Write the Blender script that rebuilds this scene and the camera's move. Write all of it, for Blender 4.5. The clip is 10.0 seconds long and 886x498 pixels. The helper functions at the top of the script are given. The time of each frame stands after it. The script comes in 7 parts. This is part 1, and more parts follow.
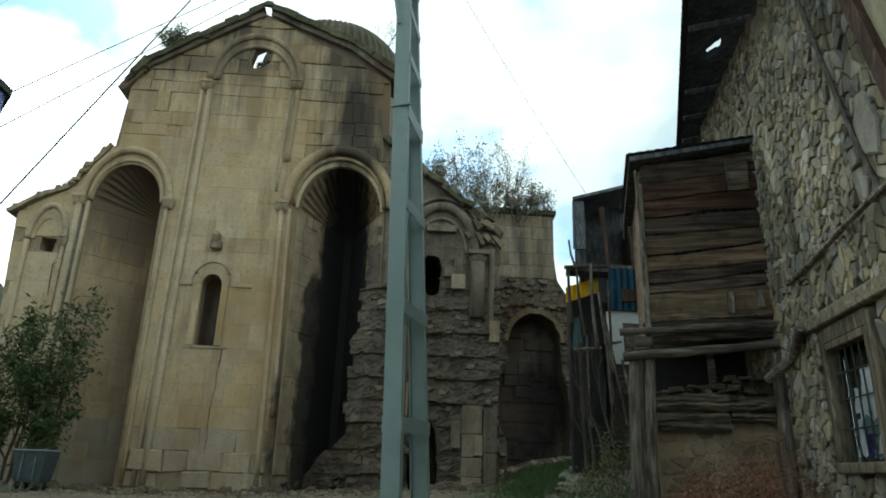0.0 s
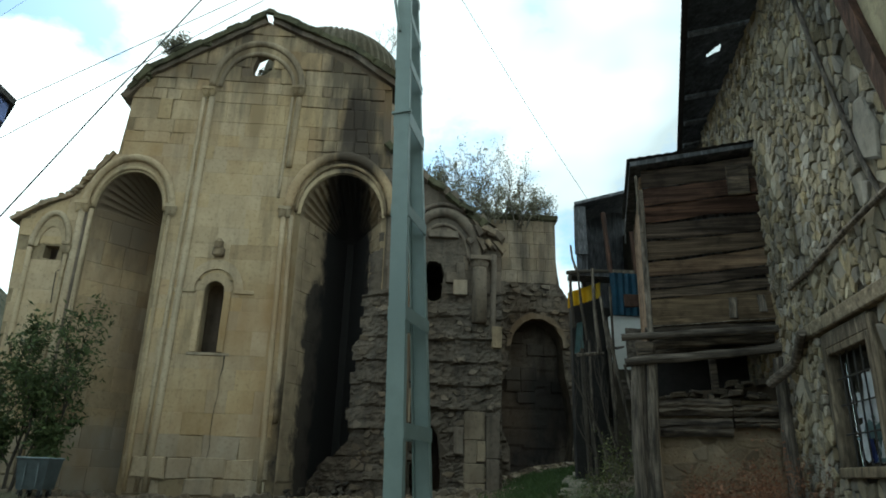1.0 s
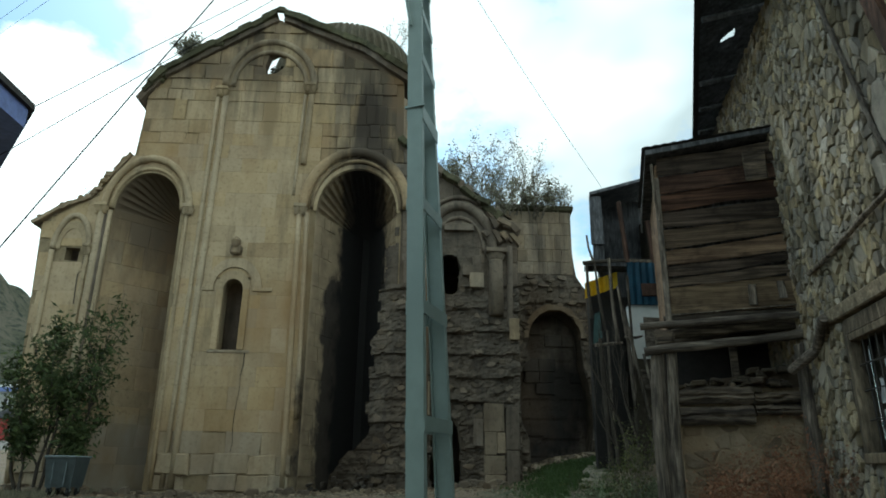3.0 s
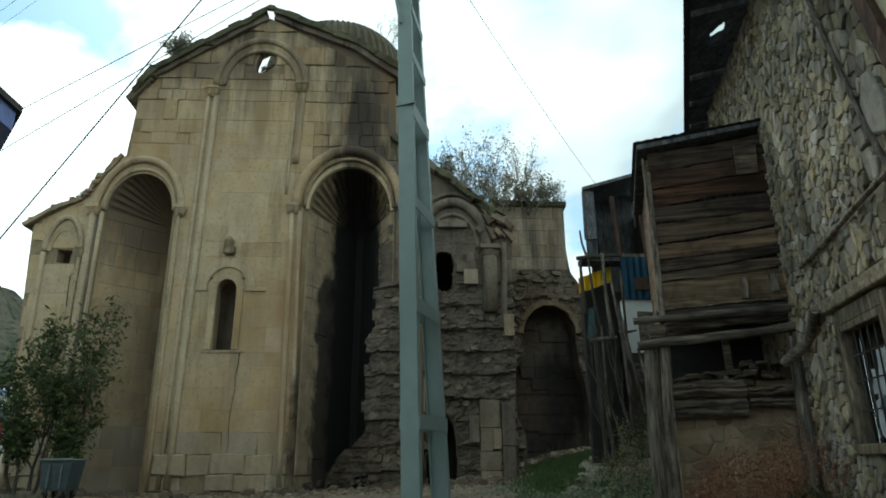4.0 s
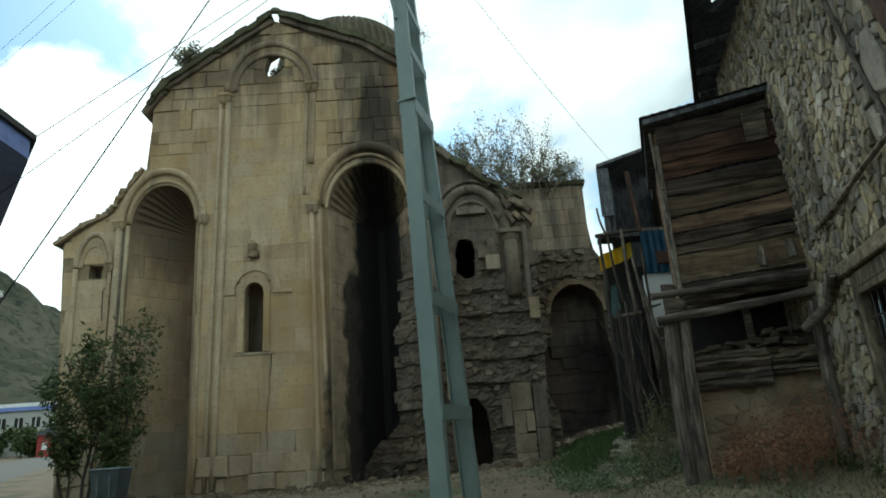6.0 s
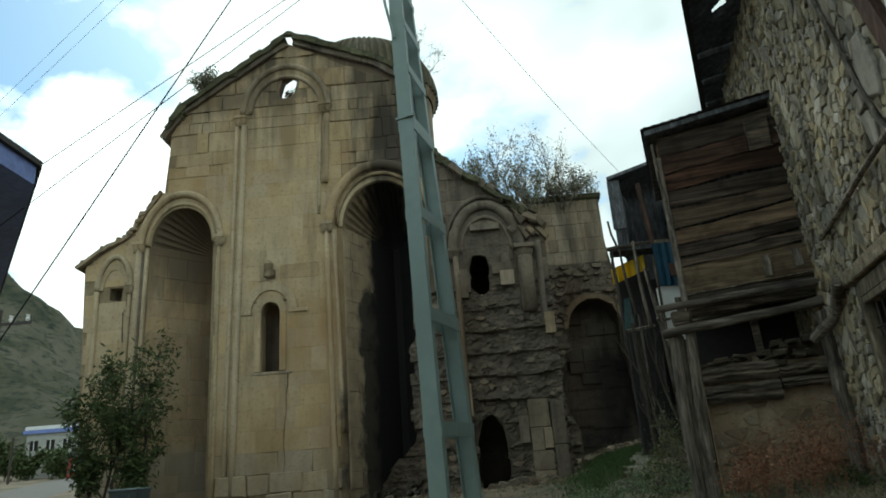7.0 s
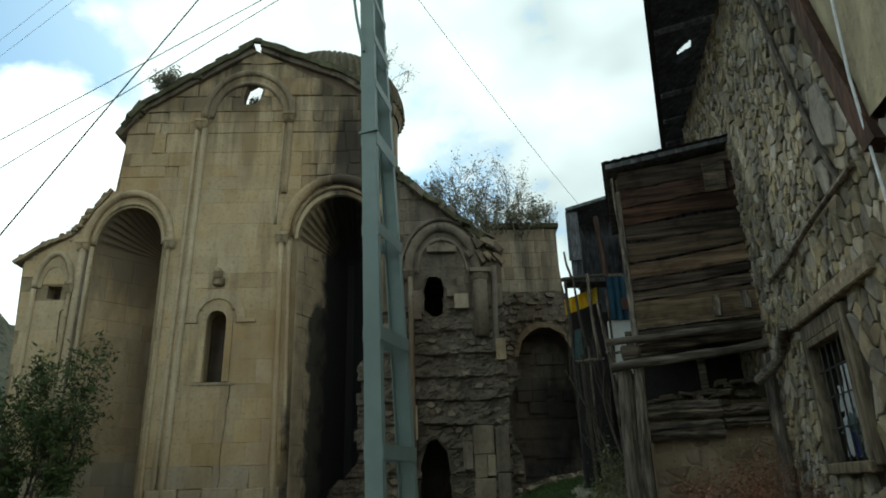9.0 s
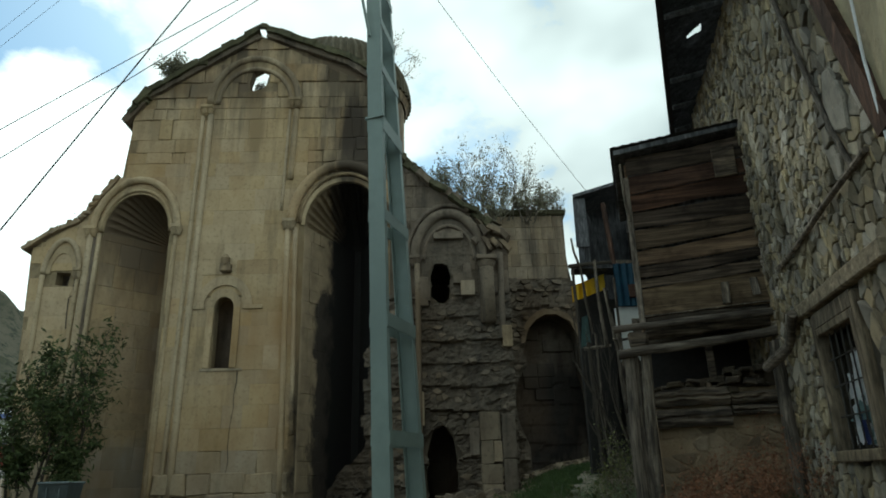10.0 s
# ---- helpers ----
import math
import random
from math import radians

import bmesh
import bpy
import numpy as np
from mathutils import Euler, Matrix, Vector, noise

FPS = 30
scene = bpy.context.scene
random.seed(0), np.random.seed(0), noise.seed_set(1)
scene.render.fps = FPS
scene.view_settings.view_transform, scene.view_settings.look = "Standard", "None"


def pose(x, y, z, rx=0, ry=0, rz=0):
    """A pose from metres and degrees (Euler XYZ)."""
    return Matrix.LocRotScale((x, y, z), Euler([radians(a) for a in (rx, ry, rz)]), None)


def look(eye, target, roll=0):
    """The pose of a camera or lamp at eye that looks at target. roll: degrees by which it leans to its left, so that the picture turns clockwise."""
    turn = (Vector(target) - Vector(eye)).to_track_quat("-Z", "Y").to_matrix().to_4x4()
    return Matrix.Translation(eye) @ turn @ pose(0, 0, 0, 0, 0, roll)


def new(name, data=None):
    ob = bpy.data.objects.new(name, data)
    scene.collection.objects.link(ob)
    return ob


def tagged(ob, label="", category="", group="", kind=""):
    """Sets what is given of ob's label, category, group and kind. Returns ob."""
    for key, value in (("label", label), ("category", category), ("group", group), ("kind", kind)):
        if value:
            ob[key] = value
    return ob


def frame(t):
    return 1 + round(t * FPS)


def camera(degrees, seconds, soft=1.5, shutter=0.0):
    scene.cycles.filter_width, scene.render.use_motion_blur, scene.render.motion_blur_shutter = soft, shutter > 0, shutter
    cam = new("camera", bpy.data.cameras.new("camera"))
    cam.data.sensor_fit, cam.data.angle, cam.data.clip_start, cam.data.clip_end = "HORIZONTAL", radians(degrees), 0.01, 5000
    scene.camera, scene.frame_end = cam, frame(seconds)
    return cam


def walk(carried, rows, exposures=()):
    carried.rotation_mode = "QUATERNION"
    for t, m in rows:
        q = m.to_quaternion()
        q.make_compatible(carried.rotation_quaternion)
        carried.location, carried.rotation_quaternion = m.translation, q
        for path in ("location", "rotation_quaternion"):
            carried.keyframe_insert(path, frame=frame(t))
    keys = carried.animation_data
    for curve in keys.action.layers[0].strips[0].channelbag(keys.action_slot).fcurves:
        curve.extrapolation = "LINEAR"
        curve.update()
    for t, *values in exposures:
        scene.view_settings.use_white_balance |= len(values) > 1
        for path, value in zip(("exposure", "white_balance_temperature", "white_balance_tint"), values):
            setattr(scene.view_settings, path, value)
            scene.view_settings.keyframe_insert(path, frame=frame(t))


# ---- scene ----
cam = camera(67.27, 10.0, soft=1.8)
PATH = [
    (0.0, pose(0.010, -0.003, 1.494, 108.63, -1.76, -4.17)),
    (0.5, pose(0.015, -0.019, 1.496, 108.77, -1.47, -3.88)),
    (1.0, pose(0.018, -0.028, 1.497, 109.09, -1.56, -3.90)),
    (1.5, pose(0.020, -0.035, 1.496, 108.96, -1.59, -3.52)),
    (2.0, pose(0.002, -0.053, 1.492, 108.70, -1.36, -2.80)),
    (2.5, pose(-0.001, -0.053, 1.488, 108.53, -1.04, -2.33)),
    (4.0, pose(0.029, -0.050, 1.506, 108.18, 0.16, -2.43)),
    (4.5, pose(0.050, -0.068, 1.509, 107.74, 0.63, -2.19)),
    (5.0, pose(0.059, -0.105, 1.526, 107.24, 1.33, -1.84)),
    (5.5, pose(0.091, -0.159, 1.548, 106.68, 2.78, -0.70)),
    (7.0, pose(0.549, -0.140, 1.512, 108.69, 4.09, 3.44)),
    (7.5, pose(0.595, -0.096, 1.530, 109.02, 3.87, 2.31)),
    (8.0, pose(0.603, -0.048, 1.547, 109.61, 2.92, 0.64)),
    (8.5, pose(0.584, -0.020, 1.538, 110.28, 2.06, -0.81)),
    (9.0, pose(0.568, -0.014, 1.535, 110.29, 1.60, -1.35)),
    (9.5, pose(0.562, 0.000, 1.535, 109.89, 1.33, -1.06)),
    (10.0, pose(0.564, 0.023, 1.543, 109.17, 1.38, -0.84)),
]
walk(cam, PATH, [(0.0, 0.8, 6270, 1.0), (2.0, 0.68, 6270, 1.0), (5.5, 0.64, 6270, 1.0), (7.0, 0.53, 6520, 1.0), (8.5, 0.46, 6520, 1.0), (10.0, 0.36, 6520, 1.0)])

# ---- sky and sun: bright broken cloud, sun behind the church ----
world = bpy.data.worlds.new("sky")
scene.world = world
world.use_nodes = True
wt = world.node_tree
wt.nodes.clear()


def wnode(kind, **values):
    n = wt.nodes.new(kind)
    for k, v in values.items():
        n.inputs[k].default_value = v
    return n


w_out = wnode("ShaderNodeOutputWorld")
w_bg = wnode("ShaderNodeBackground", Strength=1.0)
w_sky = wt.nodes.new("ShaderNodeTexSky")
w_sky.sky_type, w_sky.sun_disc = "NISHITA", False
w_sky.sun_elevation, w_sky.sun_rotation = radians(48), radians(-12)
w_skygain = wt.nodes.new("ShaderNodeVectorMath")
w_skygain.operation = "SCALE"
w_skygain.inputs["Scale"].default_value = 0.075
w_co = wt.nodes.new("ShaderNodeTexCoord")
w_map = wt.nodes.new("ShaderNodeMapping")
w_map.inputs["Scale"].default_value = (1.0, 1.0, 1.6)
w_map.inputs["Location"].default_value = (0.35, 0.1, 0.2)
w_n1 = wnode("ShaderNodeTexNoise", Scale=3.4, Detail=9.0, Roughness=0.55)
w_r1 = wt.nodes.new("ShaderNodeValToRGB")
w_r1.color_ramp.elements[0].position, w_r1.color_ramp.elements[1].position = 0.37, 0.44
w_n2 = wnode("ShaderNodeTexNoise", Scale=1.7, Detail=4.0, Roughness=0.5)
w_r2 = wt.nodes.new("ShaderNodeValToRGB")
w_r2.color_ramp.elements[0].position, w_r2.color_ramp.elements[1].position = 0.39, 0.60
w_r2.color_ramp.elements[0].color = (0.43, 0.51, 0.535, 1)
w_r2.color_ramp.elements[1].color = (1.04, 1.17, 1.19, 1)
w_mix = wt.nodes.new("ShaderNodeMix")
w_mix.data_type = "RGBA"
wt.links.new(w_co.outputs["Generated"], w_map.inputs[0])
wt.links.new(w_map.outputs[0], w_n1.inputs["Vector"])
wt.links.new(w_map.outputs[0], w_n2.inputs["Vector"])
# the cloud breaks up towards -x, placed for the left of the camera's view
w_sep = wt.nodes.new("ShaderNodeSeparateXYZ")
wt.links.new(w_co.outputs["Generated"], w_sep.inputs[0])
w_left = wt.nodes.new("ShaderNodeMapRange")
w_left.inputs["From Min"].default_value, w_left.inputs["From Max"].default_value = -0.3, -0.58
w_left.inputs["To Min"].default_value, w_left.inputs["To Max"].default_value = 0.0, 0.085
wt.links.new(w_sep.outputs["X"], w_left.inputs["Value"])
w_less = wt.nodes.new("ShaderNodeMath")
w_less.operation = "SUBTRACT"
wt.links.new(w_n1.outputs[0], w_less.inputs[0])
wt.links.new(w_left.outputs[0], w_less.inputs[1])
wt.links.new(w_less.outputs[0], w_r1.inputs[0])
wt.links.new(w_n2.outputs[0], w_r2.inputs[0])
wt.links.new(w_sky.outputs[0], w_skygain.inputs[0])
wt.links.new(w_r1.outputs[0], w_mix.inputs["Factor"])
w_tint = wt.nodes.new("ShaderNodeVectorMath")
w_tint.operation = "MULTIPLY"
w_tint.inputs[1].default_value = (0.95, 1.3, 1.4)
wt.links.new(w_skygain.outputs[0], w_tint.inputs[0])
wt.links.new(w_tint.outputs[0], w_mix.inputs["A"])
wt.links.new(w_r2.outputs[0], w_mix.inputs["B"])
wt.links.new(w_mix.outputs["Result"], w_bg.inputs[0])
wt.links.new(w_bg.outputs[0], w_out.inputs[0])

sun = new("sun", bpy.data.lights.new("sun", "SUN"))
sun.data.energy, sun.data.angle, sun.data.color = 0.8, radians(14), (1.0, 0.95, 0.86)
sun.matrix_world = look((-12, 40, 50), (0, 0, 0))

# ---- materials ----
def nodes_of(name):
    m = bpy.data.materials.new(name)
    m.use_nodes = True
    t = m.node_tree
    b = t.nodes["Principled BSDF"]
    return m, t, b


def mapped(t, scale, source="Position", turn=0.0):
    g = t.nodes.new("ShaderNodeNewGeometry") if source == "Position" else t.nodes.new("ShaderNodeTexCoord")
    mp = t.nodes.new("ShaderNodeMapping")
    if turn:
        mp.vector_type = "TEXTURE"
        mp.inputs["Rotation"].default_value = (0, 0, radians(turn))
        scale = tuple(1 / k for k in scale)
    mp.inputs["Scale"].default_value = scale
    t.links.new(g.outputs[source], mp.inputs["Vector"])
    return mp.outputs[0]


def noise_of(t, scale, size, detail=6.0, rough=0.6, source="Position", turn=0.0):
    n = t.nodes.new("ShaderNodeTexNoise")
    n.inputs["Scale"].default_value, n.inputs["Detail"].default_value, n.inputs["Roughness"].default_value = size, detail, rough
    t.links.new(mapped(t, scale, source, turn), n.inputs["Vector"])
    return n.outputs[0]


def ramp(t, value, lo, hi):
    r = t.nodes.new("ShaderNodeMapRange")
    r.inputs["From Min"].default_value, r.inputs["From Max"].default_value = lo, hi
    t.links.new(value, r.inputs["Value"])
    return r.outputs[0]


def mix(t, fac, a, b):
    n = t.nodes.new("ShaderNodeMix")
    n.data_type = "RGBA"
    for slot, v in (("Factor", fac), ("A", a), ("B", b)):
        if isinstance(v, (tuple, list)):
            n.inputs[slot].default_value = (*v, 1)
        elif isinstance(v, float):
            n.inputs[slot].default_value = v
        else:
            t.links.new(v, n.inputs[slot])
    return n.outputs["Result"]


def math_of(t, op, a, b):
    n = t.nodes.new("ShaderNodeMath")
    n.operation = op
    for i, v in enumerate((a, b)):
        if isinstance(v, (int, float)):
            n.inputs[i].default_value = v
        else:
            t.links.new(v, n.inputs[i])
    return n.outputs[0]


def bumped(t, b, height, strength, distance):
    n = t.nodes.new("ShaderNodeBump")
    n.inputs["Strength"].default_value, n.inputs["Distance"].default_value = strength, distance
    t.links.new(height, n.inputs["Height"])
    t.links.new(n.outputs[0], b.inputs["Normal"])


def vary(t, colour, amount, per="Object", sat=(1.06, 0.9)):
    """Lighter and darker pieces, piece by piece."""
    if per == "Object":
        r = t.nodes.new("ShaderNodeObjectInfo").outputs["Random"]
    else:
        r = t.nodes.new("ShaderNodeNewGeometry").outputs["Random Per Island"]
    h = t.nodes.new("ShaderNodeHueSaturation")
    v = t.nodes.new("ShaderNodeMapRange")
    v.inputs["To Min"].default_value, v.inputs["To Max"].default_value = 1 - amount, 1 + amount
    t.links.new(r, v.inputs["Value"])
    t.links.new(v.outputs[0], h.inputs["Value"])
    s = t.nodes.new("ShaderNodeMapRange")
    s.inputs["To Min"].default_value, s.inputs["To Max"].default_value = sat
    t.links.new(math_of(t, "FRACT", math_of(t, "MULTIPLY", r, 7.31), 0), s.inputs["Value"])
    t.links.new(s.outputs[0], h.inputs["Saturation"])
    t.links.new(colour, h.inputs["Color"])
    return h.outputs[0]


def stone(name, light, dark, streak, amount=0.14, per="Object", streak_lo=0.5, streak_hi=0.72, bump=0.5, fine=22.0, rain=False, sat=(1.06, 0.9), soot_and_shade=False, spots=()):
    """Weathered stone: mottled colour, rain streaks, pitted grain."""
    m, t, b = nodes_of(name)
    c = mix(t, ramp(t, noise_of(t, (1, 1, 1), 1.6), 0.35, 0.68), light, dark)
    c = mix(t, ramp(t, noise_of(t, (1, 1, 1), 9.0), 0.52, 0.75), c, tuple(0.72 * x for x in dark))
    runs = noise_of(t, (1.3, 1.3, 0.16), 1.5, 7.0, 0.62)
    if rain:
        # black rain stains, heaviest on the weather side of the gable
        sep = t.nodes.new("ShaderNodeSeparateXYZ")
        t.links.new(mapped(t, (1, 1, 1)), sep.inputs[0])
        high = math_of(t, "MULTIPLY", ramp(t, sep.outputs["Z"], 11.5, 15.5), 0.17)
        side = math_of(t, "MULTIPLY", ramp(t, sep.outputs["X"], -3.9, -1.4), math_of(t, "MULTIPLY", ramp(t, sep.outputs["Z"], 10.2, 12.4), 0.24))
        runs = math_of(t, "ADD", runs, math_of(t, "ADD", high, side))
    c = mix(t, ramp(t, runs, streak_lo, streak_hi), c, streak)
    if spots:
        # ragged dark spots drawn downwards: run-off stains, and shade painted in the left niche
        for spot, stretch, reach, ink in spots:
            near = t.nodes.new("ShaderNodeVectorMath")
            near.operation = "DISTANCE"
            t.links.new(mapped(t, (stretch[0], 0.0, stretch[1])), near.inputs[0])
            near.inputs[1].default_value = (spot[0] * stretch[0], 0.0, spot[1] * stretch[1])
            torn = math_of(t, "MULTIPLY", noise_of(t, (2.2, 1, 0.35), 1.9, 7.0, 0.62), 0.9)
            c = mix(t, ramp(t, math_of(t, "ADD", near.outputs["Value"], torn), reach - 0.25, reach + 0.3), ink, c)
    c = mix(t, ramp(t, noise_of(t, (1, 1, 0.55), 0.33, 5.0, 0.6), 0.47, 0.68), c, tuple(0.78 * x * k for x, k in zip(dark, (1.0, 0.86, 0.72))))
    c = vary(t, c, amount, per, sat)
    if soot_and_shade:
        # smoke stain round the foot of the burnt niche
        far = t.nodes.new("ShaderNodeVectorMath")
        far.operation = "DISTANCE"
        t.links.new(mapped(t, (1.0, 0.0, 0.3)), far.inputs[0])
        far.inputs[1].default_value = (-2.45, 0.0, 0.72)
        rag = math_of(t, "MULTIPLY", noise_of(t, (1, 1, 0.7), 2.4, 7.0, 0.65), 0.9)
        c = mix(t, ramp(t, math_of(t, "ADD", far.outputs["Value"], rag), 1.3, 1.7), (0.014, 0.012, 0.011), c)
    t.links.new(c, b.inputs["Base Color"])
    b.inputs["Roughness"].default_value = 0.93
    b.inputs["Specular IOR Level"].default_value = 0.2
    bumped(t, b, noise_of(t, (1, 1, 1), fine, 8.0, 0.7), bump, 0.03)
    return m


def wood(name, light, dark, along=(1, 1, 0.06), amount=0.25, per="Object", turn=0.0):
    """Grey weathered timber with grain along one way of the piece."""
    m, t, b = nodes_of(name)
    g = noise_of(t, along, 38.0, 6.0, 0.65, "Object", turn)
    c = mix(t, ramp(t, g, 0.36, 0.66), dark, light)
    c = mix(t, ramp(t, noise_of(t, (1, 1, 1), 2.3), 0.5, 0.74), c, tuple(0.45 * x for x in dark))
    wide = noise_of(t, tuple(min(1.0, 2.5 * k) for k in along), 10.0, 5.0, 0.6, "Object", turn)
    c = mix(t, ramp(t, wide, 0.5, 0.66), c, tuple(0.6 * x for x in dark))
    c = mix(t, ramp(t, wide, 0.42, 0.3), c, tuple(min(0.5, 1.35 * x) for x in light))
    c = vary(t, c, amount, per)
    t.links.new(c, b.inputs["Base Color"])
    b.inputs["Roughness"].default_value = 0.88
    b.inputs["Specular IOR Level"].default_value = 0.2
    bumped(t, b, g, 0.7, 0.012)
    return m


def plain(name, colour, rough=0.8, metal=0.0, grain=14.0, dark=0.65, bump=0.2):
    m, t, b = nodes_of(name)
    c = mix(t, ramp(t, noise_of(t, (1, 1, 1), grain), 0.4, 0.72), colour, tuple(dark * x for x in colour))
    c = mix(t, ramp(t, noise_of(t, (1, 1, 1), grain * 0.14), 0.45, 0.75), c, tuple(dark * x for x in colour))
    t.links.new(c, b.inputs["Base Color"])
    b.inputs["Roughness"].default_value, b.inputs["Metallic"].default_value = rough, metal
    b.inputs["Specular IOR Level"].default_value = 0.3
    bumped(t, b, noise_of(t, (1, 1, 1), grain * 2), bump, 0.01)
    return m


def leafy(name, light, dark):
    m, t, b = nodes_of(name)
    r = t.nodes.new("ShaderNodeNewGeometry").outputs["Random Per Island"]
    t.links.new(mix(t, r, light, dark), b.inputs["Base Color"])
    b.inputs["Roughness"].default_value = 0.7
    b.inputs["Specular IOR Level"].default_value = 0.2
    return m


BLACK_RUN = (0.04, 0.032, 0.024)
RUNS = (((-1.85, 12.5), (1.55, 0.5), 1.25, BLACK_RUN), ((-5.25, 14.1), (1.5, 0.8), 0.85, BLACK_RUN), ((-1.7, 11.35), (0.75, 1.1), 1.2, (0.06, 0.048, 0.035)), ((-5.2, 12.9), (1.5, 0.4), 0.95, (0.215, 0.158, 0.09)), ((-7.4, 14.5), (0.55, 1.1), 0.95, (0.13, 0.102, 0.066)))
M_ash = stone("pale_ashlar", (0.385, 0.296, 0.177), (0.316, 0.237, 0.137), (0.105, 0.084, 0.055), 0.09, streak_lo=0.52, streak_hi=0.82, rain=True, soot_and_shade=True, spots=RUNS)
# first spot paints shade into the niche head; the last is grey plaster
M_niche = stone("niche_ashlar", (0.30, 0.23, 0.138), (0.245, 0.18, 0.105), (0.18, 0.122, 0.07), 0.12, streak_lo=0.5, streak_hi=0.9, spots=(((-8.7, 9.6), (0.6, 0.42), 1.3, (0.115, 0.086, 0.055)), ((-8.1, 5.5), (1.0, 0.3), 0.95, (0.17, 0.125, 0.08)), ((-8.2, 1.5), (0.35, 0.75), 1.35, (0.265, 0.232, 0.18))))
M_core = stone("ashlar_joint", (0.25, 0.2, 0.125), (0.19, 0.15, 0.095), (0.11, 0.085, 0.06), 0.05, rain=True, soot_and_shade=True, spots=RUNS)
M_roll = stone("moulded_stone", (0.38, 0.305, 0.195), (0.30, 0.235, 0.145), (0.10, 0.078, 0.052), 0.10, streak_lo=0.5, streak_hi=0.82, rain=True, soot_and_shade=True, spots=RUNS)
M_top = stone("stained_ashlar", (0.29, 0.225, 0.14), (0.20, 0.15, 0.095), (0.05, 0.04, 0.030), 0.13, streak_lo=0.42, streak_hi=0.68)
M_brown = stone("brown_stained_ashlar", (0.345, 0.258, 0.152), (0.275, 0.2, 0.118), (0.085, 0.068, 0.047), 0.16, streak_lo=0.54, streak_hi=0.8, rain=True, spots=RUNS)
M_wing = stone("weathered_wing_ashlar", (0.255, 0.205, 0.142), (0.178, 0.142, 0.1), (0.06, 0.05, 0.038), 0.2, bump=0.8, streak_lo=0.46, streak_hi=0.7)
M_plinth = stone("grey_plinth_stone", (0.36, 0.297, 0.205), (0.275, 0.222, 0.15), (0.17, 0.14, 0.10), 0.10, soot_and_shade=True)
# blackened stone; also stands in for shade behind openings and in a groove
M_dark = stone("blackened_and_shade_ashlar", (0.165, 0.132, 0.098), (0.11, 0.088, 0.066), (0.03, 0.026, 0.022), 0.25)
M_south = stone("sooted_ashlar", (0.168, 0.137, 0.102), (0.104, 0.085, 0.065), (0.035, 0.03, 0.025), 0.2)
M_rendered = plain("grey_render", (0.36, 0.36, 0.33), 0.85, 0.0, 2.0, 0.8)
M_sleeper = wood("dark_log", (0.125, 0.098, 0.07), (0.028, 0.022, 0.017), (0.05, 1, 1), 0.3, turn=-17.0)
M_rubble = stone("rubble_stone", (0.155, 0.125, 0.09), (0.096, 0.077, 0.056), (0.05, 0.042, 0.034), 0.35, bump=0.8, fine=14.0)
M_rubble_in = stone("rubble_mortar", (0.122, 0.098, 0.071), (0.066, 0.054, 0.04), (0.04, 0.034, 0.028), 0.05, bump=1.0, fine=9.0)
M_field = stone("field_stone", (0.40, 0.335, 0.225), (0.24, 0.207, 0.146), (0.12, 0.106, 0.08), 0.42, sat=(1.25, 0.55), bump=1.0, fine=26.0)
M_field_far = stone("field_stone_small", (0.385, 0.322, 0.217), (0.235, 0.2, 0.142), (0.12, 0.106, 0.08), 0.45, per="Island", sat=(1.25, 0.55), bump=1.0, fine=26.0)
M_mud = stone("mud_mortar", (0.075, 0.064, 0.045), (0.045, 0.039, 0.029), (0.05, 0.042, 0.034), 0.05, bump=1.0, fine=11.0)
M_daub = stone("mud_daub", (0.33, 0.272, 0.195), (0.2, 0.166, 0.12), (0.09, 0.075, 0.055), 0.3, bump=1.0, fine=13.0)
M_plaster = stone("clay_plaster", (0.40, 0.34, 0.20), (0.30, 0.25, 0.15), (0.15, 0.12, 0.08), 0.05)
M_pale = stone("pale_patch_stone", (0.29, 0.24, 0.17), (0.22, 0.178, 0.125), (0.1, 0.082, 0.06), 0.1)
M_flag = stone("path_flagstone", (0.25, 0.225, 0.17), (0.16, 0.145, 0.11), (0.08, 0.075, 0.05), 0.2, bump=0.8, fine=12.0)
M_moss = stone("mossy_stone", (0.10, 0.095, 0.055), (0.055, 0.055, 0.032), (0.035, 0.035, 0.022), 0.25, bump=1.0, fine=9.0)
M_tileroof = stone("ribbed_stone_roof", (0.115, 0.1, 0.068), (0.065, 0.06, 0.04), (0.04, 0.04, 0.028), 0.2, bump=0.9, fine=8.0)
M_gravel = stone("broken_stone", (0.23, 0.185, 0.13), (0.15, 0.12, 0.085), (0.07, 0.058, 0.045), 0.45, per="Island", bump=0.8, fine=20.0)
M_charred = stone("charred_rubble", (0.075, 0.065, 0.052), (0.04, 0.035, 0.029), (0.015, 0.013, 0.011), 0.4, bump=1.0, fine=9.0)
M_recess = stone("dark_recess_facing", (0.105, 0.09, 0.072), (0.066, 0.056, 0.046), (0.03, 0.026, 0.022), 0.14, bump=0.9, fine=10.0, spots=(((4.6, 3.4), (0.6, 0.7), 1.6, (0.017, 0.015, 0.014)), ((5.6, 4.6), (0.9, 0.6), 1.15, (0.02, 0.018, 0.016))))
# black that stands in for shade in openings, gaps and cracks
M_black = plain("soot_and_shade", (0.024, 0.022, 0.020), 0.95)
M_plank = wood("brown_plank", (0.27, 0.18, 0.105), (0.11, 0.07, 0.045), (0.03, 1, 1), 0.12, turn=-17.0)
M_plank_tan = wood("tan_plank", (0.30, 0.215, 0.125), (0.13, 0.09, 0.055), (0.03, 1, 1), 0.1, turn=-17.0)
M_plank_grey = wood("grey_brown_plank", (0.235, 0.175, 0.12), (0.09, 0.066, 0.046), (0.03, 1, 1), 0.12, turn=-17.0)
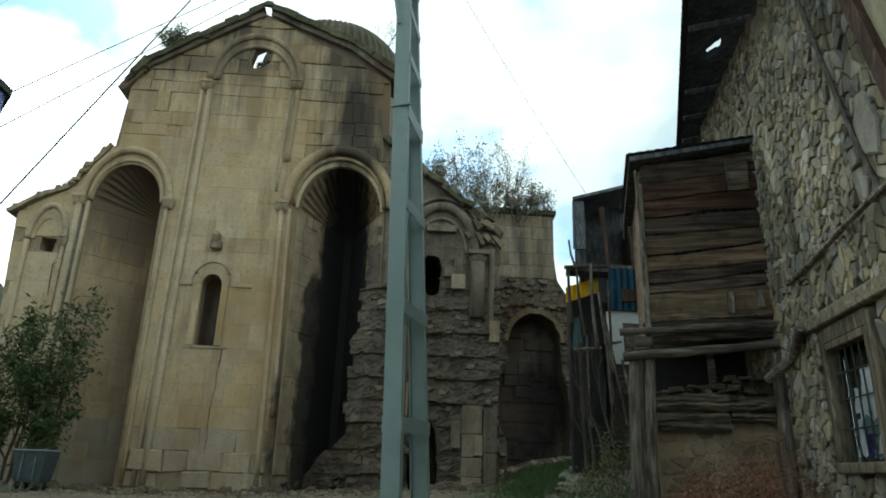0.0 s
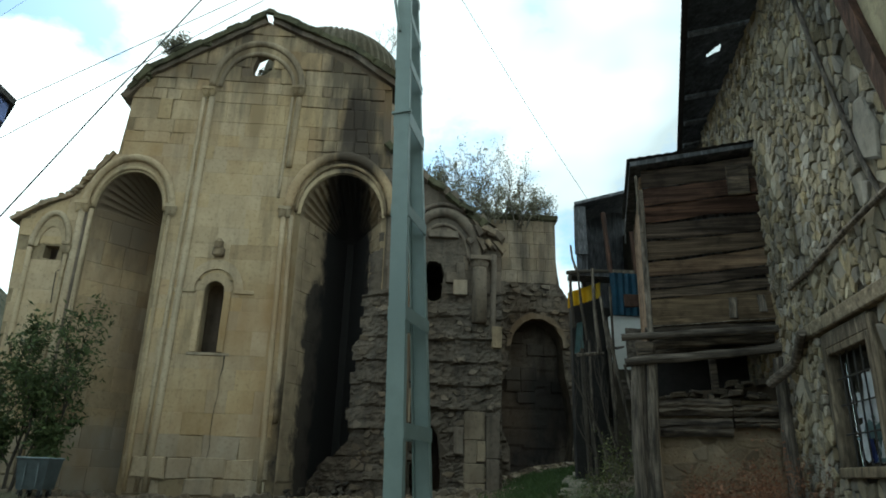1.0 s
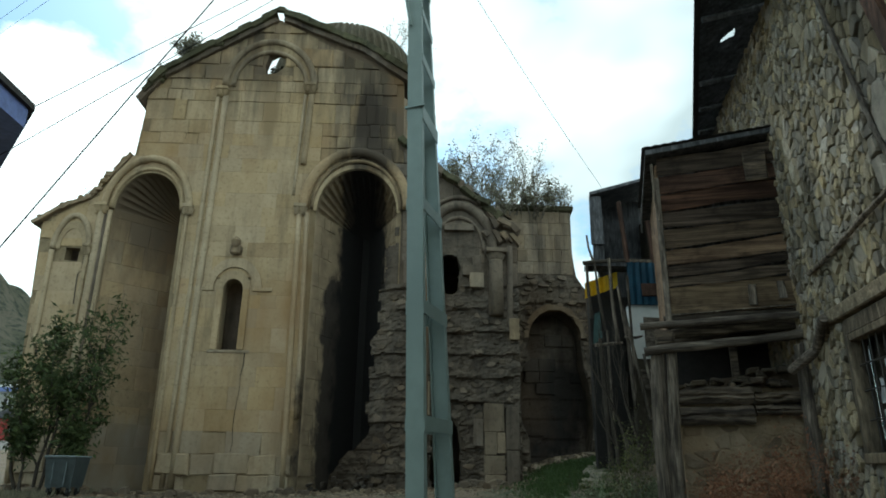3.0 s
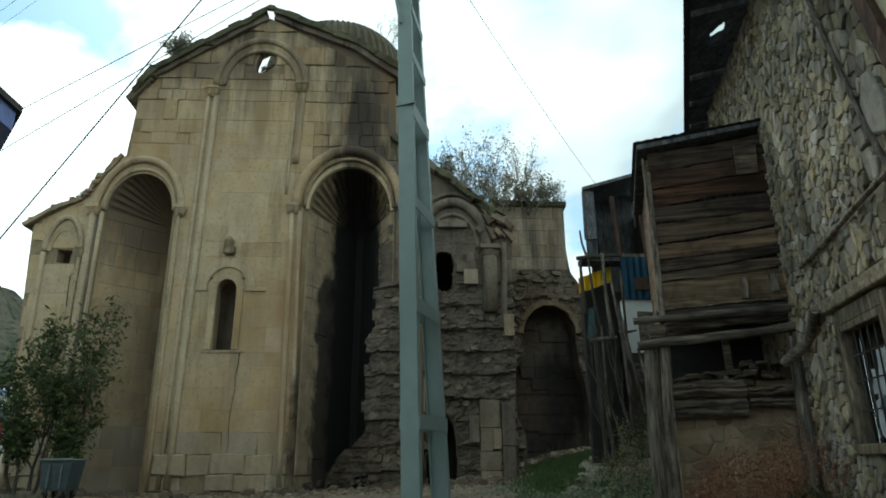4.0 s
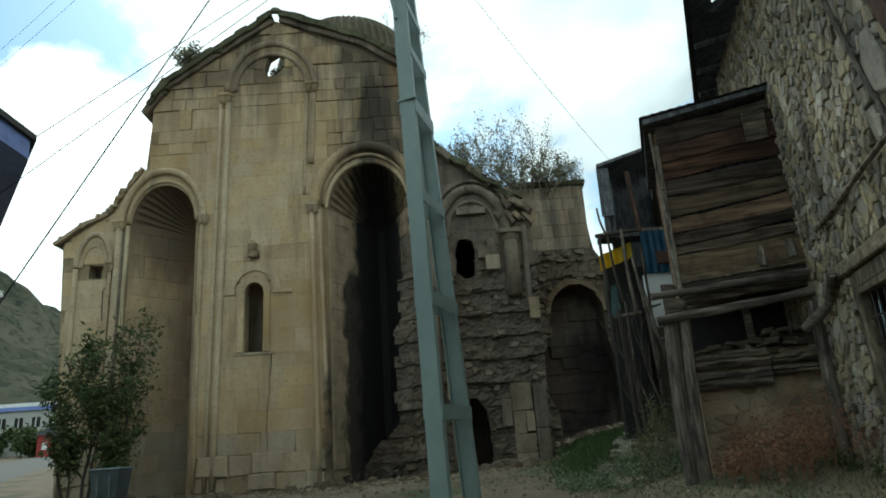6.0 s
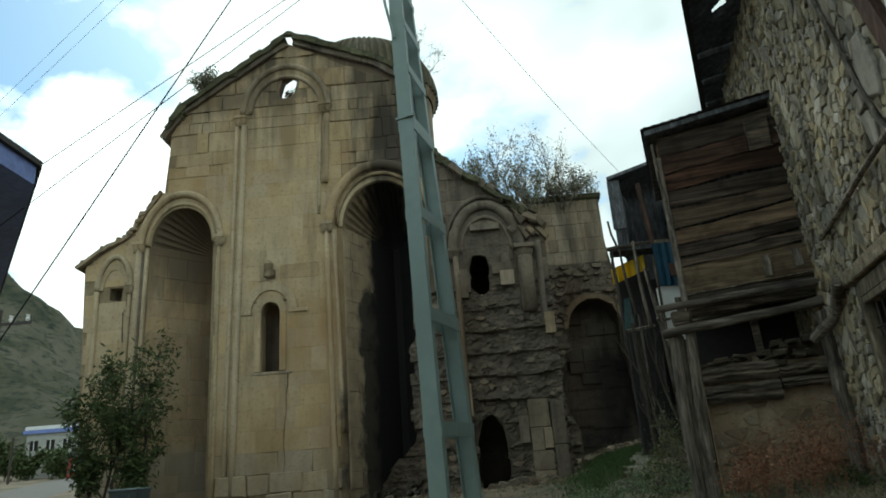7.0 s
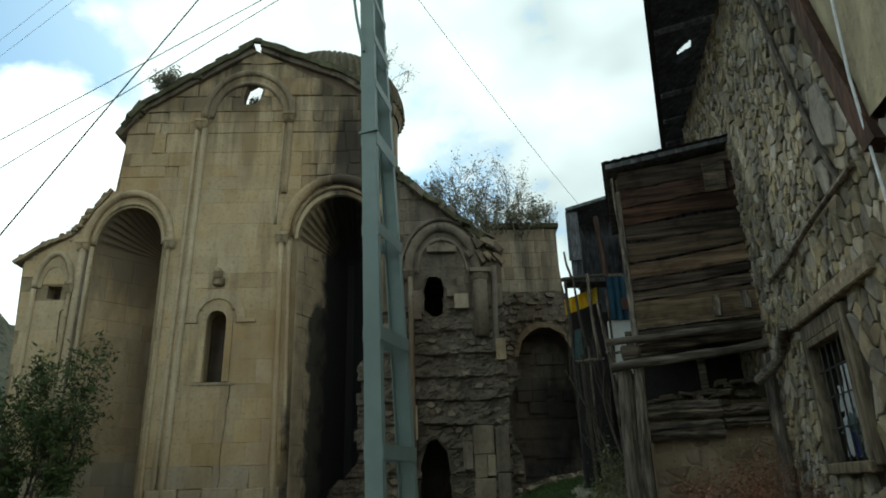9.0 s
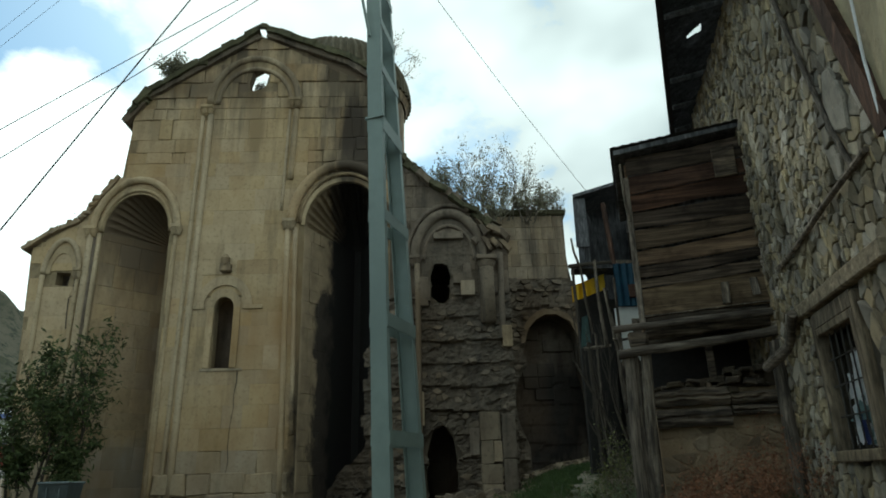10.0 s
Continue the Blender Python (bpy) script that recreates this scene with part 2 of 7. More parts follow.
M_plank_dark = wood("dark_brown_plank", (0.145, 0.108, 0.08), (0.055, 0.042, 0.032), (0.03, 1, 1), 0.12, turn=-17.0)
M_plank_red = wood("red_brown_plank", (0.165, 0.09, 0.058), (0.065, 0.037, 0.026), (0.03, 1, 1), 0.15, turn=-17.0)
M_log = wood("grey_log", (0.175, 0.148, 0.118), (0.06, 0.048, 0.038), (0.05, 1, 1), 0.25, turn=-17.0)
M_post = wood("grey_post", (0.235, 0.198, 0.155), (0.05, 0.042, 0.034), (1, 1, 0.06), 0.25)
M_old_post = wood("dark_grey_post", (0.15, 0.126, 0.1), (0.04, 0.034, 0.028), (1, 1, 0.06), 0.2)
M_frame = wood("window_timber", (0.2, 0.16, 0.11), (0.085, 0.068, 0.047), (1, 1, 0.1), 0.15)
M_lintel = wood("pale_lintel_timber", (0.31, 0.255, 0.175), (0.17, 0.138, 0.094), (0.1, 1, 1), 0.1)
M_red = wood("reddish_beam", (0.10, 0.055, 0.038), (0.045, 0.027, 0.02), (1, 1, 0.06), 0.15)
M_darkwood = wood("dark_eaves_board", (0.112, 0.116, 0.122), (0.05, 0.052, 0.056), (1, 1, 0.1), 0.2)
M_steel = plain("grey_green_paint", (0.165, 0.215, 0.2), 0.5, 0.0, 3.0, 0.8, 0.08)
M_iron = plain("rusty_iron", (0.06, 0.055, 0.05), 0.7, 0.3)
M_cable = plain("black_cable", (0.02, 0.02, 0.022), 0.6)
M_blue = plain("blue_sheet", (0.035, 0.13, 0.21), 0.6, 0.0, 5.0, 0.5)
M_yellow = plain("yellow_sheet", (0.62, 0.42, 0.02), 0.6, 0.0, 4.0, 0.8)
M_teal = plain("faded_teal_sheet", (0.16, 0.26, 0.26), 0.6, 0.0, 5.0, 0.6)
M_white = plain("limewash", (0.62, 0.63, 0.60), 0.85, 0.0, 4.0, 0.85)
M_bin = plain("galvanised_bin", (0.13, 0.16, 0.16), 0.55, 0.2, 6.0, 0.7)
M_rubber = plain("black_rubber", (0.02, 0.02, 0.02), 0.8)
M_cloth = plain("pale_rag", (0.72, 0.74, 0.75), 0.9, 0.0, 9.0, 0.7)
M_bluerag = plain("blue_rag", (0.05, 0.07, 0.22), 0.9)
M_roofblue = plain("blue_roof_edge", (0.17, 0.23, 0.5), 0.5)
M_redhut = plain("red_boards", (0.26, 0.04, 0.035), 0.8)
M_bark = plain("bark", (0.06, 0.05, 0.038), 0.95, 0.0, 20.0, 0.5, 0.8)
M_twig = plain("dry_twig", (0.135, 0.118, 0.092), 0.95, 0.0, 30.0, 0.6)
M_leaf = leafy("green_leaf", (0.066, 0.088, 0.028), (0.024, 0.038, 0.013))
M_shrub = leafy("dusty_shrub_leaf", (0.21, 0.20, 0.135), (0.10, 0.10, 0.066))
M_dryleaf = leafy("red_brown_leaf", (0.25, 0.112, 0.058), (0.11, 0.058, 0.035))
M_grass = leafy("grass_blade", (0.06, 0.095, 0.028), (0.024, 0.048, 0.014))
M_herb = leafy("pale_herb_leaf", (0.15, 0.18, 0.105), (0.06, 0.085, 0.045))
M_weed = leafy("olive_weed_leaf", (0.10, 0.105, 0.035), (0.04, 0.05, 0.018))
M_drygrass = leafy("dry_grass_blade", (0.15, 0.135, 0.07), (0.06, 0.068, 0.03))
M_asphalt = plain("worn_asphalt", (0.13, 0.125, 0.115), 0.92, 0.0, 25.0, 0.7, 0.5)


def ground_material():
    m, t, b = nodes_of("stony_earth")
    c = mix(t, ramp(t, noise_of(t, (1, 1, 1), 1.1), 0.4, 0.65), (0.16, 0.118, 0.076), (0.1, 0.073, 0.048))
    c = mix(t, ramp(t, noise_of(t, (1, 1, 1), 0.35, 8.0), 0.5, 0.62), c, (0.05, 0.062, 0.028))
    c = mix(t, ramp(t, noise_of(t, (1, 1, 1), 14.0), 0.55, 0.7), c, (0.16, 0.13, 0.098))
    t.links.new(c, b.inputs["Base Color"])
    b.inputs["Roughness"].default_value = 0.95
    bumped(t, b, noise_of(t, (1, 1, 1), 7.0, 9.0, 0.7), 1.0, 0.06)
    return m


def hill_material():
    m, t, b = nodes_of("wooded_hillside")
    c = mix(t, ramp(t, noise_of(t, (1, 1, 1), 0.05, 8.0), 0.42, 0.6), (0.115, 0.11, 0.085), (0.06, 0.066, 0.046))
    c = mix(t, ramp(t, noise_of(t, (1, 1, 1), 0.4, 6.0), 0.5, 0.68), c, (0.035, 0.046, 0.038))
    t.links.new(c, b.inputs["Base Color"])
    b.inputs["Roughness"].default_value = 1.0
    b.inputs["Specular IOR Level"].default_value = 0.0
    bumped(t, b, noise_of(t, (1, 1, 1), 0.3, 9.0, 0.7), 1.0, 2.0)
    return m


def glass_material():
    m, t, b = nodes_of("dusty_glass")
    b.inputs["Base Color"].default_value = (0.75, 0.8, 0.8, 1)
    b.inputs["Roughness"].default_value, b.inputs["Transmission Weight"].default_value = 0.05, 1.0
    return m


def soot_material():
    """Ashlar blackened by smoke in a tall ragged band up the middle of the niche."""
    m, t, b = nodes_of("smoked_ashlar")
    c = mix(t, ramp(t, noise_of(t, (1, 1, 1), 2.0), 0.35, 0.68), (0.27, 0.21, 0.135), (0.17, 0.13, 0.085))
    sep = t.nodes.new("ShaderNodeSeparateXYZ")
    t.links.new(mapped(t, (1, 1, 1)), sep.inputs[0])
    off = math_of(t, "ABSOLUTE", math_of(t, "ADD", sep.outputs["X"], 1.95), 0)
    wob = math_of(t, "MULTIPLY", math_of(t, "SUBTRACT", noise_of(t, (1, 1, 0.7), 1.7, 7.0, 0.62), 0.5), 0.75)
    high = math_of(t, "MULTIPLY", ramp(t, sep.outputs["Z"], 7.1, 7.6), 0.34)
    value = math_of(t, "ADD", off, wob)
    c = mix(t, ramp(t, math_of(t, "ADD", value, high), 1.0, 1.13), (0.048, 0.040, 0.032), c)
    head = math_of(t, "MULTIPLY", ramp(t, sep.outputs["Z"], 9.2, 9.7), 0.32)
    c = mix(t, ramp(t, math_of(t, "ADD", value, head), 0.66, 0.86), (0.017, 0.016, 0.015), c)
    t.links.new(c, b.inputs["Base Color"])
    b.inputs["Roughness"].default_value = 0.95
    b.inputs["Specular IOR Level"].default_value = 0.1
    bumped(t, b, noise_of(t, (1, 1, 1), 12.0, 8.0, 0.7), 0.7, 0.03)
    return m


M_ground, M_hill, M_glass, M_soot = ground_material(), hill_material(), glass_material(), soot_material()


# ---- building helpers ----
rng = random.Random(7)


def thing(name, label, category, group="", kind=""):
    return tagged(new(name), label, category, group, kind)


def mesh_of(name, verts, faces, material):
    me = bpy.data.meshes.new(name)
    me.from_pydata(verts, [], faces)
    me.materials.append(material)
    return me


def part(name, bm, material, parent=None, label="", smooth=False):
    bmesh.ops.recalc_face_normals(bm, faces=bm.faces)
    me = bpy.data.meshes.new(name)
    bm.to_mesh(me)
    bm.free()
    me.materials.append(material)
    if smooth:
        me.polygons.foreach_set("use_smooth", [True] * len(me.polygons))
    ob = new(name, me)
    ob.parent = parent
    return tagged(ob, label) if label else ob


def add_prism(bm, poly, y0, y1, chamfer=0.0):
    """A slab over a polygon in x and z, its front at y0, with a worn front edge."""
    n = len(poly)
    cx, cz = sum(p[0] for p in poly) / n, sum(p[1] for p in poly) / n
    rings = []
    if chamfer:
        size = max(0.05, min(max(p[0] for p in poly) - min(p[0] for p in poly), max(p[1] for p in poly) - min(p[1] for p in poly)))
        k = 1 - 2 * chamfer / size
        rings.append([bm.verts.new((cx + (x - cx) * k, y0, cz + (z - cz) * k)) for x, z in poly])
        rings.append([bm.verts.new((x, y0 + chamfer, z)) for x, z in poly])
    else:
        rings.append([bm.verts.new((x, y0, z)) for x, z in poly])
    rings.append([bm.verts.new((x, y1, z)) for x, z in poly])
    bm.faces.new(rings[0])
    bm.faces.new(rings[-1][::-1])
    for a, b in zip(rings, rings[1:]):
        for i in range(n):
            bm.faces.new((a[i - 1], a[i], b[i], b[i - 1]))


def add_box(bm, lo, hi, turn=0.0, about=(0, 0), jitter=0.0, worn=0.0):
    c, s = math.cos(turn), math.sin(turn)
    made = []
    for x in (lo[0], hi[0]):
        for y in (lo[1], hi[1]):
            for z in (lo[2], hi[2]):
                dx, dy = x - about[0], y - about[1]
                j = [rng.uniform(-jitter, jitter) for _ in range(3)]
                made.append(bm.verts.new((about[0] + c * dx - s * dy + j[0], about[1] + s * dx + c * dy + j[1], z + j[2])))
    fs = [bm.faces.new([made[i] for i in f]) for f in ((0, 1, 3, 2), (4, 6, 7, 5), (0, 4, 5, 1), (2, 3, 7, 6), (0, 2, 6, 4), (1, 5, 7, 3))]
    if worn:
        bmesh.ops.bevel(bm, geom=list({e for f in fs for e in f.edges}), offset=worn, segments=1, affect="EDGES")


def add_tube(bm, path, radii, seg=8, wobble=0.0, caps=True):
    """A round bar along a path, with a radius at each point."""
    path = [Vector(p) for p in path]
    if not isinstance(radii, (list, tuple)):
        radii = [radii] * len(path)
    rings, side = [], None
    for i, p in enumerate(path):
        d = (path[min(i + 1, len(path) - 1)] - path[max(i - 1, 0)]).normalized()
        if side is None:
            side = d.orthogonal().normalized()
        side = (side - d * side.dot(d)).normalized()
        up = d.cross(side)
        ring = []
        for k in range(seg):
            a = 2 * math.pi * k / seg
            r = radii[i] * (1 + rng.uniform(-wobble, wobble))
            ring.append(bm.verts.new(p + (side * math.cos(a) + up * math.sin(a)) * r))
        rings.append(ring)
    for a, b in zip(rings, rings[1:]):
        for k in range(seg):
            bm.faces.new((a[k - 1], a[k], b[k], b[k - 1]))
    if caps:
        bm.faces.new(rings[0][::-1])
        bm.faces.new(rings[-1])


def arc(cx, cz, r, k=1.0, n=18, a0=180.0, a1=0.0):
    out = []
    for i in range(n + 1):
        a = radians(a0 + (a1 - a0) * i / n)
        out.append((cx + r * math.cos(a), cz + k * r * math.sin(a)))
    return out


def add_band(bm, cx, cz, r0, r1, k0, k1, y0, y1, n=18):
    """A flat arched band between two arcs, in the plane of the front."""
    a, b = arc(cx, cz, r0, k0, n), arc(cx, cz, r1, k1, n)
    va = [[bm.verts.new((x, y, z)) for x, z in a] for y in (y0, y1)]
    vb = [[bm.verts.new((x, y, z)) for x, z in b] for y in (y0, y1)]
    for i in range(n):
        bm.faces.new((va[0][i], va[0][i + 1], vb[0][i + 1], vb[0][i]))
        bm.faces.new((va[1][i], va[1][i + 1], vb[1][i + 1], vb[1][i]))
        bm.faces.new((va[0][i], va[0][i + 1], va[1][i + 1], va[1][i]))
        bm.faces.new((vb[0][i], vb[0][i + 1], vb[1][i + 1], vb[1][i]))
    for i in (0, n):
        bm.faces.new((va[0][i], vb[0][i], vb[1][i], va[1][i]))


def add_slab(bm, loop, holes, y0, y1):
    """A wall over an outline with holes right through it."""
    fronts, backs, edges = [], [], []
    for lp in (loop, *holes):
        f = [bm.verts.new((x, y0, z)) for x, z in lp]
        b = [bm.verts.new((x, y1, z)) for x, z in lp]
        fronts.append(f)
        backs.append(b)
    for group in (fronts, backs):
        es = [bm.edges.new((v[i - 1], v[i])) for v in group for i in range(len(v))]
        bmesh.ops.triangle_fill(bm, edges=es, use_beauty=True)
    for f, b in zip(fronts, backs):
        for i in range(len(f)):
            bm.faces.new((f[i - 1], f[i], b[i], b[i - 1]))


def clip(poly, px, pz, nx, nz):
    """The piece of a polygon on the far side of a line from its normal."""
    out = []
    for i in range(len(poly)):
        a, b = poly[i - 1], poly[i]
        da, db = (a[0] - px) * nx + (a[1] - pz) * nz, (b[0] - px) * nx + (b[1] - pz) * nz
        if (da <= 0) != (db <= 0):
            k = da / (da - db)
            out.append((a[0] + (b[0] - a[0]) * k, a[1] + (b[1] - a[1]) * k))
        if db <= 0:
            out.append(b)
    return out


def area(poly):
    return 0.5 * abs(sum(poly[i - 1][0] * poly[i][1] - poly[i][0] * poly[i - 1][1] for i in range(len(poly))))


def cells(u0, u1, v0, v1, du, dv, seed, jit=0.42, skip=None, drop=0.0):
    """Irregular stone outlines that fill a rectangle, du by dv on average."""
    r = random.Random(seed)
    pts, rows = [], max(1, round((v1 - v0) / dv))
    v = v0
    for i in range(rows):
        h = (v1 - v0) / rows
        n = max(1, round((u1 - u0) / (du * r.uniform(0.75, 1.3))))
        for j in range(n):
            pts.append((u0 + (j + 0.5 + r.uniform(-jit, jit) + 0.5 * (i % 2)) * (u1 - u0) / n, v + h * (0.5 + r.uniform(-jit, jit))))
        v += h
    pts = [p for p in pts if r.random() >= drop * (1 + 1.5 * noise.noise(Vector((p[0] * 1.7, p[1] * 1.7, seed))))]
    k = du / dv
    arr = np.array(pts) * (1, k)
    out = []
    for i, p in enumerate(pts):
        if skip and skip(*p):
            continue
        poly = [(max(u0, p[0] - du * 1.9), max(v0, p[1] - dv * 1.9)), (min(u1, p[0] + du * 2.1), max(v0, p[1] - dv * 1.9)),
                (min(u1, p[0] + du * 1.9), min(v1, p[1] + dv * 2.1)), (max(u0, p[0] - du * 2.1), min(v1, p[1] + dv * 1.9))]
        d2 = ((arr - arr[i]) ** 2).sum(1)
        ring = np.argpartition(d2, min(18, len(d2) - 1))[:19]
        for j in ring[np.argsort(d2[ring])][1:17]:
            if len(poly) < 3:
                break
            q = pts[j]
            nx, nz = q[0] - p[0], (q[1] - p[1]) * k * k
            poly = clip(poly, (p[0] + q[0]) / 2, (p[1] + q[1]) / 2, nx, nz)
        if len(poly) >= 3 and area(poly) > 0.15 * du * dv:
            out.append(poly)
    return out


def stone_mesh(poly, joint, depth, proud, r, soften=(0.05, 0.15), lean=0.12):
    """Points and faces of one rough stone over a polygon: (u, out, v), out towards the viewer."""
    soft = []
    for i in range(len(poly)):
        a, b, k = poly[i - 1], poly[i], r.uniform(*soften)
        soft += [(a[0] + (b[0] - a[0]) * k, a[1] + (b[1] - a[1]) * k), (b[0] + (a[0] - b[0]) * k, b[1] + (a[1] - b[1]) * k)]
    poly = soft
    n = len(poly)
    cu, cv = sum(p[0] for p in poly) / n, sum(p[1] for p in poly) / n
    size = math.sqrt(area(poly))
    k0 = max(0.5, 1 - joint / size)
    vs, fs = [], []
    tilt_u, tilt_v = r.uniform(-lean, lean), r.uniform(-lean, lean)
    rings = ((k0, -depth, 0.0), (k0 * 0.985, proud * 0.62, 0.08), (k0 * 0.90, proud * 0.97, 0.10))
    for k, o, j in rings:
        for u, v in poly:
            a, b = (u - cu) * k * (1 + r.uniform(-j, j)), (v - cv) * k * (1 + r.uniform(-j, j))
            vs.append((cu + a, o + (a * tilt_u + b * tilt_v if o > 0 else 0) + r.uniform(-j, j) * proud, cv + b))
    vs.append((cu + r.uniform(-0.1, 0.1) * size, proud * r.uniform(0.9, 1.1), cv + r.uniform(-0.1, 0.1) * size))
    for q in range(2):
        for i in range(n):
            a, b = (i - 1) % n, i
            fs.append((q * n + a, q * n + b, (q + 1) * n + b, (q + 1) * n + a))
    fs += [(2 * n + (i - 1) % n, 2 * n + i, 3 * n) for i in range(n)]
    return vs, fs


def lay_stones(polys, place, name, material, rest_material, parent, joint, depth, proud, seed, limit=300, near=None, sizes=(0.6, 1.5), soften=(0.05, 0.15), lean=0.12):
    """Stones as pieces of their own, up to a limit; the others stay joined in one mesh."""
    r = random.Random(seed)
    if near:
        polys = sorted(polys, key=near)
    rest_v, rest_f = [], []
    for i, poly in enumerate(polys):
        vs, fs = stone_mesh(poly, joint, depth, proud * r.uniform(*sizes), r, soften, lean)
        vs = [place(*v) for v in vs]
        if i < limit:
            ob = new(name, mesh_of(name, vs, fs, material))
            ob.parent = parent
        else:
            o = len(rest_v)
            rest_v += vs
            rest_f += [tuple(o + x for x in f) for f in fs]
    if rest_v:
        ob = new("stonework", mesh_of("stonework", rest_v, rest_f, rest_material))
        ob.parent = parent
        tagged(ob, kind="stuff")


def grow(bm, base, way, length, radius, depth, r, tips, spread=0.6, rise=0.1):
    """A tapering limb that forks; its tips are gathered for the leaves."""
    p, d = Vector(base), Vector(way).normalized()
    path, rad = [p.copy()], [radius]
    for i in range(3):
        d = (d + Vector((r.uniform(-1, 1), r.uniform(-1, 1), r.uniform(-1, 1))) * 0.22 + Vector((0, 0, rise))).normalized()
        p = p + d * length / 3
        path.append(p.copy())
        rad.append(radius * (1 - 0.17 * (i + 1)))
        if depth <= 1:
            tips.append(p.copy())
    add_tube(bm, path, rad, 5 if radius > 0.02 else 3)
    if depth > 0:
        for k in range(r.choice((2, 3, 3))):
            nd = (d + Vector((r.uniform(-1, 1), r.uniform(-1, 1), r.uniform(-0.6, 1))) * spread).normalized()
            grow(bm, path[r.choice((1, 2, 3))], nd, length * r.uniform(0.6, 0.85), radius * 0.55, depth - 1, r, tips, spread, rise)


def leaves(name, tips, per, reach, size, material, parent, seed, long=1.6):
    """Many small pointed leaves round the tips of the twigs."""
    r = random.Random(seed)
    vs, fs = [], []
    for tip in tips:
        for _ in range(per):
            c = Vector(tip) + Vector((r.gauss(0, reach), r.gauss(0, reach), r.gauss(0, reach)))
            a = Vector((r.uniform(-1, 1), r.uniform(-1, 1), r.uniform(-1, 0.6))).normalized()
            b = a.orthogonal().normalized()
            b = (b * math.cos(r.uniform(0, 6.28)) + a.cross(b) * math.sin(r.uniform(0, 6.28))).normalized()
            s = size * r.uniform(0.6, 1.3)
            o = len(vs)
            vs += [c, c + a * s * long * 0.45 + b * s * 0.45, c + a * s * long, c + a * s * long * 0.45 - b * s * 0.45]
            fs.append((o, o + 1, o + 2, o + 3))
    ob = new(name, mesh_of(name, [tuple(v) for v in vs], fs, material))
    ob.parent = parent
    return ob


# ---- ground, road, hill ----
def lerp(x, pts):
    if x <= pts[0][0]:
        return pts[0][1]
    for (a, va), (b, vb) in zip(pts, pts[1:]):
        if x <= b:
            return va + (vb - va) * (x - a) / (b - a)
    return pts[-1][1]


def ground_height(x, y):
    along = lerp(x, [(-40, 0.75), (-12, 0.78), (-5, 0.8), (0, 0.95), (3, 1.2), (5, 1.75), (9, 2.4)])
    front = lerp(x, [(-8, 0.0), (0, 0.0), (2.2, 0.45), (3.4, 0.8), (5, 0.88)])
    if y < 4:
        h = front * max(0.0, min(1.0, (y + 1) / 5)) * 0.9
    elif y < 19:
        k = (y - 4) / 15
        k = min(1.0, k * 1.25)
        h = front * (0.9 + 0.1 * min(1, (y - 4) / 5)) * (1 - k) + along * k
    else:
        h = along + 0.02 * (y - 19) if x > -10 else along
    if y > 19 and x < 12:
        h += max(0.0, y - 24) * 0.062 if x < -9 else 0.0
    return h + 0.05 * noise.noise(Vector((x * 0.6, y * 0.6, 3.0))) * (1.0 if x > -10 else 0.3)


def sheet(name, xs, ys, height, material, label, category, kind="structure"):
    vs = [(x, y, height(x, y)) for y in ys for x in xs]
    n = len(xs)
    fs = [(j * n + i, j * n + i + 1, (j + 1) * n + i + 1, (j + 1) * n + i) for j in range(len(ys) - 1) for i in range(n - 1)]
    me = mesh_of(name, vs, fs, material)
    me.polygons.foreach_set("use_smooth", [True] * len(me.polygons))
    return tagged(new(name, me), label, category, "", kind)


def steps(*spans):
    out = [spans[0][0]]
    for a, b, d in spans:
        k = max(1, round((b - a) / d))
        out += [a + (b - a) * (i + 1) / k for i in range(k)]
    return out


sheet("ground", steps((-900, -60, 60), (-60, -14, 4), (-14, 10, 0.35), (10, 60, 5), (60, 900, 70)),
      steps((-300, -20, 40), (-20, 2, 2), (2, 28, 0.35), (28, 120, 4), (120, 1200, 90)), ground_height, M_ground,
      "bare stony earth with patches of grass", "ground")
road_x = lambda y: -20.5 - 0.42 * max(0.0, y - 20) if y > 20 else -20.5 + 0.28 * (20 - y)
rv, rf = [], []
for i in range(60):
    y = -12 + i * 2.2
    for k in range(5):
        x = road_x(y) + (k - 2) * 1.7
        rv.append((x, y, ground_height(x, y) + 0.035 - 0.01 * abs(k - 2)))
    if i:
        rf += [((i - 1) * 5 + k, (i - 1) * 5 + k + 1, i * 5 + k + 1, i * 5 + k) for k in range(4)]
tagged(new("road", mesh_of("road", rv, rf, M_asphalt)), "worn grey asphalt village road", "road", "", "structure")


def hill_height(x, y):
    k = max(0.0, min(1.0, (y - 118) / 105))
    slope = max(0.02, min(0.55, 0.245 + 0.8 * (-x / y - 0.62)))
    rough = 9 * noise.noise(Vector((x * 0.02, y * 0.02, 0))) + 6 * noise.noise(Vector((x * 0.07, y * 0.07, 5))) + 3 * noise.noise(Vector((x * 0.2, y * 0.2, 7)))
    return 5 + (y * slope - 3) * k ** 0.8 + rough * k


sheet("hillside", steps((-420, -30, 4)), steps((112, 300, 4)), hill_height, M_hill, "steep rocky hillside with scattered dark trees", "hill")

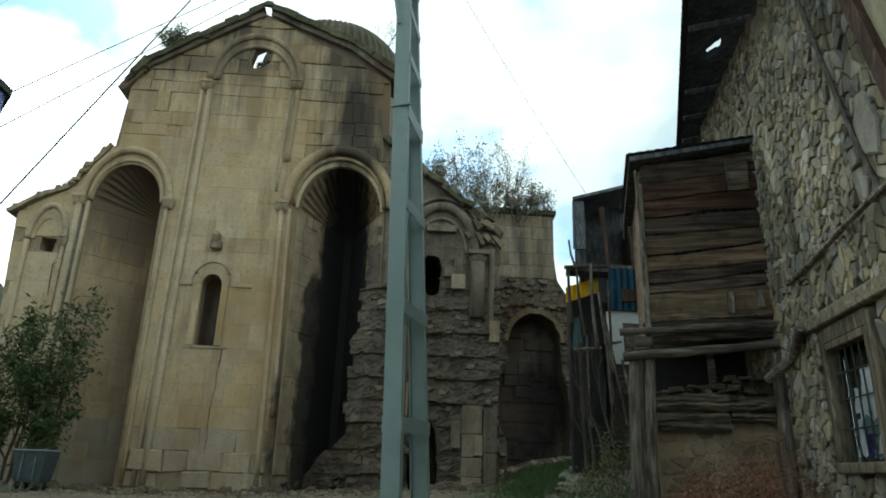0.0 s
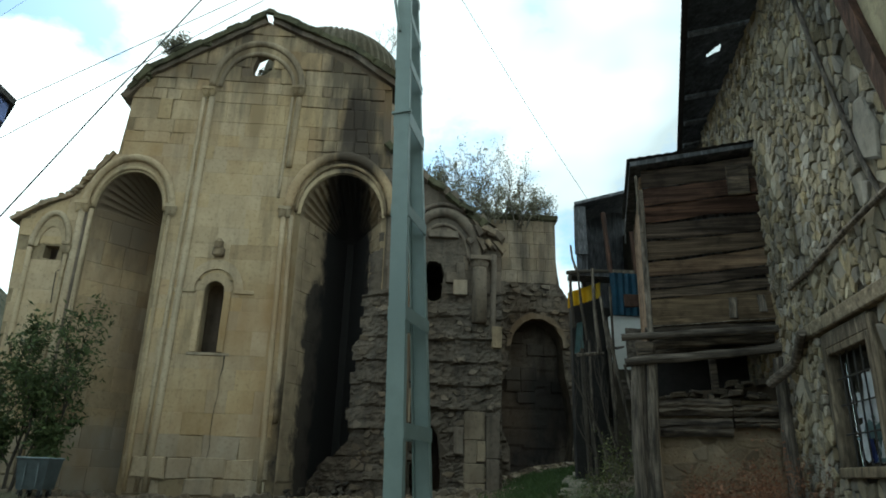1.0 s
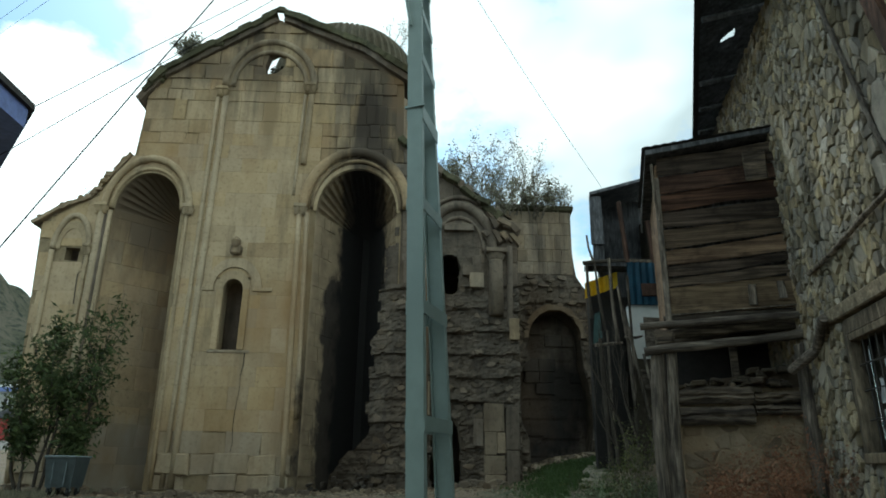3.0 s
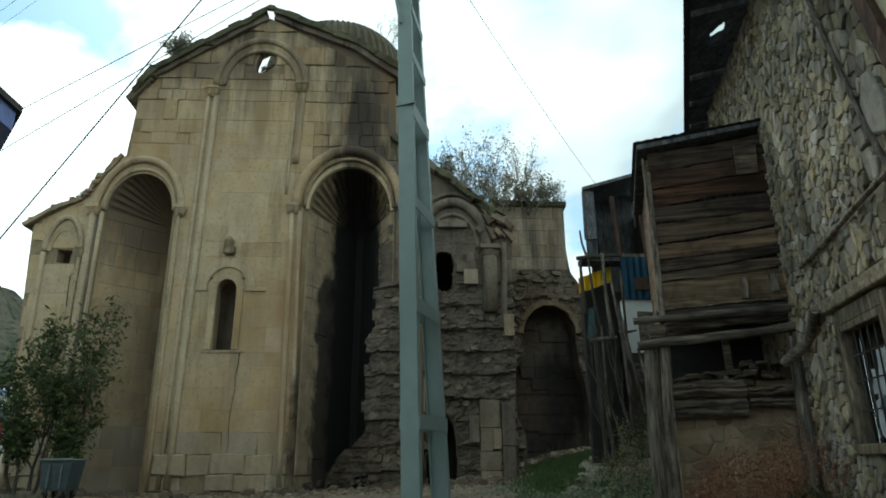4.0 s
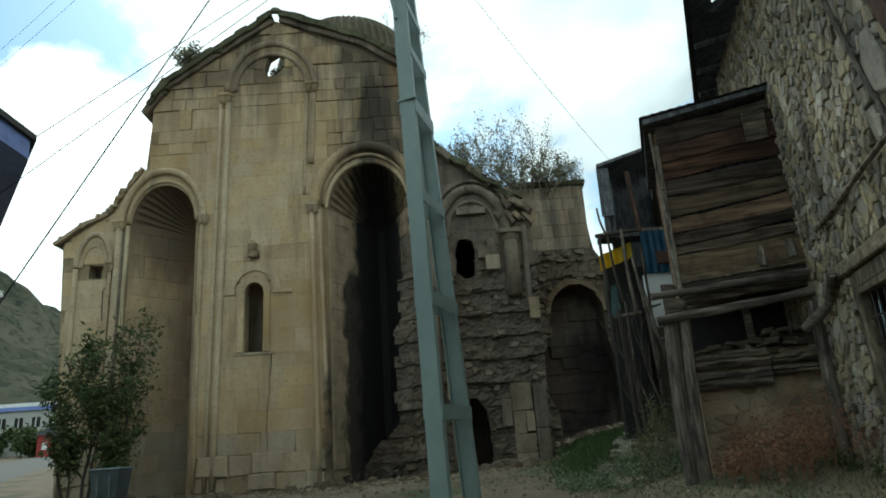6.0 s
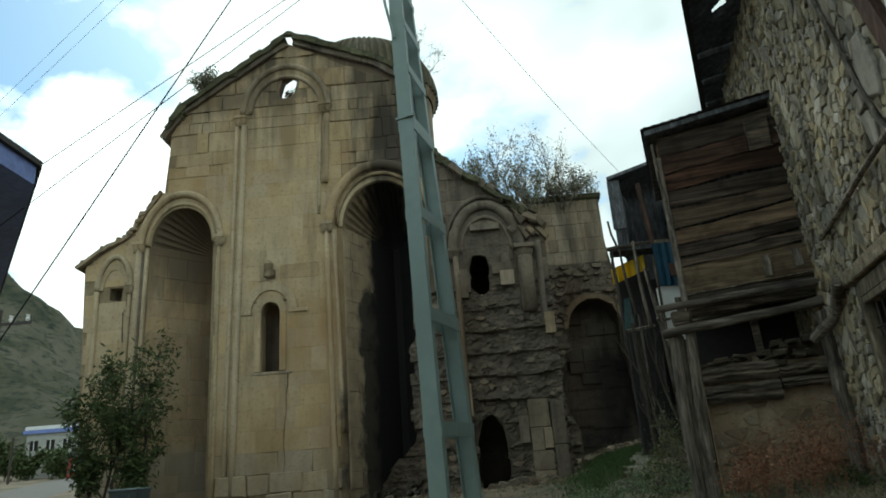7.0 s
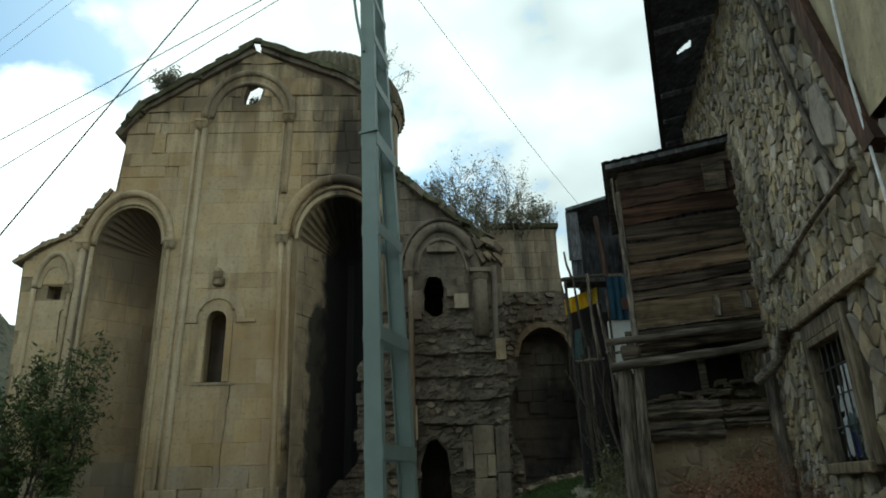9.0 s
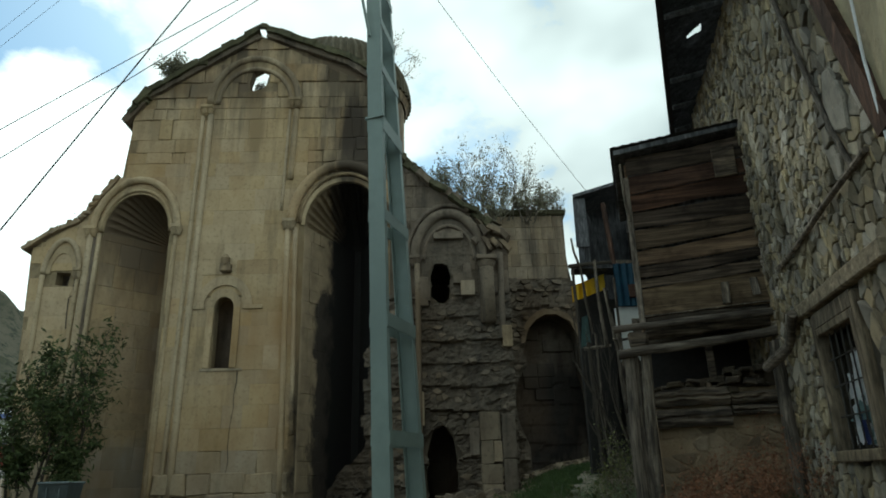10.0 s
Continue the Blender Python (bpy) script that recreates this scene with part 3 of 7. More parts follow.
# ---- the ruined church ----
church = thing("church", "ruined pale sandstone church with deep niches and ribbed dome", "church")
FY = 20.0
LN, RN = (-8.72, 9.25, 1.04, 1.24), (-2.09, 9.32, 1.31, 1.17)     # niche arches: middle, springing, half width, rise
outline = ([(-11.4, 0.4), (-9.74, 0.4)] + arc(*LN) + [(-7.62, 0.4), (-3.34, 0.4)] + arc(*RN)
           + [(-0.72, 0.4), (-0.66, 0.4), (-0.66, 11.8), (-0.72, 14.25), (-2.1, 15.3), (-5.04, 16.52), (-5.2, 16.52),
              (-8.2, 14.5), (-8.85, 14.05), (-9.3, 13.25), (-9.42, 11.2), (-9.8, 10.6), (-10.1, 10.28), (-10.42, 9.88), (-10.52, 9.58),
              (-11.1, 9.36), (-11.65, 8.98), (-11.93, 8.7)])
south_outline = [(-0.66, 0.4), (3.02, 0.4), (3.08, 8.75), (2.5, 9.25), (1.6, 10.0), (0.4, 11.0), (-0.66, 11.8)]
hole = [(-5.5, 14.4), (-5.53, 14.75), (-5.42, 15.17), (-5.13, 15.36), (-4.86, 15.2), (-4.88, 14.68), (-5.14, 14.44)]
slit = [(-6.0, 4.86), (-5.45, 4.86)] + [(-5.45 - 0.0 * i, z) for i, z in enumerate((5.4, 5.9, 6.6))] + arc(-5.735, 6.72, 0.285, 1.1, 8, 0, 180) + [(-6.01, 6.2)]
square = [(-11.02, 7.55), (-10.62, 7.5), (-10.58, 7.93), (-11.02, 7.96)]
south_win = [(0.62, 6.95), (0.95, 6.62), (1.18, 6.85), (1.25, 7.6), (1.18, 7.95), (0.95, 8.1), (0.72, 8.0), (0.6, 7.6)]
door_gap = [(0.38, 0.75), (1.28, 0.75), (1.32, 1.9), (1.2, 2.7), (0.92, 3.1), (0.62, 2.95), (0.42, 2.3)]
bm = bmesh.new()
add_slab(bm, outline, [hole, slit, square], FY + 0.03, FY + 0.42)
front = part("facade_wall", bm, M_core, church, "pale yellow sandstone front wall with open joints")
bm = bmesh.new()
add_slab(bm, south_outline, [south_win, door_gap], FY + 0.03, FY + 0.42)
part("south_wall", bm, M_rubble_in, church, "dark stripped rubble wall beside the niche")
# dark slab added behind the square opening, for the shade inside it
bm = bmesh.new()
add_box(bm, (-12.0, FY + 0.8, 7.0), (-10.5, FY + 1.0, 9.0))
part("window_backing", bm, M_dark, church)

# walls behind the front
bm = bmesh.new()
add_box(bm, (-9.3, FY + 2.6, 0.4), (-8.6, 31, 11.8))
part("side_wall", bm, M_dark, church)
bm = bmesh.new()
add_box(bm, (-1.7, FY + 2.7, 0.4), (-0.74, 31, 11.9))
# this box is added to keep light out behind the south window
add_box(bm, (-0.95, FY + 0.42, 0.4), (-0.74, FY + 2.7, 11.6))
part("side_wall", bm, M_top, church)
# dark walls added inside to close the openings against the sky
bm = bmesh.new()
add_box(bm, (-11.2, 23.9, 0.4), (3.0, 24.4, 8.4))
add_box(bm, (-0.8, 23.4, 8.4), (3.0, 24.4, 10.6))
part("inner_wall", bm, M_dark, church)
# unseen slab added overhead so that the south window stays dark
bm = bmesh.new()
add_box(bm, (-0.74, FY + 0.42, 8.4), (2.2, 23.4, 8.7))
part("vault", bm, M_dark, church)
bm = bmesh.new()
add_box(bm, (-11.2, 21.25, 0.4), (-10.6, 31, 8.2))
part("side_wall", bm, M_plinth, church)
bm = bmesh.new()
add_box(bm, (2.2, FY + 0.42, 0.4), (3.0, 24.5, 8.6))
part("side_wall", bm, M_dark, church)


def niche(name, cx, cz, r, k, depth, apex, xl, xr, material, head, flutes, label):
    """A deep wedge-shaped niche with a fluted conch for its head."""
    bm = bmesh.new()
    y1 = FY + depth
    steps_z = 26
    rows = []
    for i in range(steps_z + 1):
        z = 0.4 + (cz - 0.4) * i / steps_z
        f = i / steps_z
        a = xl + (cx - r - xl) * f
        b = xr + (cx + r - xr) * f
        row = [(a, FY + 0.02), ((a + apex) / 2, FY + depth * 0.53), (apex - 0.12, y1 - 0.02), (apex + 0.12, y1 - 0.02), ((b + apex) / 2, FY + depth * 0.55), (b, FY + 0.02)]
        rows.append([bm.verts.new((x, y, z)) for x, y in row])
    for p, q in zip(rows, rows[1:]):
        for i in range(5):
            bm.faces.new((p[i], p[i + 1], q[i + 1], q[i]))
    back = part(name, bm, material, church, label)
    bm = bmesh.new()
    n, m = flutes * 8, 8
    grid = []
    for j in range(m + 1):
        f = j / m
        ring = []
        for i in range(n + 1):
            a = math.pi * (1 - i / n)
            cut = 0.12 * (0.5 - 0.5 * math.cos(2 * math.pi * flutes * i / n)) ** 0.6 * (1 - f) * (0 if j == 0 else 1)
            rr = r * (1 - f) + cut
            ring.append(bm.verts.new((cx + (apex - cx) * f + rr * math.cos(a) + (0.12 * f * (1 if a < math.pi / 2 else -1)), FY + 0.02 + depth * (1 - (1 - f) ** 1.4), cz + k * rr * math.sin(a))))
        grid.append(ring)
    for p, q in zip(grid, grid[1:]):
        for i in range(n):
            bm.faces.new((p[i], p[i + 1], q[i + 1], q[i]))
    part(head, bm, material, church, "fluted stone niche head")
    return back


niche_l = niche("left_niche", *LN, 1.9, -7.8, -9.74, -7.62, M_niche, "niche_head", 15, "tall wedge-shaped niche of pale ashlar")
niche_l.name = "niche"
niche_r = niche("niche", *RN, 2.6, -1.95, -3.34, -0.72, M_soot, "niche_head", 17, "tall wedge-shaped niche blackened by smoke")


# facing blocks of the pale niche
r = random.Random(77)
z = 0.9
while z < 9.2:
    h = r.choice((0.5, 0.58, 0.66, 0.74))
    u = -r.uniform(0, 0.6)
    while u < 2.6:
        w = r.uniform(0.6, 1.2)
        u0, u1, z1 = max(0.02, u), min(2.6, u + w), min(z + h, 9.25)
        u += w
        if u1 - u0 < 0.12:
            continue
        bm = bmesh.new()
        add_prism(bm, [(u0 + 0.003, z + 0.003), (u1 - 0.003, z + 0.003), (u1 - 0.003, z1 - 0.003), (u0 + 0.003, z1 - 0.003)], -0.012 - r.uniform(0, 0.01), 0.02, 0.008)
        for v in bm.verts:
            f = (v.co.z - 0.4) / 8.9
            a = Vector((-9.74 - 0.02 * f, FY + 0.02))
            d = (Vector((-7.92, FY + 1.88)) - a).normalized()
            q = a + d * v.co.x + Vector((-d.y, d.x)) * v.co.y
            v.co = (q.x, q.y, v.co.z)
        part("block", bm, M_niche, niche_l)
    z += h


# facing blocks left on the two jambs of the burnt niche
r = random.Random(78)
for side in (-1, 1):
    z = 1.3 if side < 0 else 6.2
    while z < 9.2:
        h, u, z0 = r.choice((0.4, 0.46, 0.52, 0.6)), 0.0, z
        z += h
        reach = r.uniform(0.75, 1.3)
        while u < reach:
            w = min(r.uniform(0.3, 0.6), reach - u)
            u0, u1, z1 = u + 0.02, u + w, min(z, 9.3)
            u += w
            if u1 - u0 < 0.1 or z1 - z0 < 0.1:
                continue
            bm = bmesh.new()
            add_prism(bm, [(u0 + 0.004, z0 + 0.004), (u1 - 0.004, z0 + 0.004), (u1 - 0.004, z1 - 0.004), (u0 + 0.004, z1 - 0.004)], -0.02 - r.uniform(0, 0.02), 0.02, 0.01)
            for v in bm.verts:
                f = (v.co.z - 0.4) / (RN[1] - 0.4)
                edge = -3.34 if side < 0 else -0.72
                a = Vector((edge + (RN[0] + side * RN[2] - edge) * f, FY + 0.02))
                d = (Vector(((a.x - 1.95) / 2, FY + 2.6 * (0.53 if side < 0 else 0.55))) - a).normalized()
                q = a + d * v.co.x + Vector((-d.y, d.x)) * v.co.y * (-side)
                v.co = (q.x, q.y, v.co.z)
            part("block", bm, M_soot, niche_r)


# ashlar facing, block by block
def in_arch(x, z, cx, cz, r, k):
    return abs(x - cx) < r and z < cz + k * math.sqrt(max(0.0, r * r - (x - cx) ** 2))


def trim_arch(poly, cx, cz, r, k):
    """Cuts a block to an arched opening that reaches the ground."""
    mx, mz = sum(p[0] for p in poly) / len(poly), sum(p[1] for p in poly) / len(poly)
    if mz < cz:
        if min(p[0] for p in poly) < cx + r and max(p[0] for p in poly) > cx - r:
            s = 1 if mx > cx else -1
            return clip(poly, cx + s * r, 0, -s, 0)
        return poly
    a = math.atan2((mz - cz) / k, mx - cx)
    return clip(poly, cx + r * math.cos(a), cz + k * r * math.sin(a), -math.cos(a) / 1.0, -math.sin(a) / k)


def trim_box(poly, x0, x1, z0, z1):
    """Cuts a block back from a rectangular opening, on the side it lies most."""
    if min(p[0] for p in poly) >= x1 or max(p[0] for p in poly) <= x0 or min(p[1] for p in poly) >= z1 or max(p[1] for p in poly) <= z0:
        return poly
    best = []
    for c in ((x0, 0, 1, 0), (x1, 0, -1, 0), (0, z0, 0, 1), (0, z1, 0, -1)):
        q = clip(poly, *c)
        if len(q) > 2 and (len(best) < 3 or area(q) > area(best)):
            best = q
    return best


def block_material(x, z, r):
    if z < 2.75:
        return M_plinth
    if x > -0.75:
        return M_dark if r.random() < 0.4 else M_south
    if z > 5.5 and r.random() < 0.05:
        return M_brown
    if x > -3.6 and z > 10.9 and r.random() < 0.5 or z > 14.0 and r.random() < 0.4:
        return M_brown
    return M_ash


r = random.Random(21)
blocks = []
z = 0.86
while z < 16.8:
    h = r.choice((0.42, 0.48, 0.54, 0.6, 0.66, 0.74)) if z > 2.7 else r.choice((0.46, 0.55, 0.62))
    x = -11.9 + r.uniform(0, 0.5)
    while x < 3.1:
        w = r.choice((0.45, 0.6, 0.75, 0.9, 1.1, 1.3)) * r.uniform(0.9, 1.1) if z > 2.7 else r.uniform(0.6, 1.0)
        if z > 10.9 and -3.7 < x < -0.7:
            w = r.uniform(0.28, 0.6)
        poly = [(x, z), (x + w, z), (x + w, z + h), (x, z + h)]
        x += w
        # outer edges of the front
        left = -11.4 - 0.5 * min(1.0, z / 8.7)
        poly = clip(poly, left, 0, -1, 0)
        poly = clip(poly, 3.06, 0, 1, 0)
        if len(poly) < 3:
            continue
        mx, mz = sum(p[0] for p in poly) / len(poly), sum(p[1] for p in poly) / len(poly)
        if mx < -9.3:
            poly = clip(poly, -11.5, 9.03, -0.49, 0.87) if mx < -10.45 else clip(poly, -9.5, 11.1, -0.848, 0.53)
        elif mx < -5.04:
            poly = clip(poly, -5.2, 16.52, -0.556, 0.831)
            if len(poly) > 2 and mz > 11.0:
                poly = clip(poly, -9.33, 0, -1, 0)
        elif mx < -0.75:
            poly = clip(poly, -5.04, 16.52, 0.467, 0.884)
            if len(poly) > 2 and mz > 12.1:
                poly = clip(poly, -0.78, 0, 1, 0)
        else:
            poly = clip(poly, 0.4, 10.95, 0.63, 0.777)
            if mz < 6.3 and not (mx > 1.95 and mz < 3.4):
                continue
            if mz < 7.0 and r.random() < 0.5:
                continue
            if mx > 2.75 and mz < 3.4:
                continue
        for a in (LN, RN):
            if len(poly) > 2:
                wide = 0.12 if a is LN else 0.18
                poly = trim_arch(poly, a[0], a[1], a[2] + wide, a[3])
        for b in ((-6.08, -5.38, 4.8, 7.1), (-5.6, -4.82, 14.35, 15.42), (-11.05, -10.55, 7.48, 8.0), (0.55, 1.3, 6.6, 8.15), (0.3, 1.35, 0.7, 3.15)):
            if len(poly) > 2:
                poly = trim_box(poly, *b)
        if len(poly) < 3 or area(poly) < 0.03:
            continue
        if max(p[0] for p in poly) - min(p[0] for p in poly) < 0.1 or max(p[1] for p in poly) - min(p[1] for p in poly) < 0.1:
            continue
        blocks.append((poly, mx, mz))
    z += h
blocks.sort(key=lambda b: (b[1] > -0.75, abs(b[1] + 4.5) + 0.3 * abs(b[2] - 4)))
rest = {}
for i, (poly, mx, mz) in enumerate(blocks):
    n = len(poly)
    cx, cz = sum(p[0] for p in poly) / n, sum(p[1] for p in poly) / n
    gap = 0.001
    poly = [(px - gap * (1 if px > cx else -1), pz - gap * (1 if pz > cz else -1)) for px, pz in poly]
    rough = mx > -3.6 and mz > 10.9 or mz > 14.2 or mx < -7.6 and mz > 11.6
    if rough:
        poly = [(px + r.uniform(-0.022, 0.022), pz + r.uniform(-0.022, 0.022)) for px, pz in poly]
    worn = r.uniform(0.012, 0.035) if rough else r.uniform(0.006, 0.022) if mz < 2.6 else (0.018 if mx > -0.75 or mz > 12.5 or (mx > -3.5 and mz > 10.5) else r.choice((0.002, 0.003, 0.003, 0.007)))
    out = r.uniform(0.0, 0.008) + (r.choice((-0.04, 0.0, 0.02, 0.05, 0.09)) if mz < 1.75 else 0) - (r.uniform(0, 0.03) if mx > -0.75 else 0) + (r.uniform(-0.03, 0.035) if rough else 0)
    m = block_material(mx, mz, r)
    if mz < 2.2:
        poly = [(px + r.uniform(-0.04, 0.04), pz + r.uniform(-0.04, 0.04)) for px, pz in poly]
        worn += 0.02 if mz < 1.9 else 0.0
    bm = rest.setdefault(m, bmesh.new()) if i >= 300 else bmesh.new()
    add_prism(bm, poly, FY - out, FY + 0.05, worn)
    if i < 300:
        part("block", bm, m, front)
for m, bm in rest.items():
    tagged(part("outer_blocks", bm, m, front), kind="stuff")

# rubble core where the facing has fallen away
def bare(u, v):
    return (0.3 < u < 1.36 and v < 3.2) or (0.5 < u < 1.3 and v > 6.5) or (u > 1.95 and v < 3.35) or v > 6.9


def rough_sheet(name, u0, u1, v0, v1, y, material, parent, label, gone, seed, step=0.05, amp=1.0):
    """Eroded wall core: ragged ledges left by the fallen courses."""
    nu, nv = round((u1 - u0) / step), round((v1 - v0) / step)
    vs, fs = [], []
    for j in range(nv + 1):
        for i in range(nu + 1):
            u, v = u0 + (u1 - u0) * i / nu, v0 + (v1 - v0) * j / nv
            _, course, dep = course_of(u + seed - 4.0, v)
            o = amp * (0.3 if v > 7.0 and y < 22 else 1.0) * (0.19 * min(0.9, dep) * (1 - course) ** 1.3 + 0.09 * noise.noise(Vector((u * 3.1, v * 4.1, seed + 2))) + 0.05 * noise.noise(Vector((u * 8, v * 11, seed + 5))) + 0.03 * noise.noise(Vector((u * 19, v * 23, seed + 8))))
            vs.append((u + 0.02 * noise.noise(Vector((u * 8, v * 8, 1))), y - o + (0.75 * max(0.0, -0.74 - u) if y < 22 else 0.0), v))
    for j in range(nv):
        for i in range(nu):
            if not gone(u0 + (u1 - u0) * (i + 0.5) / nu, v0 + (v1 - v0) * (j + 0.5) / nv):
                a = j * (nu + 1) + i
                fs.append((a, a + 1, a + nu + 2, a + nu + 1))
    ob = new(name, mesh_of(name, vs, fs, material))
    ob.parent = parent
    return tagged(ob, label)


def course_of(u, v):
    """Which fallen course a place lies in, and how far up it."""
    ph = (v + 0.16 * noise.noise(Vector((u * 0.8, v * 0.5, 4.0)))) / 0.69
    row = math.floor(ph)
    return row, ph - row, max(0.12, 0.5 + 0.9 * noise.noise(Vector((u * 1.3, row * 1.7, 4.0))))


def ragged(v):
    """How far the core stands out into the burnt niche, course by course."""
    edge = lerp(v, [(0.7, -2.9), (1.5, -2.5), (2.1, -1.9), (2.5, -1.5), (5.2, -1.45), (5.5, -1.27), (7.4, -1.22), (7.6, -1.12), (8.25, -1.1), (8.35, -0.8)])
    return edge + 0.22 * random.Random(int(v / 0.345) * 31 + 5).random() - 0.08


rough_sheet("rubble_core", -3.0, 3.06, 0.7, 8.9, FY - 0.02, M_rubble_in, front, "eroded rubble core of the wall",
            lambda u, v: u < ragged(v) or (0.36 + 0.1 * math.sin(v * 7) < u < 1.32 + 0.08 * math.sin(v * 9) and v < 3.05 - 1.6 * (u - 0.85) ** 2) or (0.6 + 0.04 * math.sin(v * 8) < u < 1.22 + 0.04 * math.sin(v * 11) and 6.72 < v < 8.0 - 1.2 * (u - 0.9) ** 2) or (v > 7.0 and not (0.28 < u < 1.85 or u < -0.68)), 4.0)
polys = cells(-1.3, 3.05, 0.8, 7.0, 0.26, 0.17, 5, skip=lambda u, v: bare(u, v) or u < ragged(v) + 0.1 or random.Random(int(u * 997 + v * 7919)).random() < 0.78)


def rubble_place(u, o, v):
    _, course, dep = course_of(u, v)
    return (u, FY - 0.02 - 0.19 * min(0.9, dep) * (1 - course) ** 1.3 - o + 0.75 * max(0.0, -0.74 - u), v)


lay_stones(polys, rubble_place, "rubble_stone", M_rubble, M_rubble, front, 0.03, 0.16, 0.05, 8, limit=280, sizes=(0.2, 1.5))
polys = cells(-3.25, -1.2, 0.7, 1.9, 0.13, 0.09, 6, drop=0.1, skip=lambda u, v: v > 1.1 + 0.3 * (u + 3.2) / 2.3 + 0.6 * noise.noise(Vector((u * 2.3, 3.0, 1.0))) or random.Random(int(u * 997 + v * 7919)).random() < 0.4)


def niche_place(u, o, v):
    inside = 1.3 * max(0.0, 1 - abs(u + 1.9) / 1.15)
    return (u, FY + 0.08 + inside * min(1.0, max(0.0, v - 0.9) / 1.2) - o, v)


lay_stones(polys, niche_place, "rubble_stone", M_charred, M_charred, niche_r, 0.02, 0.3, 0.08, 9, limit=120, sizes=(0.1, 1.9), soften=(0.02, 0.12))

# mouldings: shafts, rolls, capitals
def shaft(x0, z0, x1, z1, rad, y=FY - 0.02, material=M_roll, label="slender stone shaft"):
    bm = bmesh.new()
    add_tube(bm, [(x0 + (x1 - x0) * i / 8, y, z0 + (z1 - z0) * i / 8) for i in range(9)], rad, 10, 0.01)
    return part("shaft", bm, material, church, label, True)


def roll(cx, cz, rad, k, thick, y=FY - 0.04, material=M_roll, name="arch_moulding", a0=180.0, a1=0.0, wobble=0.03):
    bm = bmesh.new()
    add_tube(bm, [(x, y, z) for x, z in arc(cx, cz, rad, k, 30, a0, a1)], thick, 10, wobble)
    return part(name, bm, material, church, "", True)


def band(cx, cz, r0, r1, k0, k1, out, material=M_roll, name="arch_band", back=0.02):
    bm = bmesh.new()
    add_band(bm, cx, cz, r0, r1, k0, k1, FY - out, FY + back, 26)
    return part(name, bm, material, church)


def capital(x, z, w=0.2, material=M_roll, y=FY):
    bm = bmesh.new()
    add_tube(bm, [(x - w * 0.45, y - 0.07, z - 0.15), (x - w * 0.45, y - 0.09, z + 0.03)], [0.085, 0.14], 8)
    add_tube(bm, [(x + w * 0.45, y - 0.07, z - 0.15), (x + w * 0.45, y - 0.09, z + 0.03)], [0.085, 0.14], 8)
    add_tube(bm, [(x - w * 0.9, y - 0.07, z - 0.17), (x + w * 0.9, y - 0.07, z - 0.17)], 0.04, 8)
    add_box(bm, (x - w, y - 0.23, z + 0.03), (x + w, y + 0.02, z + 0.14), 0, (0, 0), 0.012, 0.015)
    return part("capital", bm, material, church, "weathered carved stone capital")


shaft(-6.84, 0.95, -6.72, 13.45, 0.10)
shaft(-7.08, 0.95, -6.98, 13.45, 0.07)
shaft(-3.93, 11.0, -3.84, 13.6, 0.10)
shaft(-4.16, 9.9, -4.06, 13.6, 0.05)
capital(-6.84, 13.6)
capital(-3.9, 13.85)
roll(-5.28, 13.85, 1.5, 1.19, 0.12)
roll(-5.28, 13.85, 1.24, 1.12, 0.08, FY - 0.02)
band(-5.28, 13.85, 1.28, 1.44, 1.12, 1.17, 0.05)
# left niche
roll(-8.76, 9.32, 1.32, 1.3, 0.12)
band(-8.73, 9.27, 1.02, 1.2, 1.24, 1.29, 0.05)
roll(-8.73, 9.27, 1.1, 1.26, 0.06, FY - 0.06)
shaft(-7.4, 0.95, -7.46, 9.2, 0.06)
shaft(-10.1, 0.95, -10.12, 9.2, 0.11)
shaft(-9.84, 0.95, -9.86, 9.2, 0.07)
# no real shaft: its dark colour stands for the shade between its neighbours
shaft(-9.97, 0.95, -9.99, 9.2, 0.05, FY - 0.01, M_dark, "dark shaft painted as the shade in the groove")
capital(-7.42, 9.3, 0.15)
capital(-10.12, 9.28, 0.2)
# right niche
roll(-2.14, 9.5, 1.66, 1.19, 0.16, FY - 0.06, M_brown)
roll(-2.12, 9.46, 1.42, 1.2, 0.06, FY - 0.03, M_top)
band(-2.1, 9.38, 1.29, 1.4, 1.17, 1.19, 0.04)
shaft(-3.74, 0.95, -3.92, 9.3, 0.085)
shaft(-3.48, 2.9, -3.68, 9.3, 0.07)
capital(-3.88, 9.42, 0.2)
r = random.Random(4)
for i in range(13):
    a = radians(20 + i * 11.6)
    bm = bmesh.new()
    cx, cz = -2.13 + 1.53 * math.cos(a), 9.5 + 1.53 * 1.19 * math.sin(a)
    add_box(bm, (cx - 0.045, FY - 0.07, cz - 0.045), (cx + 0.045, FY + 0.02, cz + 0.045), 0, (0, 0), 0.01, 0.01)
    part("dentil", bm, M_roll, church)
# window surround, hood and string pieces
band(-5.735, 6.72, 0.30, 0.52, 1.08, 1.12, 0.05, M_ash, "window_surround")
for s in (-1, 1):
    bm = bmesh.new()
    x0 = -5.735 + s * 0.30
    add_box(bm, (min(x0, x0 + s * 0.2), FY - 0.05, 4.86), (max(x0, x0 + s * 0.2), FY + 0.03, 6.72), 0, (0, 0), 0.004, 0.012)
    part("window_jamb", bm, M_ash, church)
    bm = bmesh.new()
    xa, xb = (-6.95, -6.32) if s < 0 else (-5.14, -4.55)
    add_box(bm, (xa, FY - 0.055, 6.66), (xb, FY + 0.02, 6.78), 0, (0, 0), 0.006, 0.012)
    part("hood_return", bm, M_roll, church)
band(-5.735, 6.72, 0.62, 0.86, 1.14, 1.17, 0.055, M_ash, "window_hood")
bm = bmesh.new()
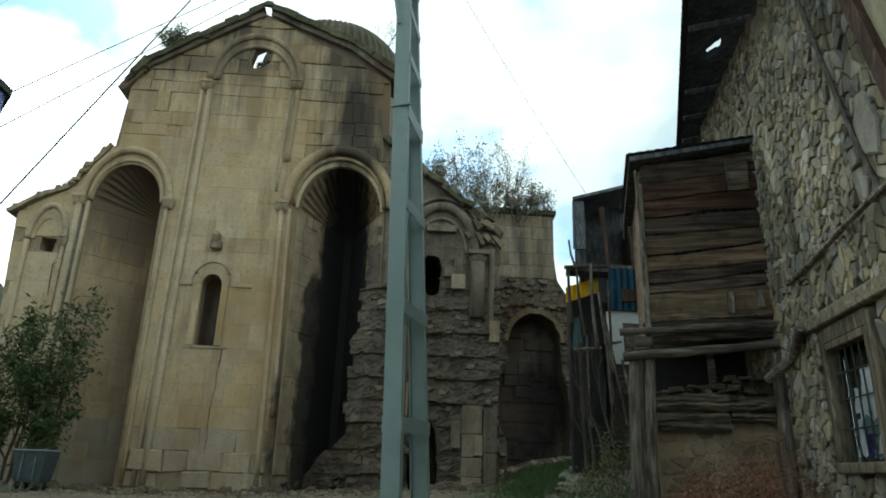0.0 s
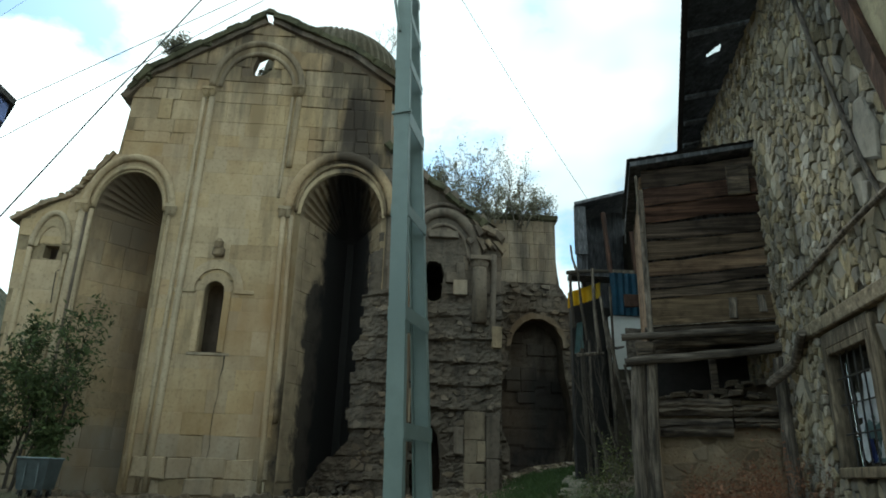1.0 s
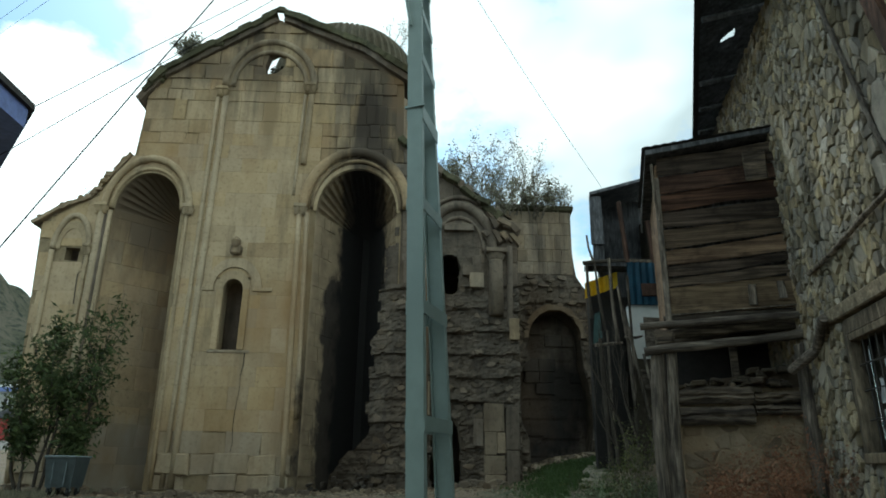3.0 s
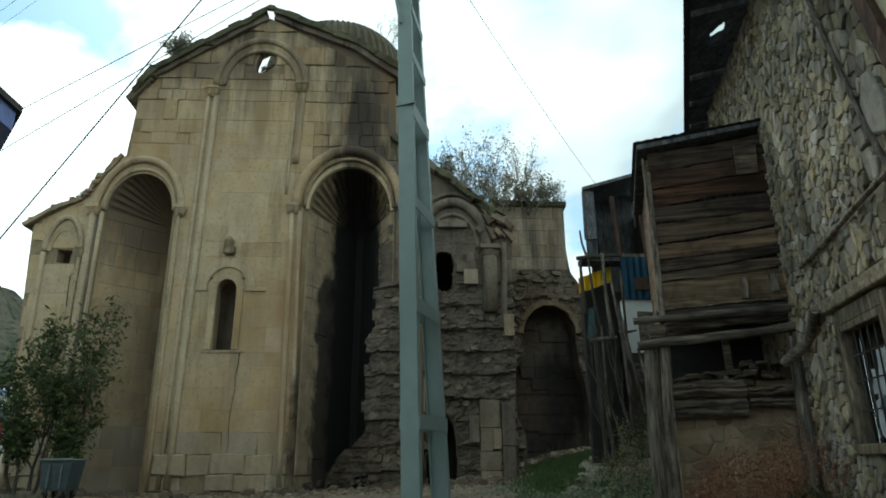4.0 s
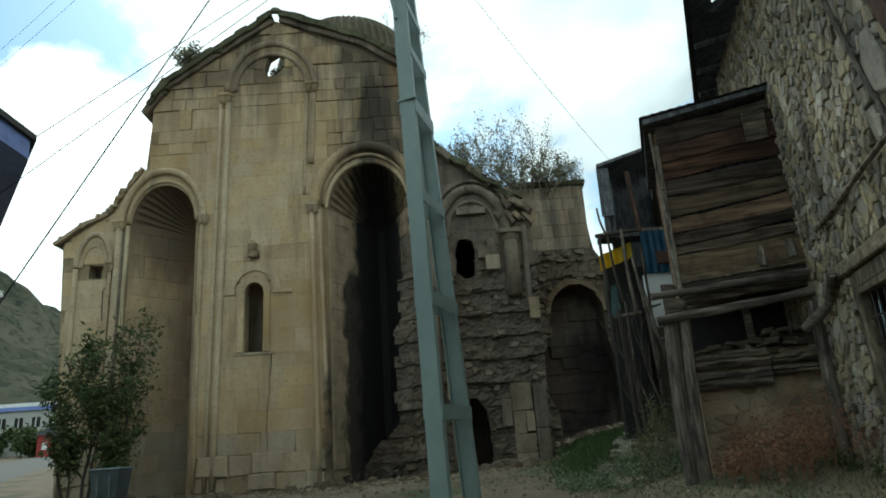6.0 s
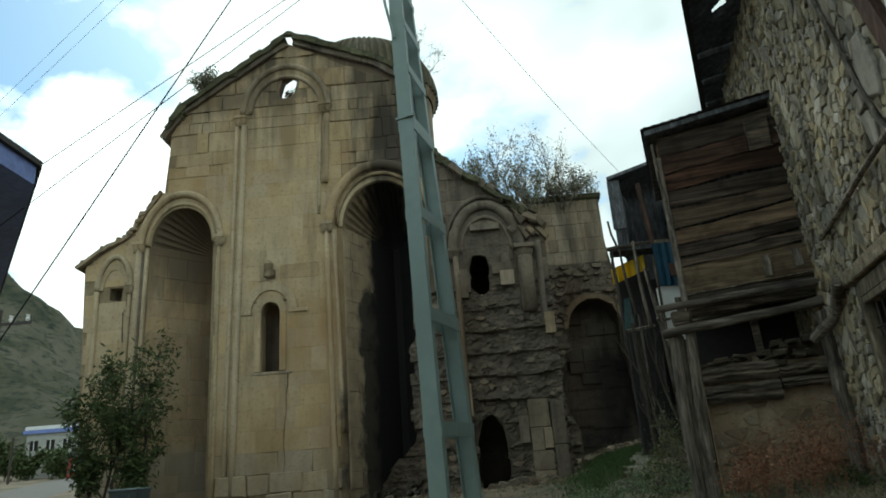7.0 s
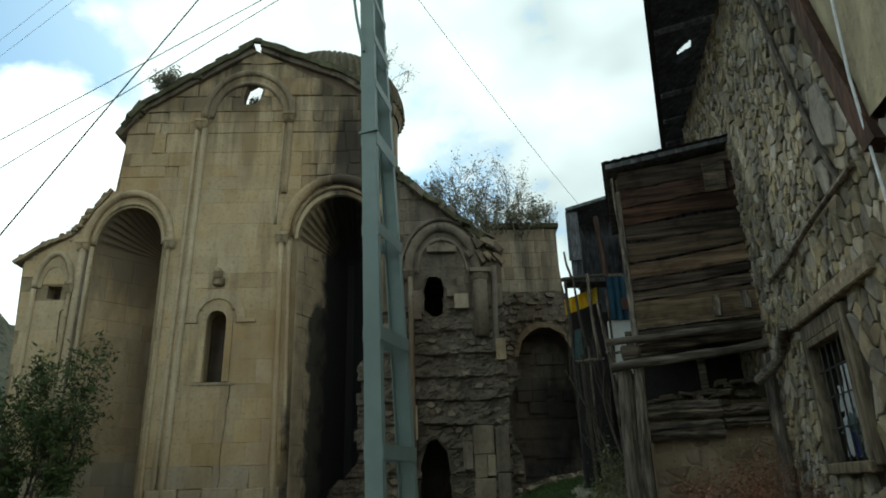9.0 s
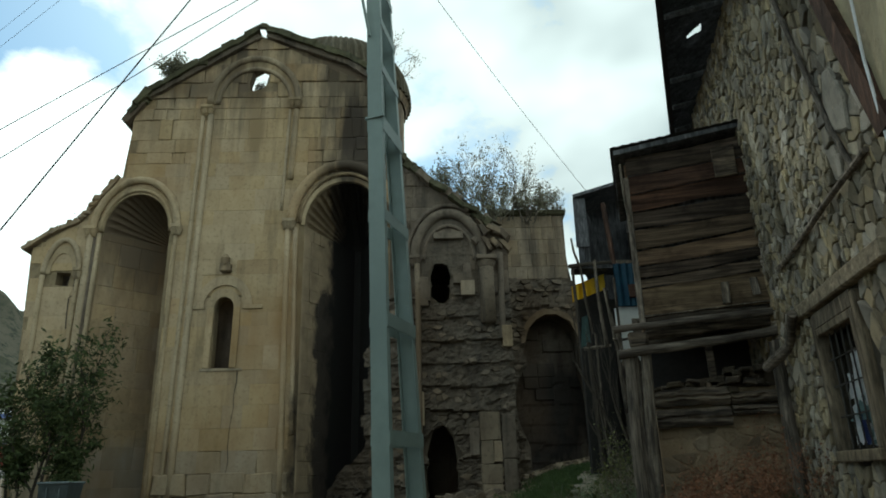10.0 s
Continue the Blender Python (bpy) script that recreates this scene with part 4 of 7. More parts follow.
add_box(bm, (-6.3, FY - 0.03, 4.76), (-5.05, FY + 0.02, 4.85), 0, (0, 0), 0.006, 0.01)
part("window_sill", bm, M_plinth, church)
# dark slab added behind the slit window as its inner shade
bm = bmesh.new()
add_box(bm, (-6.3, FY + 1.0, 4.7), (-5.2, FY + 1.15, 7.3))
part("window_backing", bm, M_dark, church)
bm = bmesh.new()
add_box(bm, (-5.92, FY - 0.24, 7.82), (-5.58, FY + 0.02, 8.12), 0, (0, 0), 0.02, 0.05)
add_tube(bm, [(-5.75, FY - 0.16, 8.08), (-5.75, FY - 0.22, 8.24), (-5.75, FY - 0.16, 8.34)], [0.14, 0.15, 0.07], 8, 0.1)
part("carved_boss", bm, M_top, church, "weathered projecting stone boss")
# crack drawn as a black strip on the face, its inner shade painted
bm = bmesh.new()
crack = [(-5.2, 4.78), (-5.19, 4.45), (-5.24, 4.1), (-5.22, 3.7), (-5.28, 3.2), (-5.3, 2.6), (-5.26, 2.2), (-5.33, 1.7)]
for (xa, za), (xb, zb) in zip(crack, crack[1:]):
    add_prism(bm, [(xa, za), (xa + (0.03 if za > 4.3 else 0.011), za), (xb + (0.02 if zb > 4.3 else 0.009), zb), (xb, zb)], FY - 0.013, FY + 0.03)
part("crack", bm, M_black, church, "black strip for the shade in the crack below the window")
# second crack, likewise a black strip for the shade within
bm = bmesh.new()
crack = [(-10.43, 7.92), (-10.42, 7.4), (-10.40, 7.2), (-10.52, 7.12), (-10.5, 6.6), (-10.47, 6.15)]
for (xa, za), (xb, zb) in zip(crack, crack[1:]):
    add_prism(bm, [(xa, za), (xa + 0.025, za), (xb + 0.025, zb), (xb, zb)], FY - 0.013, FY + 0.03)
part("crack", bm, M_black, church, "stepped black strip for the shade in the low bay crack")
# left blind arch
roll(-10.87, 7.9, 0.54, 2.05, 0.09, FY - 0.02)
band(-10.87, 7.9, 0.34, 0.46, 1.95, 2.0, 0.03)
shaft(-11.3, 0.95, -11.42, 7.85, 0.08)
shaft(-10.3, 0.95, -10.33, 7.85, 0.07)
capital(-10.32, 7.9, 0.1)
# south bay: blind arch with broken facing, column, patches of facing
roll(1.2, 8.12, 1.08, 1.42, 0.155, FY - 0.09, M_south, wobble=0.12)
band(1.2, 8.12, 0.84, 0.98, 1.42, 1.42, 0.05, M_south)
roll(1.2, 8.12, 0.8, 1.42, 0.06, FY - 0.03, M_dark, wobble=0.2)
roll(1.2, 8.2, 1.3, 1.36, 0.07, FY - 0.03, M_dark, a0=165.0, a1=60.0)
capital(0.12, 8.1, 0.16, M_south)
capital(-0.22, 9.3, 0.14, M_south)
shaft(-0.1, 3.0, -0.12, 9.1, 0.10, FY - 0.05, M_south)
shaft(0.25, 1.1, 0.2, 7.95, 0.085, FY - 0.16, M_rubble, "pale slender shaft left standing")
bm = bmesh.new()
add_tube(bm, [(2.36, FY - 0.14, 6.05), (2.36, FY - 0.14, 7.75), (2.36, FY - 0.14, 7.8)], [0.235, 0.22, 0.22], 14, 0.015)
part("column", bm, M_south, church, "broken engaged stone column", True)
bm = bmesh.new()
add_tube(bm, [(2.36, FY - 0.14, 7.78), (2.36, FY - 0.14, 7.84), (2.36, FY - 0.14, 8.02)], [0.2, 0.25, 0.31], 14)
add_box(bm, (2.03, FY - 0.47, 8.0), (2.69, FY + 0.1, 8.14), 0, (0, 0), 0.01, 0.02)
part("capital", bm, M_south, church, "plain weathered cushion capital")
shaft(2.78, 5.6, 2.82, 8.3, 0.10, FY - 0.05, M_dark)
for x0, x1, z0, z1, m in ((1.54, 1.98, 6.92, 7.4, M_pale), (0.28, 0.52, 6.6, 7.5, M_south), (0.1, 0.36, 3.05, 4.0, M_plinth), (0.08, 0.3, 4.0, 4.5, M_south),
                          (1.95, 2.55, 2.6, 3.4, M_wing), (1.97, 2.32, 1.95, 2.59, M_wing), (2.33, 2.57, 2.0, 2.58, M_wing), (1.95, 2.55, 1.42, 1.94, M_wing), (1.97, 2.56, 0.9, 1.41, M_wing), (2.6, 2.98, 2.1, 3.3, M_south),
                          (2.6, 2.98, 0.95, 2.08, M_south), (1.65, 1.93, 2.2, 2.95, M_south), (2.75, 3.05, 5.3, 5.95, M_top), (1.3, 1.95, 7.3, 7.62, M_south), (0.72, 1.66, 8.78, 9.0, M_south), (0.38, 0.6, 6.75, 7.35, M_rubble), (1.62, 1.9, 7.45, 7.95, M_south)):
    bm = bmesh.new()
    add_box(bm, (x0, FY - 0.2, z0), (x1, FY + 0.1, z1), 0, (0, 0), 0.008, 0.014)
    part("block", bm, m, front)

# gable cornice and mossy tops
def rake(name, a, b, thick, out, pieces, material, seed, lift=0.0):
    r = random.Random(seed)
    for i in range(pieces):
        k0, k1 = i / pieces, (i + 1) / pieces + 0.012
        ax, az = a[0] + (b[0] - a[0]) * k0, a[1] + (b[1] - a[1]) * k0 + lift
        bx, bz = a[0] + (b[0] - a[0]) * k1, a[1] + (b[1] - a[1]) * k1 + lift
        d = Vector((bx - ax, bz - az)).normalized()
        nx, nz = (-d.y, d.x) if -d.y * 0 + d.x > 0 else (d.y, -d.x)
        t = thick * r.uniform(0.8, 1.2)
        bm = bmesh.new()
        add_prism(bm, [(ax, az), (bx, bz), (bx + nx * t, bz + nz * t), (ax + nx * t, az + nz * t)], FY - out * r.uniform(0.8, 1.1), FY + 1.1, 0.01)
        for v in bm.verts:
            v.co += Vector((r.uniform(-1, 1) * 0.02, r.uniform(-1, 1) * 0.02, r.uniform(-1, 1) * 0.03))
        part(name, bm, material, church)


rake("cornice_stone", (-9.45, 13.1), (-8.9, 14.0), 0.2, 0.16, 2, M_south, 2)
rake("cornice_stone", (-8.95, 14.0), (-5.27, 16.46), 0.22, 0.16, 9, M_south, 12)
rake("cornice_stone", (-5.03, 16.5), (-2.1, 15.3), 0.22, 0.16, 6, M_south, 3)
rake("cornice_stone", (-2.1, 15.3), (-0.6, 14.2), 0.22, 0.16, 4, M_south, 13)
rake("roof_slab", (-9.35, 13.45), (-8.75, 14.3), 0.2, 0.26, 3, M_moss, 4)
rake("roof_slab", (-8.8, 14.28), (-5.27, 16.66), 0.2, 0.28, 9, M_moss, 14)
rake("roof_slab", (-5.02, 16.69), (-2.1, 15.5), 0.2, 0.28, 7, M_moss, 5)
rake("roof_slab", (-2.1, 15.5), (-0.5, 14.4), 0.2, 0.28, 5, M_moss, 15)
bm = bmesh.new()
add_prism(bm, [(-5.42, 16.84), (-4.82, 16.8), (-5.02, 17.0), (-5.2, 17.03)], FY - 0.24, FY - 0.1, 0.02)
part("ridge_stone", bm, M_moss, church)
r = random.Random(67)
for i in range(16):
    # clods and broken slabs left along the weather side
    f = r.random() ** 1.5
    px, pz = -9.25 + 3.2 * f, 13.75 + 2.35 * f ** 0.8 + r.uniform(-0.05, 0.12)
    w, h = r.uniform(0.1, 0.28), r.uniform(0.06, 0.14)
    bm = bmesh.new()
    add_prism(bm, [(px - w, pz - h), (px + w * r.uniform(0.7, 1), pz - h * 0.6), (px + w * r.uniform(0.6, 1), pz + h * r.uniform(0.7, 1.3)), (px - w * r.uniform(0.5, 1), pz + h)], FY - r.uniform(0.0, 0.25), FY + 0.6, 0.03)
    part("roof_slab", bm, M_moss if r.random() < 0.7 else M_south, church)
r = random.Random(66)
for i in range(30):
    f = (i // 2) / 14.5 + r.uniform(-0.02, 0.02)
    px, pz = -0.6 + 3.7 * f, 11.85 - 3.05 * f + r.uniform(-0.06, 0.12)
    w, h, a = r.uniform(0.14, 0.3), r.uniform(0.07, 0.16), -0.69 + r.uniform(-0.25, 0.25)
    pts = [(-w, -h), (w, -h * r.uniform(0.7, 1.1)), (w * r.uniform(0.8, 1.1), h), (-w * r.uniform(0.7, 1), h * r.uniform(0.8, 1.2))]
    bm = bmesh.new()
    y0 = FY - 0.28 + r.uniform(-0.05, 0.2) + 0.3 * (i % 2)
    add_prism(bm, [(px + u * math.cos(a) - v * math.sin(a), pz + u * math.sin(a) + v * math.cos(a) + 0.1 * (i % 2)) for u, v in pts], y0, FY + 0.75, 0.035)
    part("roof_slab", bm, M_moss if r.random() < 0.5 else M_south, church)
rake("roof_slab", (-12.12, 8.66), (-11.1, 9.36), 0.12, 0.16, 4, M_top, 7)
rake("roof_slab", (-11.1, 9.36), (-10.5, 9.6), 0.11, 0.1, 2, M_top, 8)
rake("roof_slab", (-10.5, 9.68), (-9.48, 11.16), 0.12, 0.06, 5, M_top, 9)
r = random.Random(68)
for i in range(26):
    # ragged wall top of the low bay
    f = r.random()
    px, pz = lerp(f, [(0, -12.1), (0.35, -11.1), (0.55, -10.5), (1, -9.55)]), lerp(f, [(0, 8.76), (0.35, 9.44), (0.55, 9.72), (1, 11.2)]) + r.uniform(-0.04, 0.1)
    w, h = r.uniform(0.07, 0.2), r.uniform(0.04, 0.11)
    bm = bmesh.new()
    add_prism(bm, [(px - w, pz - h), (px + w * r.uniform(0.7, 1), pz - h * 0.6), (px + w * r.uniform(0.5, 1), pz + h * r.uniform(0.7, 1.3)), (px - w * r.uniform(0.5, 1), pz + h)], FY - r.uniform(-0.1, 0.12), FY + 0.5, 0.03)
    part("roof_slab", bm, M_top, church)
r = random.Random(69)
for i in range(22):
    # slabs slid down over the broken arch
    px, pz = 1.75 + 1.3 * r.random(), 8.55 + 0.95 * r.random()
    pz = min(pz, 10.6 - 0.75 * (px - 0.6))
    w, h, a = r.uniform(0.1, 0.3), r.uniform(0.04, 0.1), -0.75 + r.uniform(-0.5, 0.4)
    pts = [(-w, -h), (w, -h * r.uniform(0.6, 1.1)), (w * r.uniform(0.7, 1.1), h), (-w * r.uniform(0.6, 1), h * r.uniform(0.7, 1.2))]
    bm = bmesh.new()
    add_prism(bm, [(px + u * math.cos(a) - v * math.sin(a), pz + u * math.sin(a) + v * math.cos(a)) for u, v in pts], FY - r.uniform(0.08, 0.3), FY + 0.1, 0.025)
    part("roof_slab", bm, r.choice((M_south, M_dark, M_wing)), church)
# dirt-covered roof of the south bay
bm = bmesh.new()
vs = []
for j in range(9):
    y = FY + 0.3 + j * 0.55
    vs.append([bm.verts.new((-0.8 + i * 0.42, y, 12.35 - 0.335 * i + (0.22 * j if i > 3 else 0.08 * j) * 0.8 + 0.2 * noise.noise(Vector((i * 0.6, j * 0.6, 9))))) for i in range(10)])
for p, q in zip(vs, vs[1:]):
    for i in range(9):
        bm.faces.new((p[i], p[i + 1], q[i + 1], q[i]))
part("earth_roof", bm, M_moss, church, "roof overgrown with earth and moss", True)

# back wing with its own arch
BY = 24.5
wing_arch = arc(5.08, 6.25, 0.98, 1.12, 14)
WL = [(0.6, 4.1), (2.6, 4.05), (3.4, 3.72), (4.2, 3.6), (4.9, 3.74), (5.4, 4.02), (5.5, 4.16), (5.9, 4.0), (6.25, 4.1)]      # broken jambs: height, place
WR = [(0.6, 6.2), (2.2, 6.25), (3.2, 6.4), (4.4, 6.3), (5.2, 6.12), (6.25, 6.06)]
wing = [(3.0, 0.6)] + [(x, z) for z, x in WL[:-1]] + wing_arch + [(x, z) for z, x in WR[-2::-1]] + [ (7.4, 0.6), (7.2, 5.2), (6.75, 6.9), (6.4, 8.1), (6.02, 8.7), (5.95, 9.2), (5.75, 11.3), (3.0, 11.7)]
bm = bmesh.new()
add_slab(bm, wing, [], BY, BY + 1.0)
back_wall = part("wing_wall", bm, M_rubble_in, church, "broken rubble wall of a side wing")
bm = bmesh.new()
add_band(bm, 5.08, 6.25, 0.98, 1.15, 1.12, 1.14, BY - 0.14, BY + 0.1, 16)
for v in bm.verts:
    v.co += Vector((rng.uniform(-1, 1), rng.uniform(-1, 1), rng.uniform(-1, 1))) * 0.03
part("arch_band", bm, M_rubble, church)
def wing_open(u, v, m=0.0):
    return in_arch(u, v, 5.08, 6.25, 0.98 + m, 1.12) if v > 6.25 else lerp(v, WL) - m < u < lerp(v, WR) + m


# back of the recess in near-black, with darker spots low down
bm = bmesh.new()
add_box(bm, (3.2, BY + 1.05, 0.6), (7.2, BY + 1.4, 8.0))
recess = part("recess_wall", bm, M_charred, church, "near-black back of the arched recess")
rough_sheet("rubble_core", 3.3, 6.9, 1.0, 7.7, BY + 1.02, M_recess, recess, "dark mottled inner facing", lambda u, v: False, 6.0, 0.09, 0.35)
r = random.Random(121)
z = 4.3
while z < 7.4:
    h, x = r.uniform(0.42, 0.55), 3.5 - r.uniform(0, 0.3)
    while x < 6.6:
        w = r.uniform(0.4, 0.75)
        if r.random() < 0.38:
            bm = bmesh.new()
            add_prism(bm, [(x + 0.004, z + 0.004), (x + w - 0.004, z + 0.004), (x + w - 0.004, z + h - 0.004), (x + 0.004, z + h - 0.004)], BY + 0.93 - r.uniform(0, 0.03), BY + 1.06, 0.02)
            part("block", bm, M_recess, recess)
        x += w
    z += h
wing_gone = lambda u, v: wing_open(u, v, 0.04) or u > 7.35 - 0.5 * max(0, v - 5.2) * 0.8
rough_sheet("rubble_core", 3.0, 7.3, 0.9, 8.8, BY - 0.02, M_rubble_in, back_wall, "eroded rubble core of the wing", wing_gone, 9.0, 0.09)
polys = cells(3.0, 6.7, 1.2, 8.7, 0.32, 0.17, 31, skip=lambda u, v: random.Random(int(u * 997 + v * 7919)).random() < 0.4 or wing_open(u, v, 0.14) or u > 7.4 - 0.1 * v - 0.75 * max(0, v - 6) / 2.7)
lay_stones(polys, lambda u, o, v: (u, BY - 0.08 - o, v), "rubble_stone", M_rubble, M_rubble, back_wall, 0.05, 0.12, 0.06, 33, limit=200, sizes=(0.3, 1.6))
r = random.Random(12)
z = 8.75
while z < 11.3:
    h = r.uniform(0.42, 0.6)
    x = 3.0
    while x < 5.85:
        w = min(r.uniform(0.35, 0.6), 5.9 - x)
        if w > 0.12:
            bm = bmesh.new()
            add_prism(bm, [(x, z), (x + w - 0.003, z), (x + w - 0.003, min(z + h, 11.35) - 0.003), (x, min(z + h, 11.35) - 0.003)], BY - 0.05 - r.uniform(0, 0.012), BY + 0.02, 0.016)
            part("block", bm, M_wing, back_wall)
        x += w
    z += h
bm = bmesh.new()
add_box(bm, (2.9, BY - 0.15, 11.35), (6.0, BY + 1.2, 11.6), 0, (0, 0), 0.05, 0.05)
part("cornice_stone", bm, M_moss, church)

# drum and ribbed dome
DX, DY = -4.65, 35.0
bm = bmesh.new()
N = 32
for z0, z1, r0, r1 in ((9.0, 22.4, 3.9, 3.9), (22.4, 22.8, 4.0, 4.2)):
    lo = [bm.verts.new((DX + r0 * math.cos(2 * math.pi * i / N), DY + r0 * math.sin(2 * math.pi * i / N), z0)) for i in range(N)]
    hi = [bm.verts.new((DX + r1 * math.cos(2 * math.pi * i / N), DY + r1 * math.sin(2 * math.pi * i / N), z1)) for i in range(N)]
    for i in range(N):
        bm.faces.new((lo[i - 1], lo[i], hi[i], hi[i - 1]))
part("drum", bm, M_top, church, "round stone drum under the dome")
bm = bmesh.new()
ribs, prev = 60, None
for j in range(13):
    f = j / 12
    rad, zz = 4.25 * math.cos(f * math.pi / 2) ** 0.8, 22.8 + 3.7 * math.sin(f * math.pi / 2)
    ring = [bm.verts.new((DX + rad * (1 + 0.022 * (1 if k % 4 in (1, 2) else -1)) * math.cos(2 * math.pi * k / (ribs * 4)), DY + rad * (1 + 0.022 * (1 if k % 4 in (1, 2) else -1)) * math.sin(2 * math.pi * k / (ribs * 4)), zz)) for k in range(ribs * 4)]
    if prev:
        for k in range(ribs * 4):
            bm.faces.new((prev[k - 1], prev[k], ring[k], ring[k - 1]))
    prev = ring
part("dome_roof", bm, M_tileroof, church, "ribbed domed stone roof with moss")
# loose stones at the foot of the front
r = random.Random(17)
for i in range(110):
    x = r.uniform(-8.6, 2.8)
    y = FY - 0.15 - abs(r.gauss(0, 0.9))
    s = 0.03 + 0.16 * r.random() ** 2.5
    u = [(x + s * math.cos(a) * r.uniform(0.7, 1.2), s * math.sin(a) * r.uniform(0.5, 0.9)) for a in [k * 1.05 for k in range(6)]]
    bm = bmesh.new()
    g = ground_height(x, y)
    add_prism(bm, [(a, g + b + s * 0.45) for a, b in u], y - s * 0.6, y + s * 0.5, s * 0.18)
    ob = part("fallen_stone", bm, M_rubble)
    tagged(ob, "loose fallen stone at the foot of the church", "stone", "fallen stones")

# broken stone and gravel strewn over the ground
def strewn(name, count, where, size, material, label, seed):
    r = random.Random(seed)
    vs, fs = [], []
    for _ in range(count):
        x, y = where(r)
        s = size * (0.25 + r.random() ** 3)
        g, o = ground_height(x, y), len(vs)
        turn = r.uniform(0, 3)
        for k in range(4):
            q = turn + k * 1.57 + r.uniform(-0.3, 0.3)
            vs.append((x + s * math.cos(q), y + s * math.sin(q), g - 0.3 * s))
        for k in range(4):
            q = turn + k * 1.57 + r.uniform(-0.3, 0.3)
            vs.append((x + 0.7 * s * math.cos(q), y + 0.7 * s * math.sin(q), g + s * r.uniform(0.35, 0.75)))
        fs.append((o + 4, o + 5, o + 6, o + 7))
        fs += [(o + k, o + (k + 1) % 4, o + 4 + (k + 1) % 4, o + 4 + k) for k in range(4)]
    tagged(new(name, mesh_of(name, vs, fs, material)), label, "gravel", "", "stuff")


strewn("gravel", 5000, lambda r: (r.uniform(-12.0, 3.6), 19.9 - abs(r.gauss(0, 1.6))), 0.07, M_gravel, "broken stone and gravel strewn over bare earth", 91)
strewn("gravel", 160, lambda r: (r.uniform(-10.9, -8.7), 19.1 - abs(r.gauss(0, 0.35))), 0.34, M_gravel, "heap of broken stones under the young tree", 94)
strewn("gravel", 2600, lambda r: (r.uniform(-6.0, 2.4), r.uniform(11.5, 19.0)), 0.045, M_gravel, "small stones scattered on trodden earth", 95)
strewn("gravel", 450, lambda r: (r.uniform(2.0, 5.4), r.uniform(6.0, 18.0)), 0.06, M_gravel, "loose stones on the grassy bank", 92)
strewn("gravel", 1300, lambda r: (r.uniform(3.4, 6.5), 25.3 - abs(r.gauss(0, 0.9))), 0.2, M_gravel, "heap of rubble at the foot of the wing", 93)

# rough path up to the annex
path = thing("stone_path", "rough path of flat grey stones in grass", "path", "", "structure")
r = random.Random(88)
for i in range(34):
    f = i / 33
    px, py = 3.05 + 1.85 * f ** 0.9 + r.uniform(-0.22, 0.22), 12.2 + 5.4 * f + r.uniform(-0.15, 0.15)
    g, s = ground_height(px, py), r.uniform(0.2, 0.38)
    bm = bmesh.new()
    ring = [(px + s * math.cos(k) * r.uniform(0.75, 1.2), py + s * 0.9 * math.sin(k) * r.uniform(0.75, 1.2)) for k in (0, 1.0, 2.1, 3.1, 4.2, 5.2)]
    lo, hi = [bm.verts.new((x, y, g - 0.06)) for x, y in ring], [bm.verts.new((px + (x - px) * 0.92, py + (y - py) * 0.92, g + 0.05)) for x, y in ring]
    bm.faces.new(hi)
    for k in range(6):
        bm.faces.new((lo[k - 1], lo[k], hi[k], hi[k - 1]))
    part("slab", bm, M_flag, path)

# ---- the timber and stone house ----
house = thing("house", "old rubble stone house with timber balcony and tin eaves", "house")
WA, WB = Vector((4.2, 4.7)), Vector((5.05, 8.45))
WD = (WB - WA).normalized()
WN = Vector((-WD.y, WD.x))


def on_wall(s, o, z):
    """A place s metres along the stone wall, o metres out of it."""
    p = WA + WD * s + WN * o
    return (p.x, p.y, z)


def wall_box(bm, s0, s1, o0, o1, z0, z1, jitter=0.0, worn=0.0):
    made = [bm.verts.new(on_wall(s + rng.uniform(-jitter, jitter), o + rng.uniform(-jitter, jitter), z + rng.uniform(-jitter, jitter))) for s in (s0, s1) for o in (o0, o1) for z in (z0, z1)]
    fs = [bm.faces.new([made[i] for i in f]) for f in ((0, 1, 3, 2), (4, 6, 7, 5), (0, 4, 5, 1), (2, 3, 7, 6), (0, 2, 6, 4), (1, 5, 7, 3))]
    if worn:
        bmesh.ops.bevel(bm, geom=list({e for f in fs for e in f.edges}), offset=worn, segments=1, affect="EDGES")


WIN = (1.24, 2.34, 1.72, 2.96)      # along from, to, sill, head
S0, S1, ZT = -3.2, 8.5, 8.0
bm = bmesh.new()
for s0, s1, z0, z1 in ((S0, WIN[0], -0.2, ZT), (WIN[1], S1, -0.2, ZT), (WIN[0], WIN[1], -0.2, WIN[2]), (WIN[0], WIN[1], WIN[3], ZT)):
    wall_box(bm, s0, s1, -0.5, -0.02, z0, z1)
stone_wall = part("stone_wall", bm, M_mud, house, "rubble wall in mud mortar")


def no_stone(u, v):
    return (WIN[0] - 0.2 < u < WIN[1] + 0.2 and WIN[2] - 0.12 < v < WIN[3] + 0.42) or (u < 0.02 + 0.28 * (v - 4.3) / 1.1 and v > 4.15)


polys = [p for p in cells(1.05, 6.6, 0.9, 8.0, 0.075, 0.10, 41, 0.5, skip=no_stone, drop=0.42)]
polys += [p for p in cells(-1.2, 1.05, 0.9, 8.0, 0.12, 0.145, 42, 0.5, skip=no_stone, drop=0.35)]
lay_stones(polys, on_wall, "stone", M_field, M_field_far, stone_wall, 0.014, 0.05, 0.018, 43, limit=300,
           near=lambda p: abs(p[0][0] - 1.8) + 0.6 * abs(p[0][1] - 3.6), sizes=(0.2, 2.2), soften=(0.02, 0.12), lean=0.16)
bm = bmesh.new()
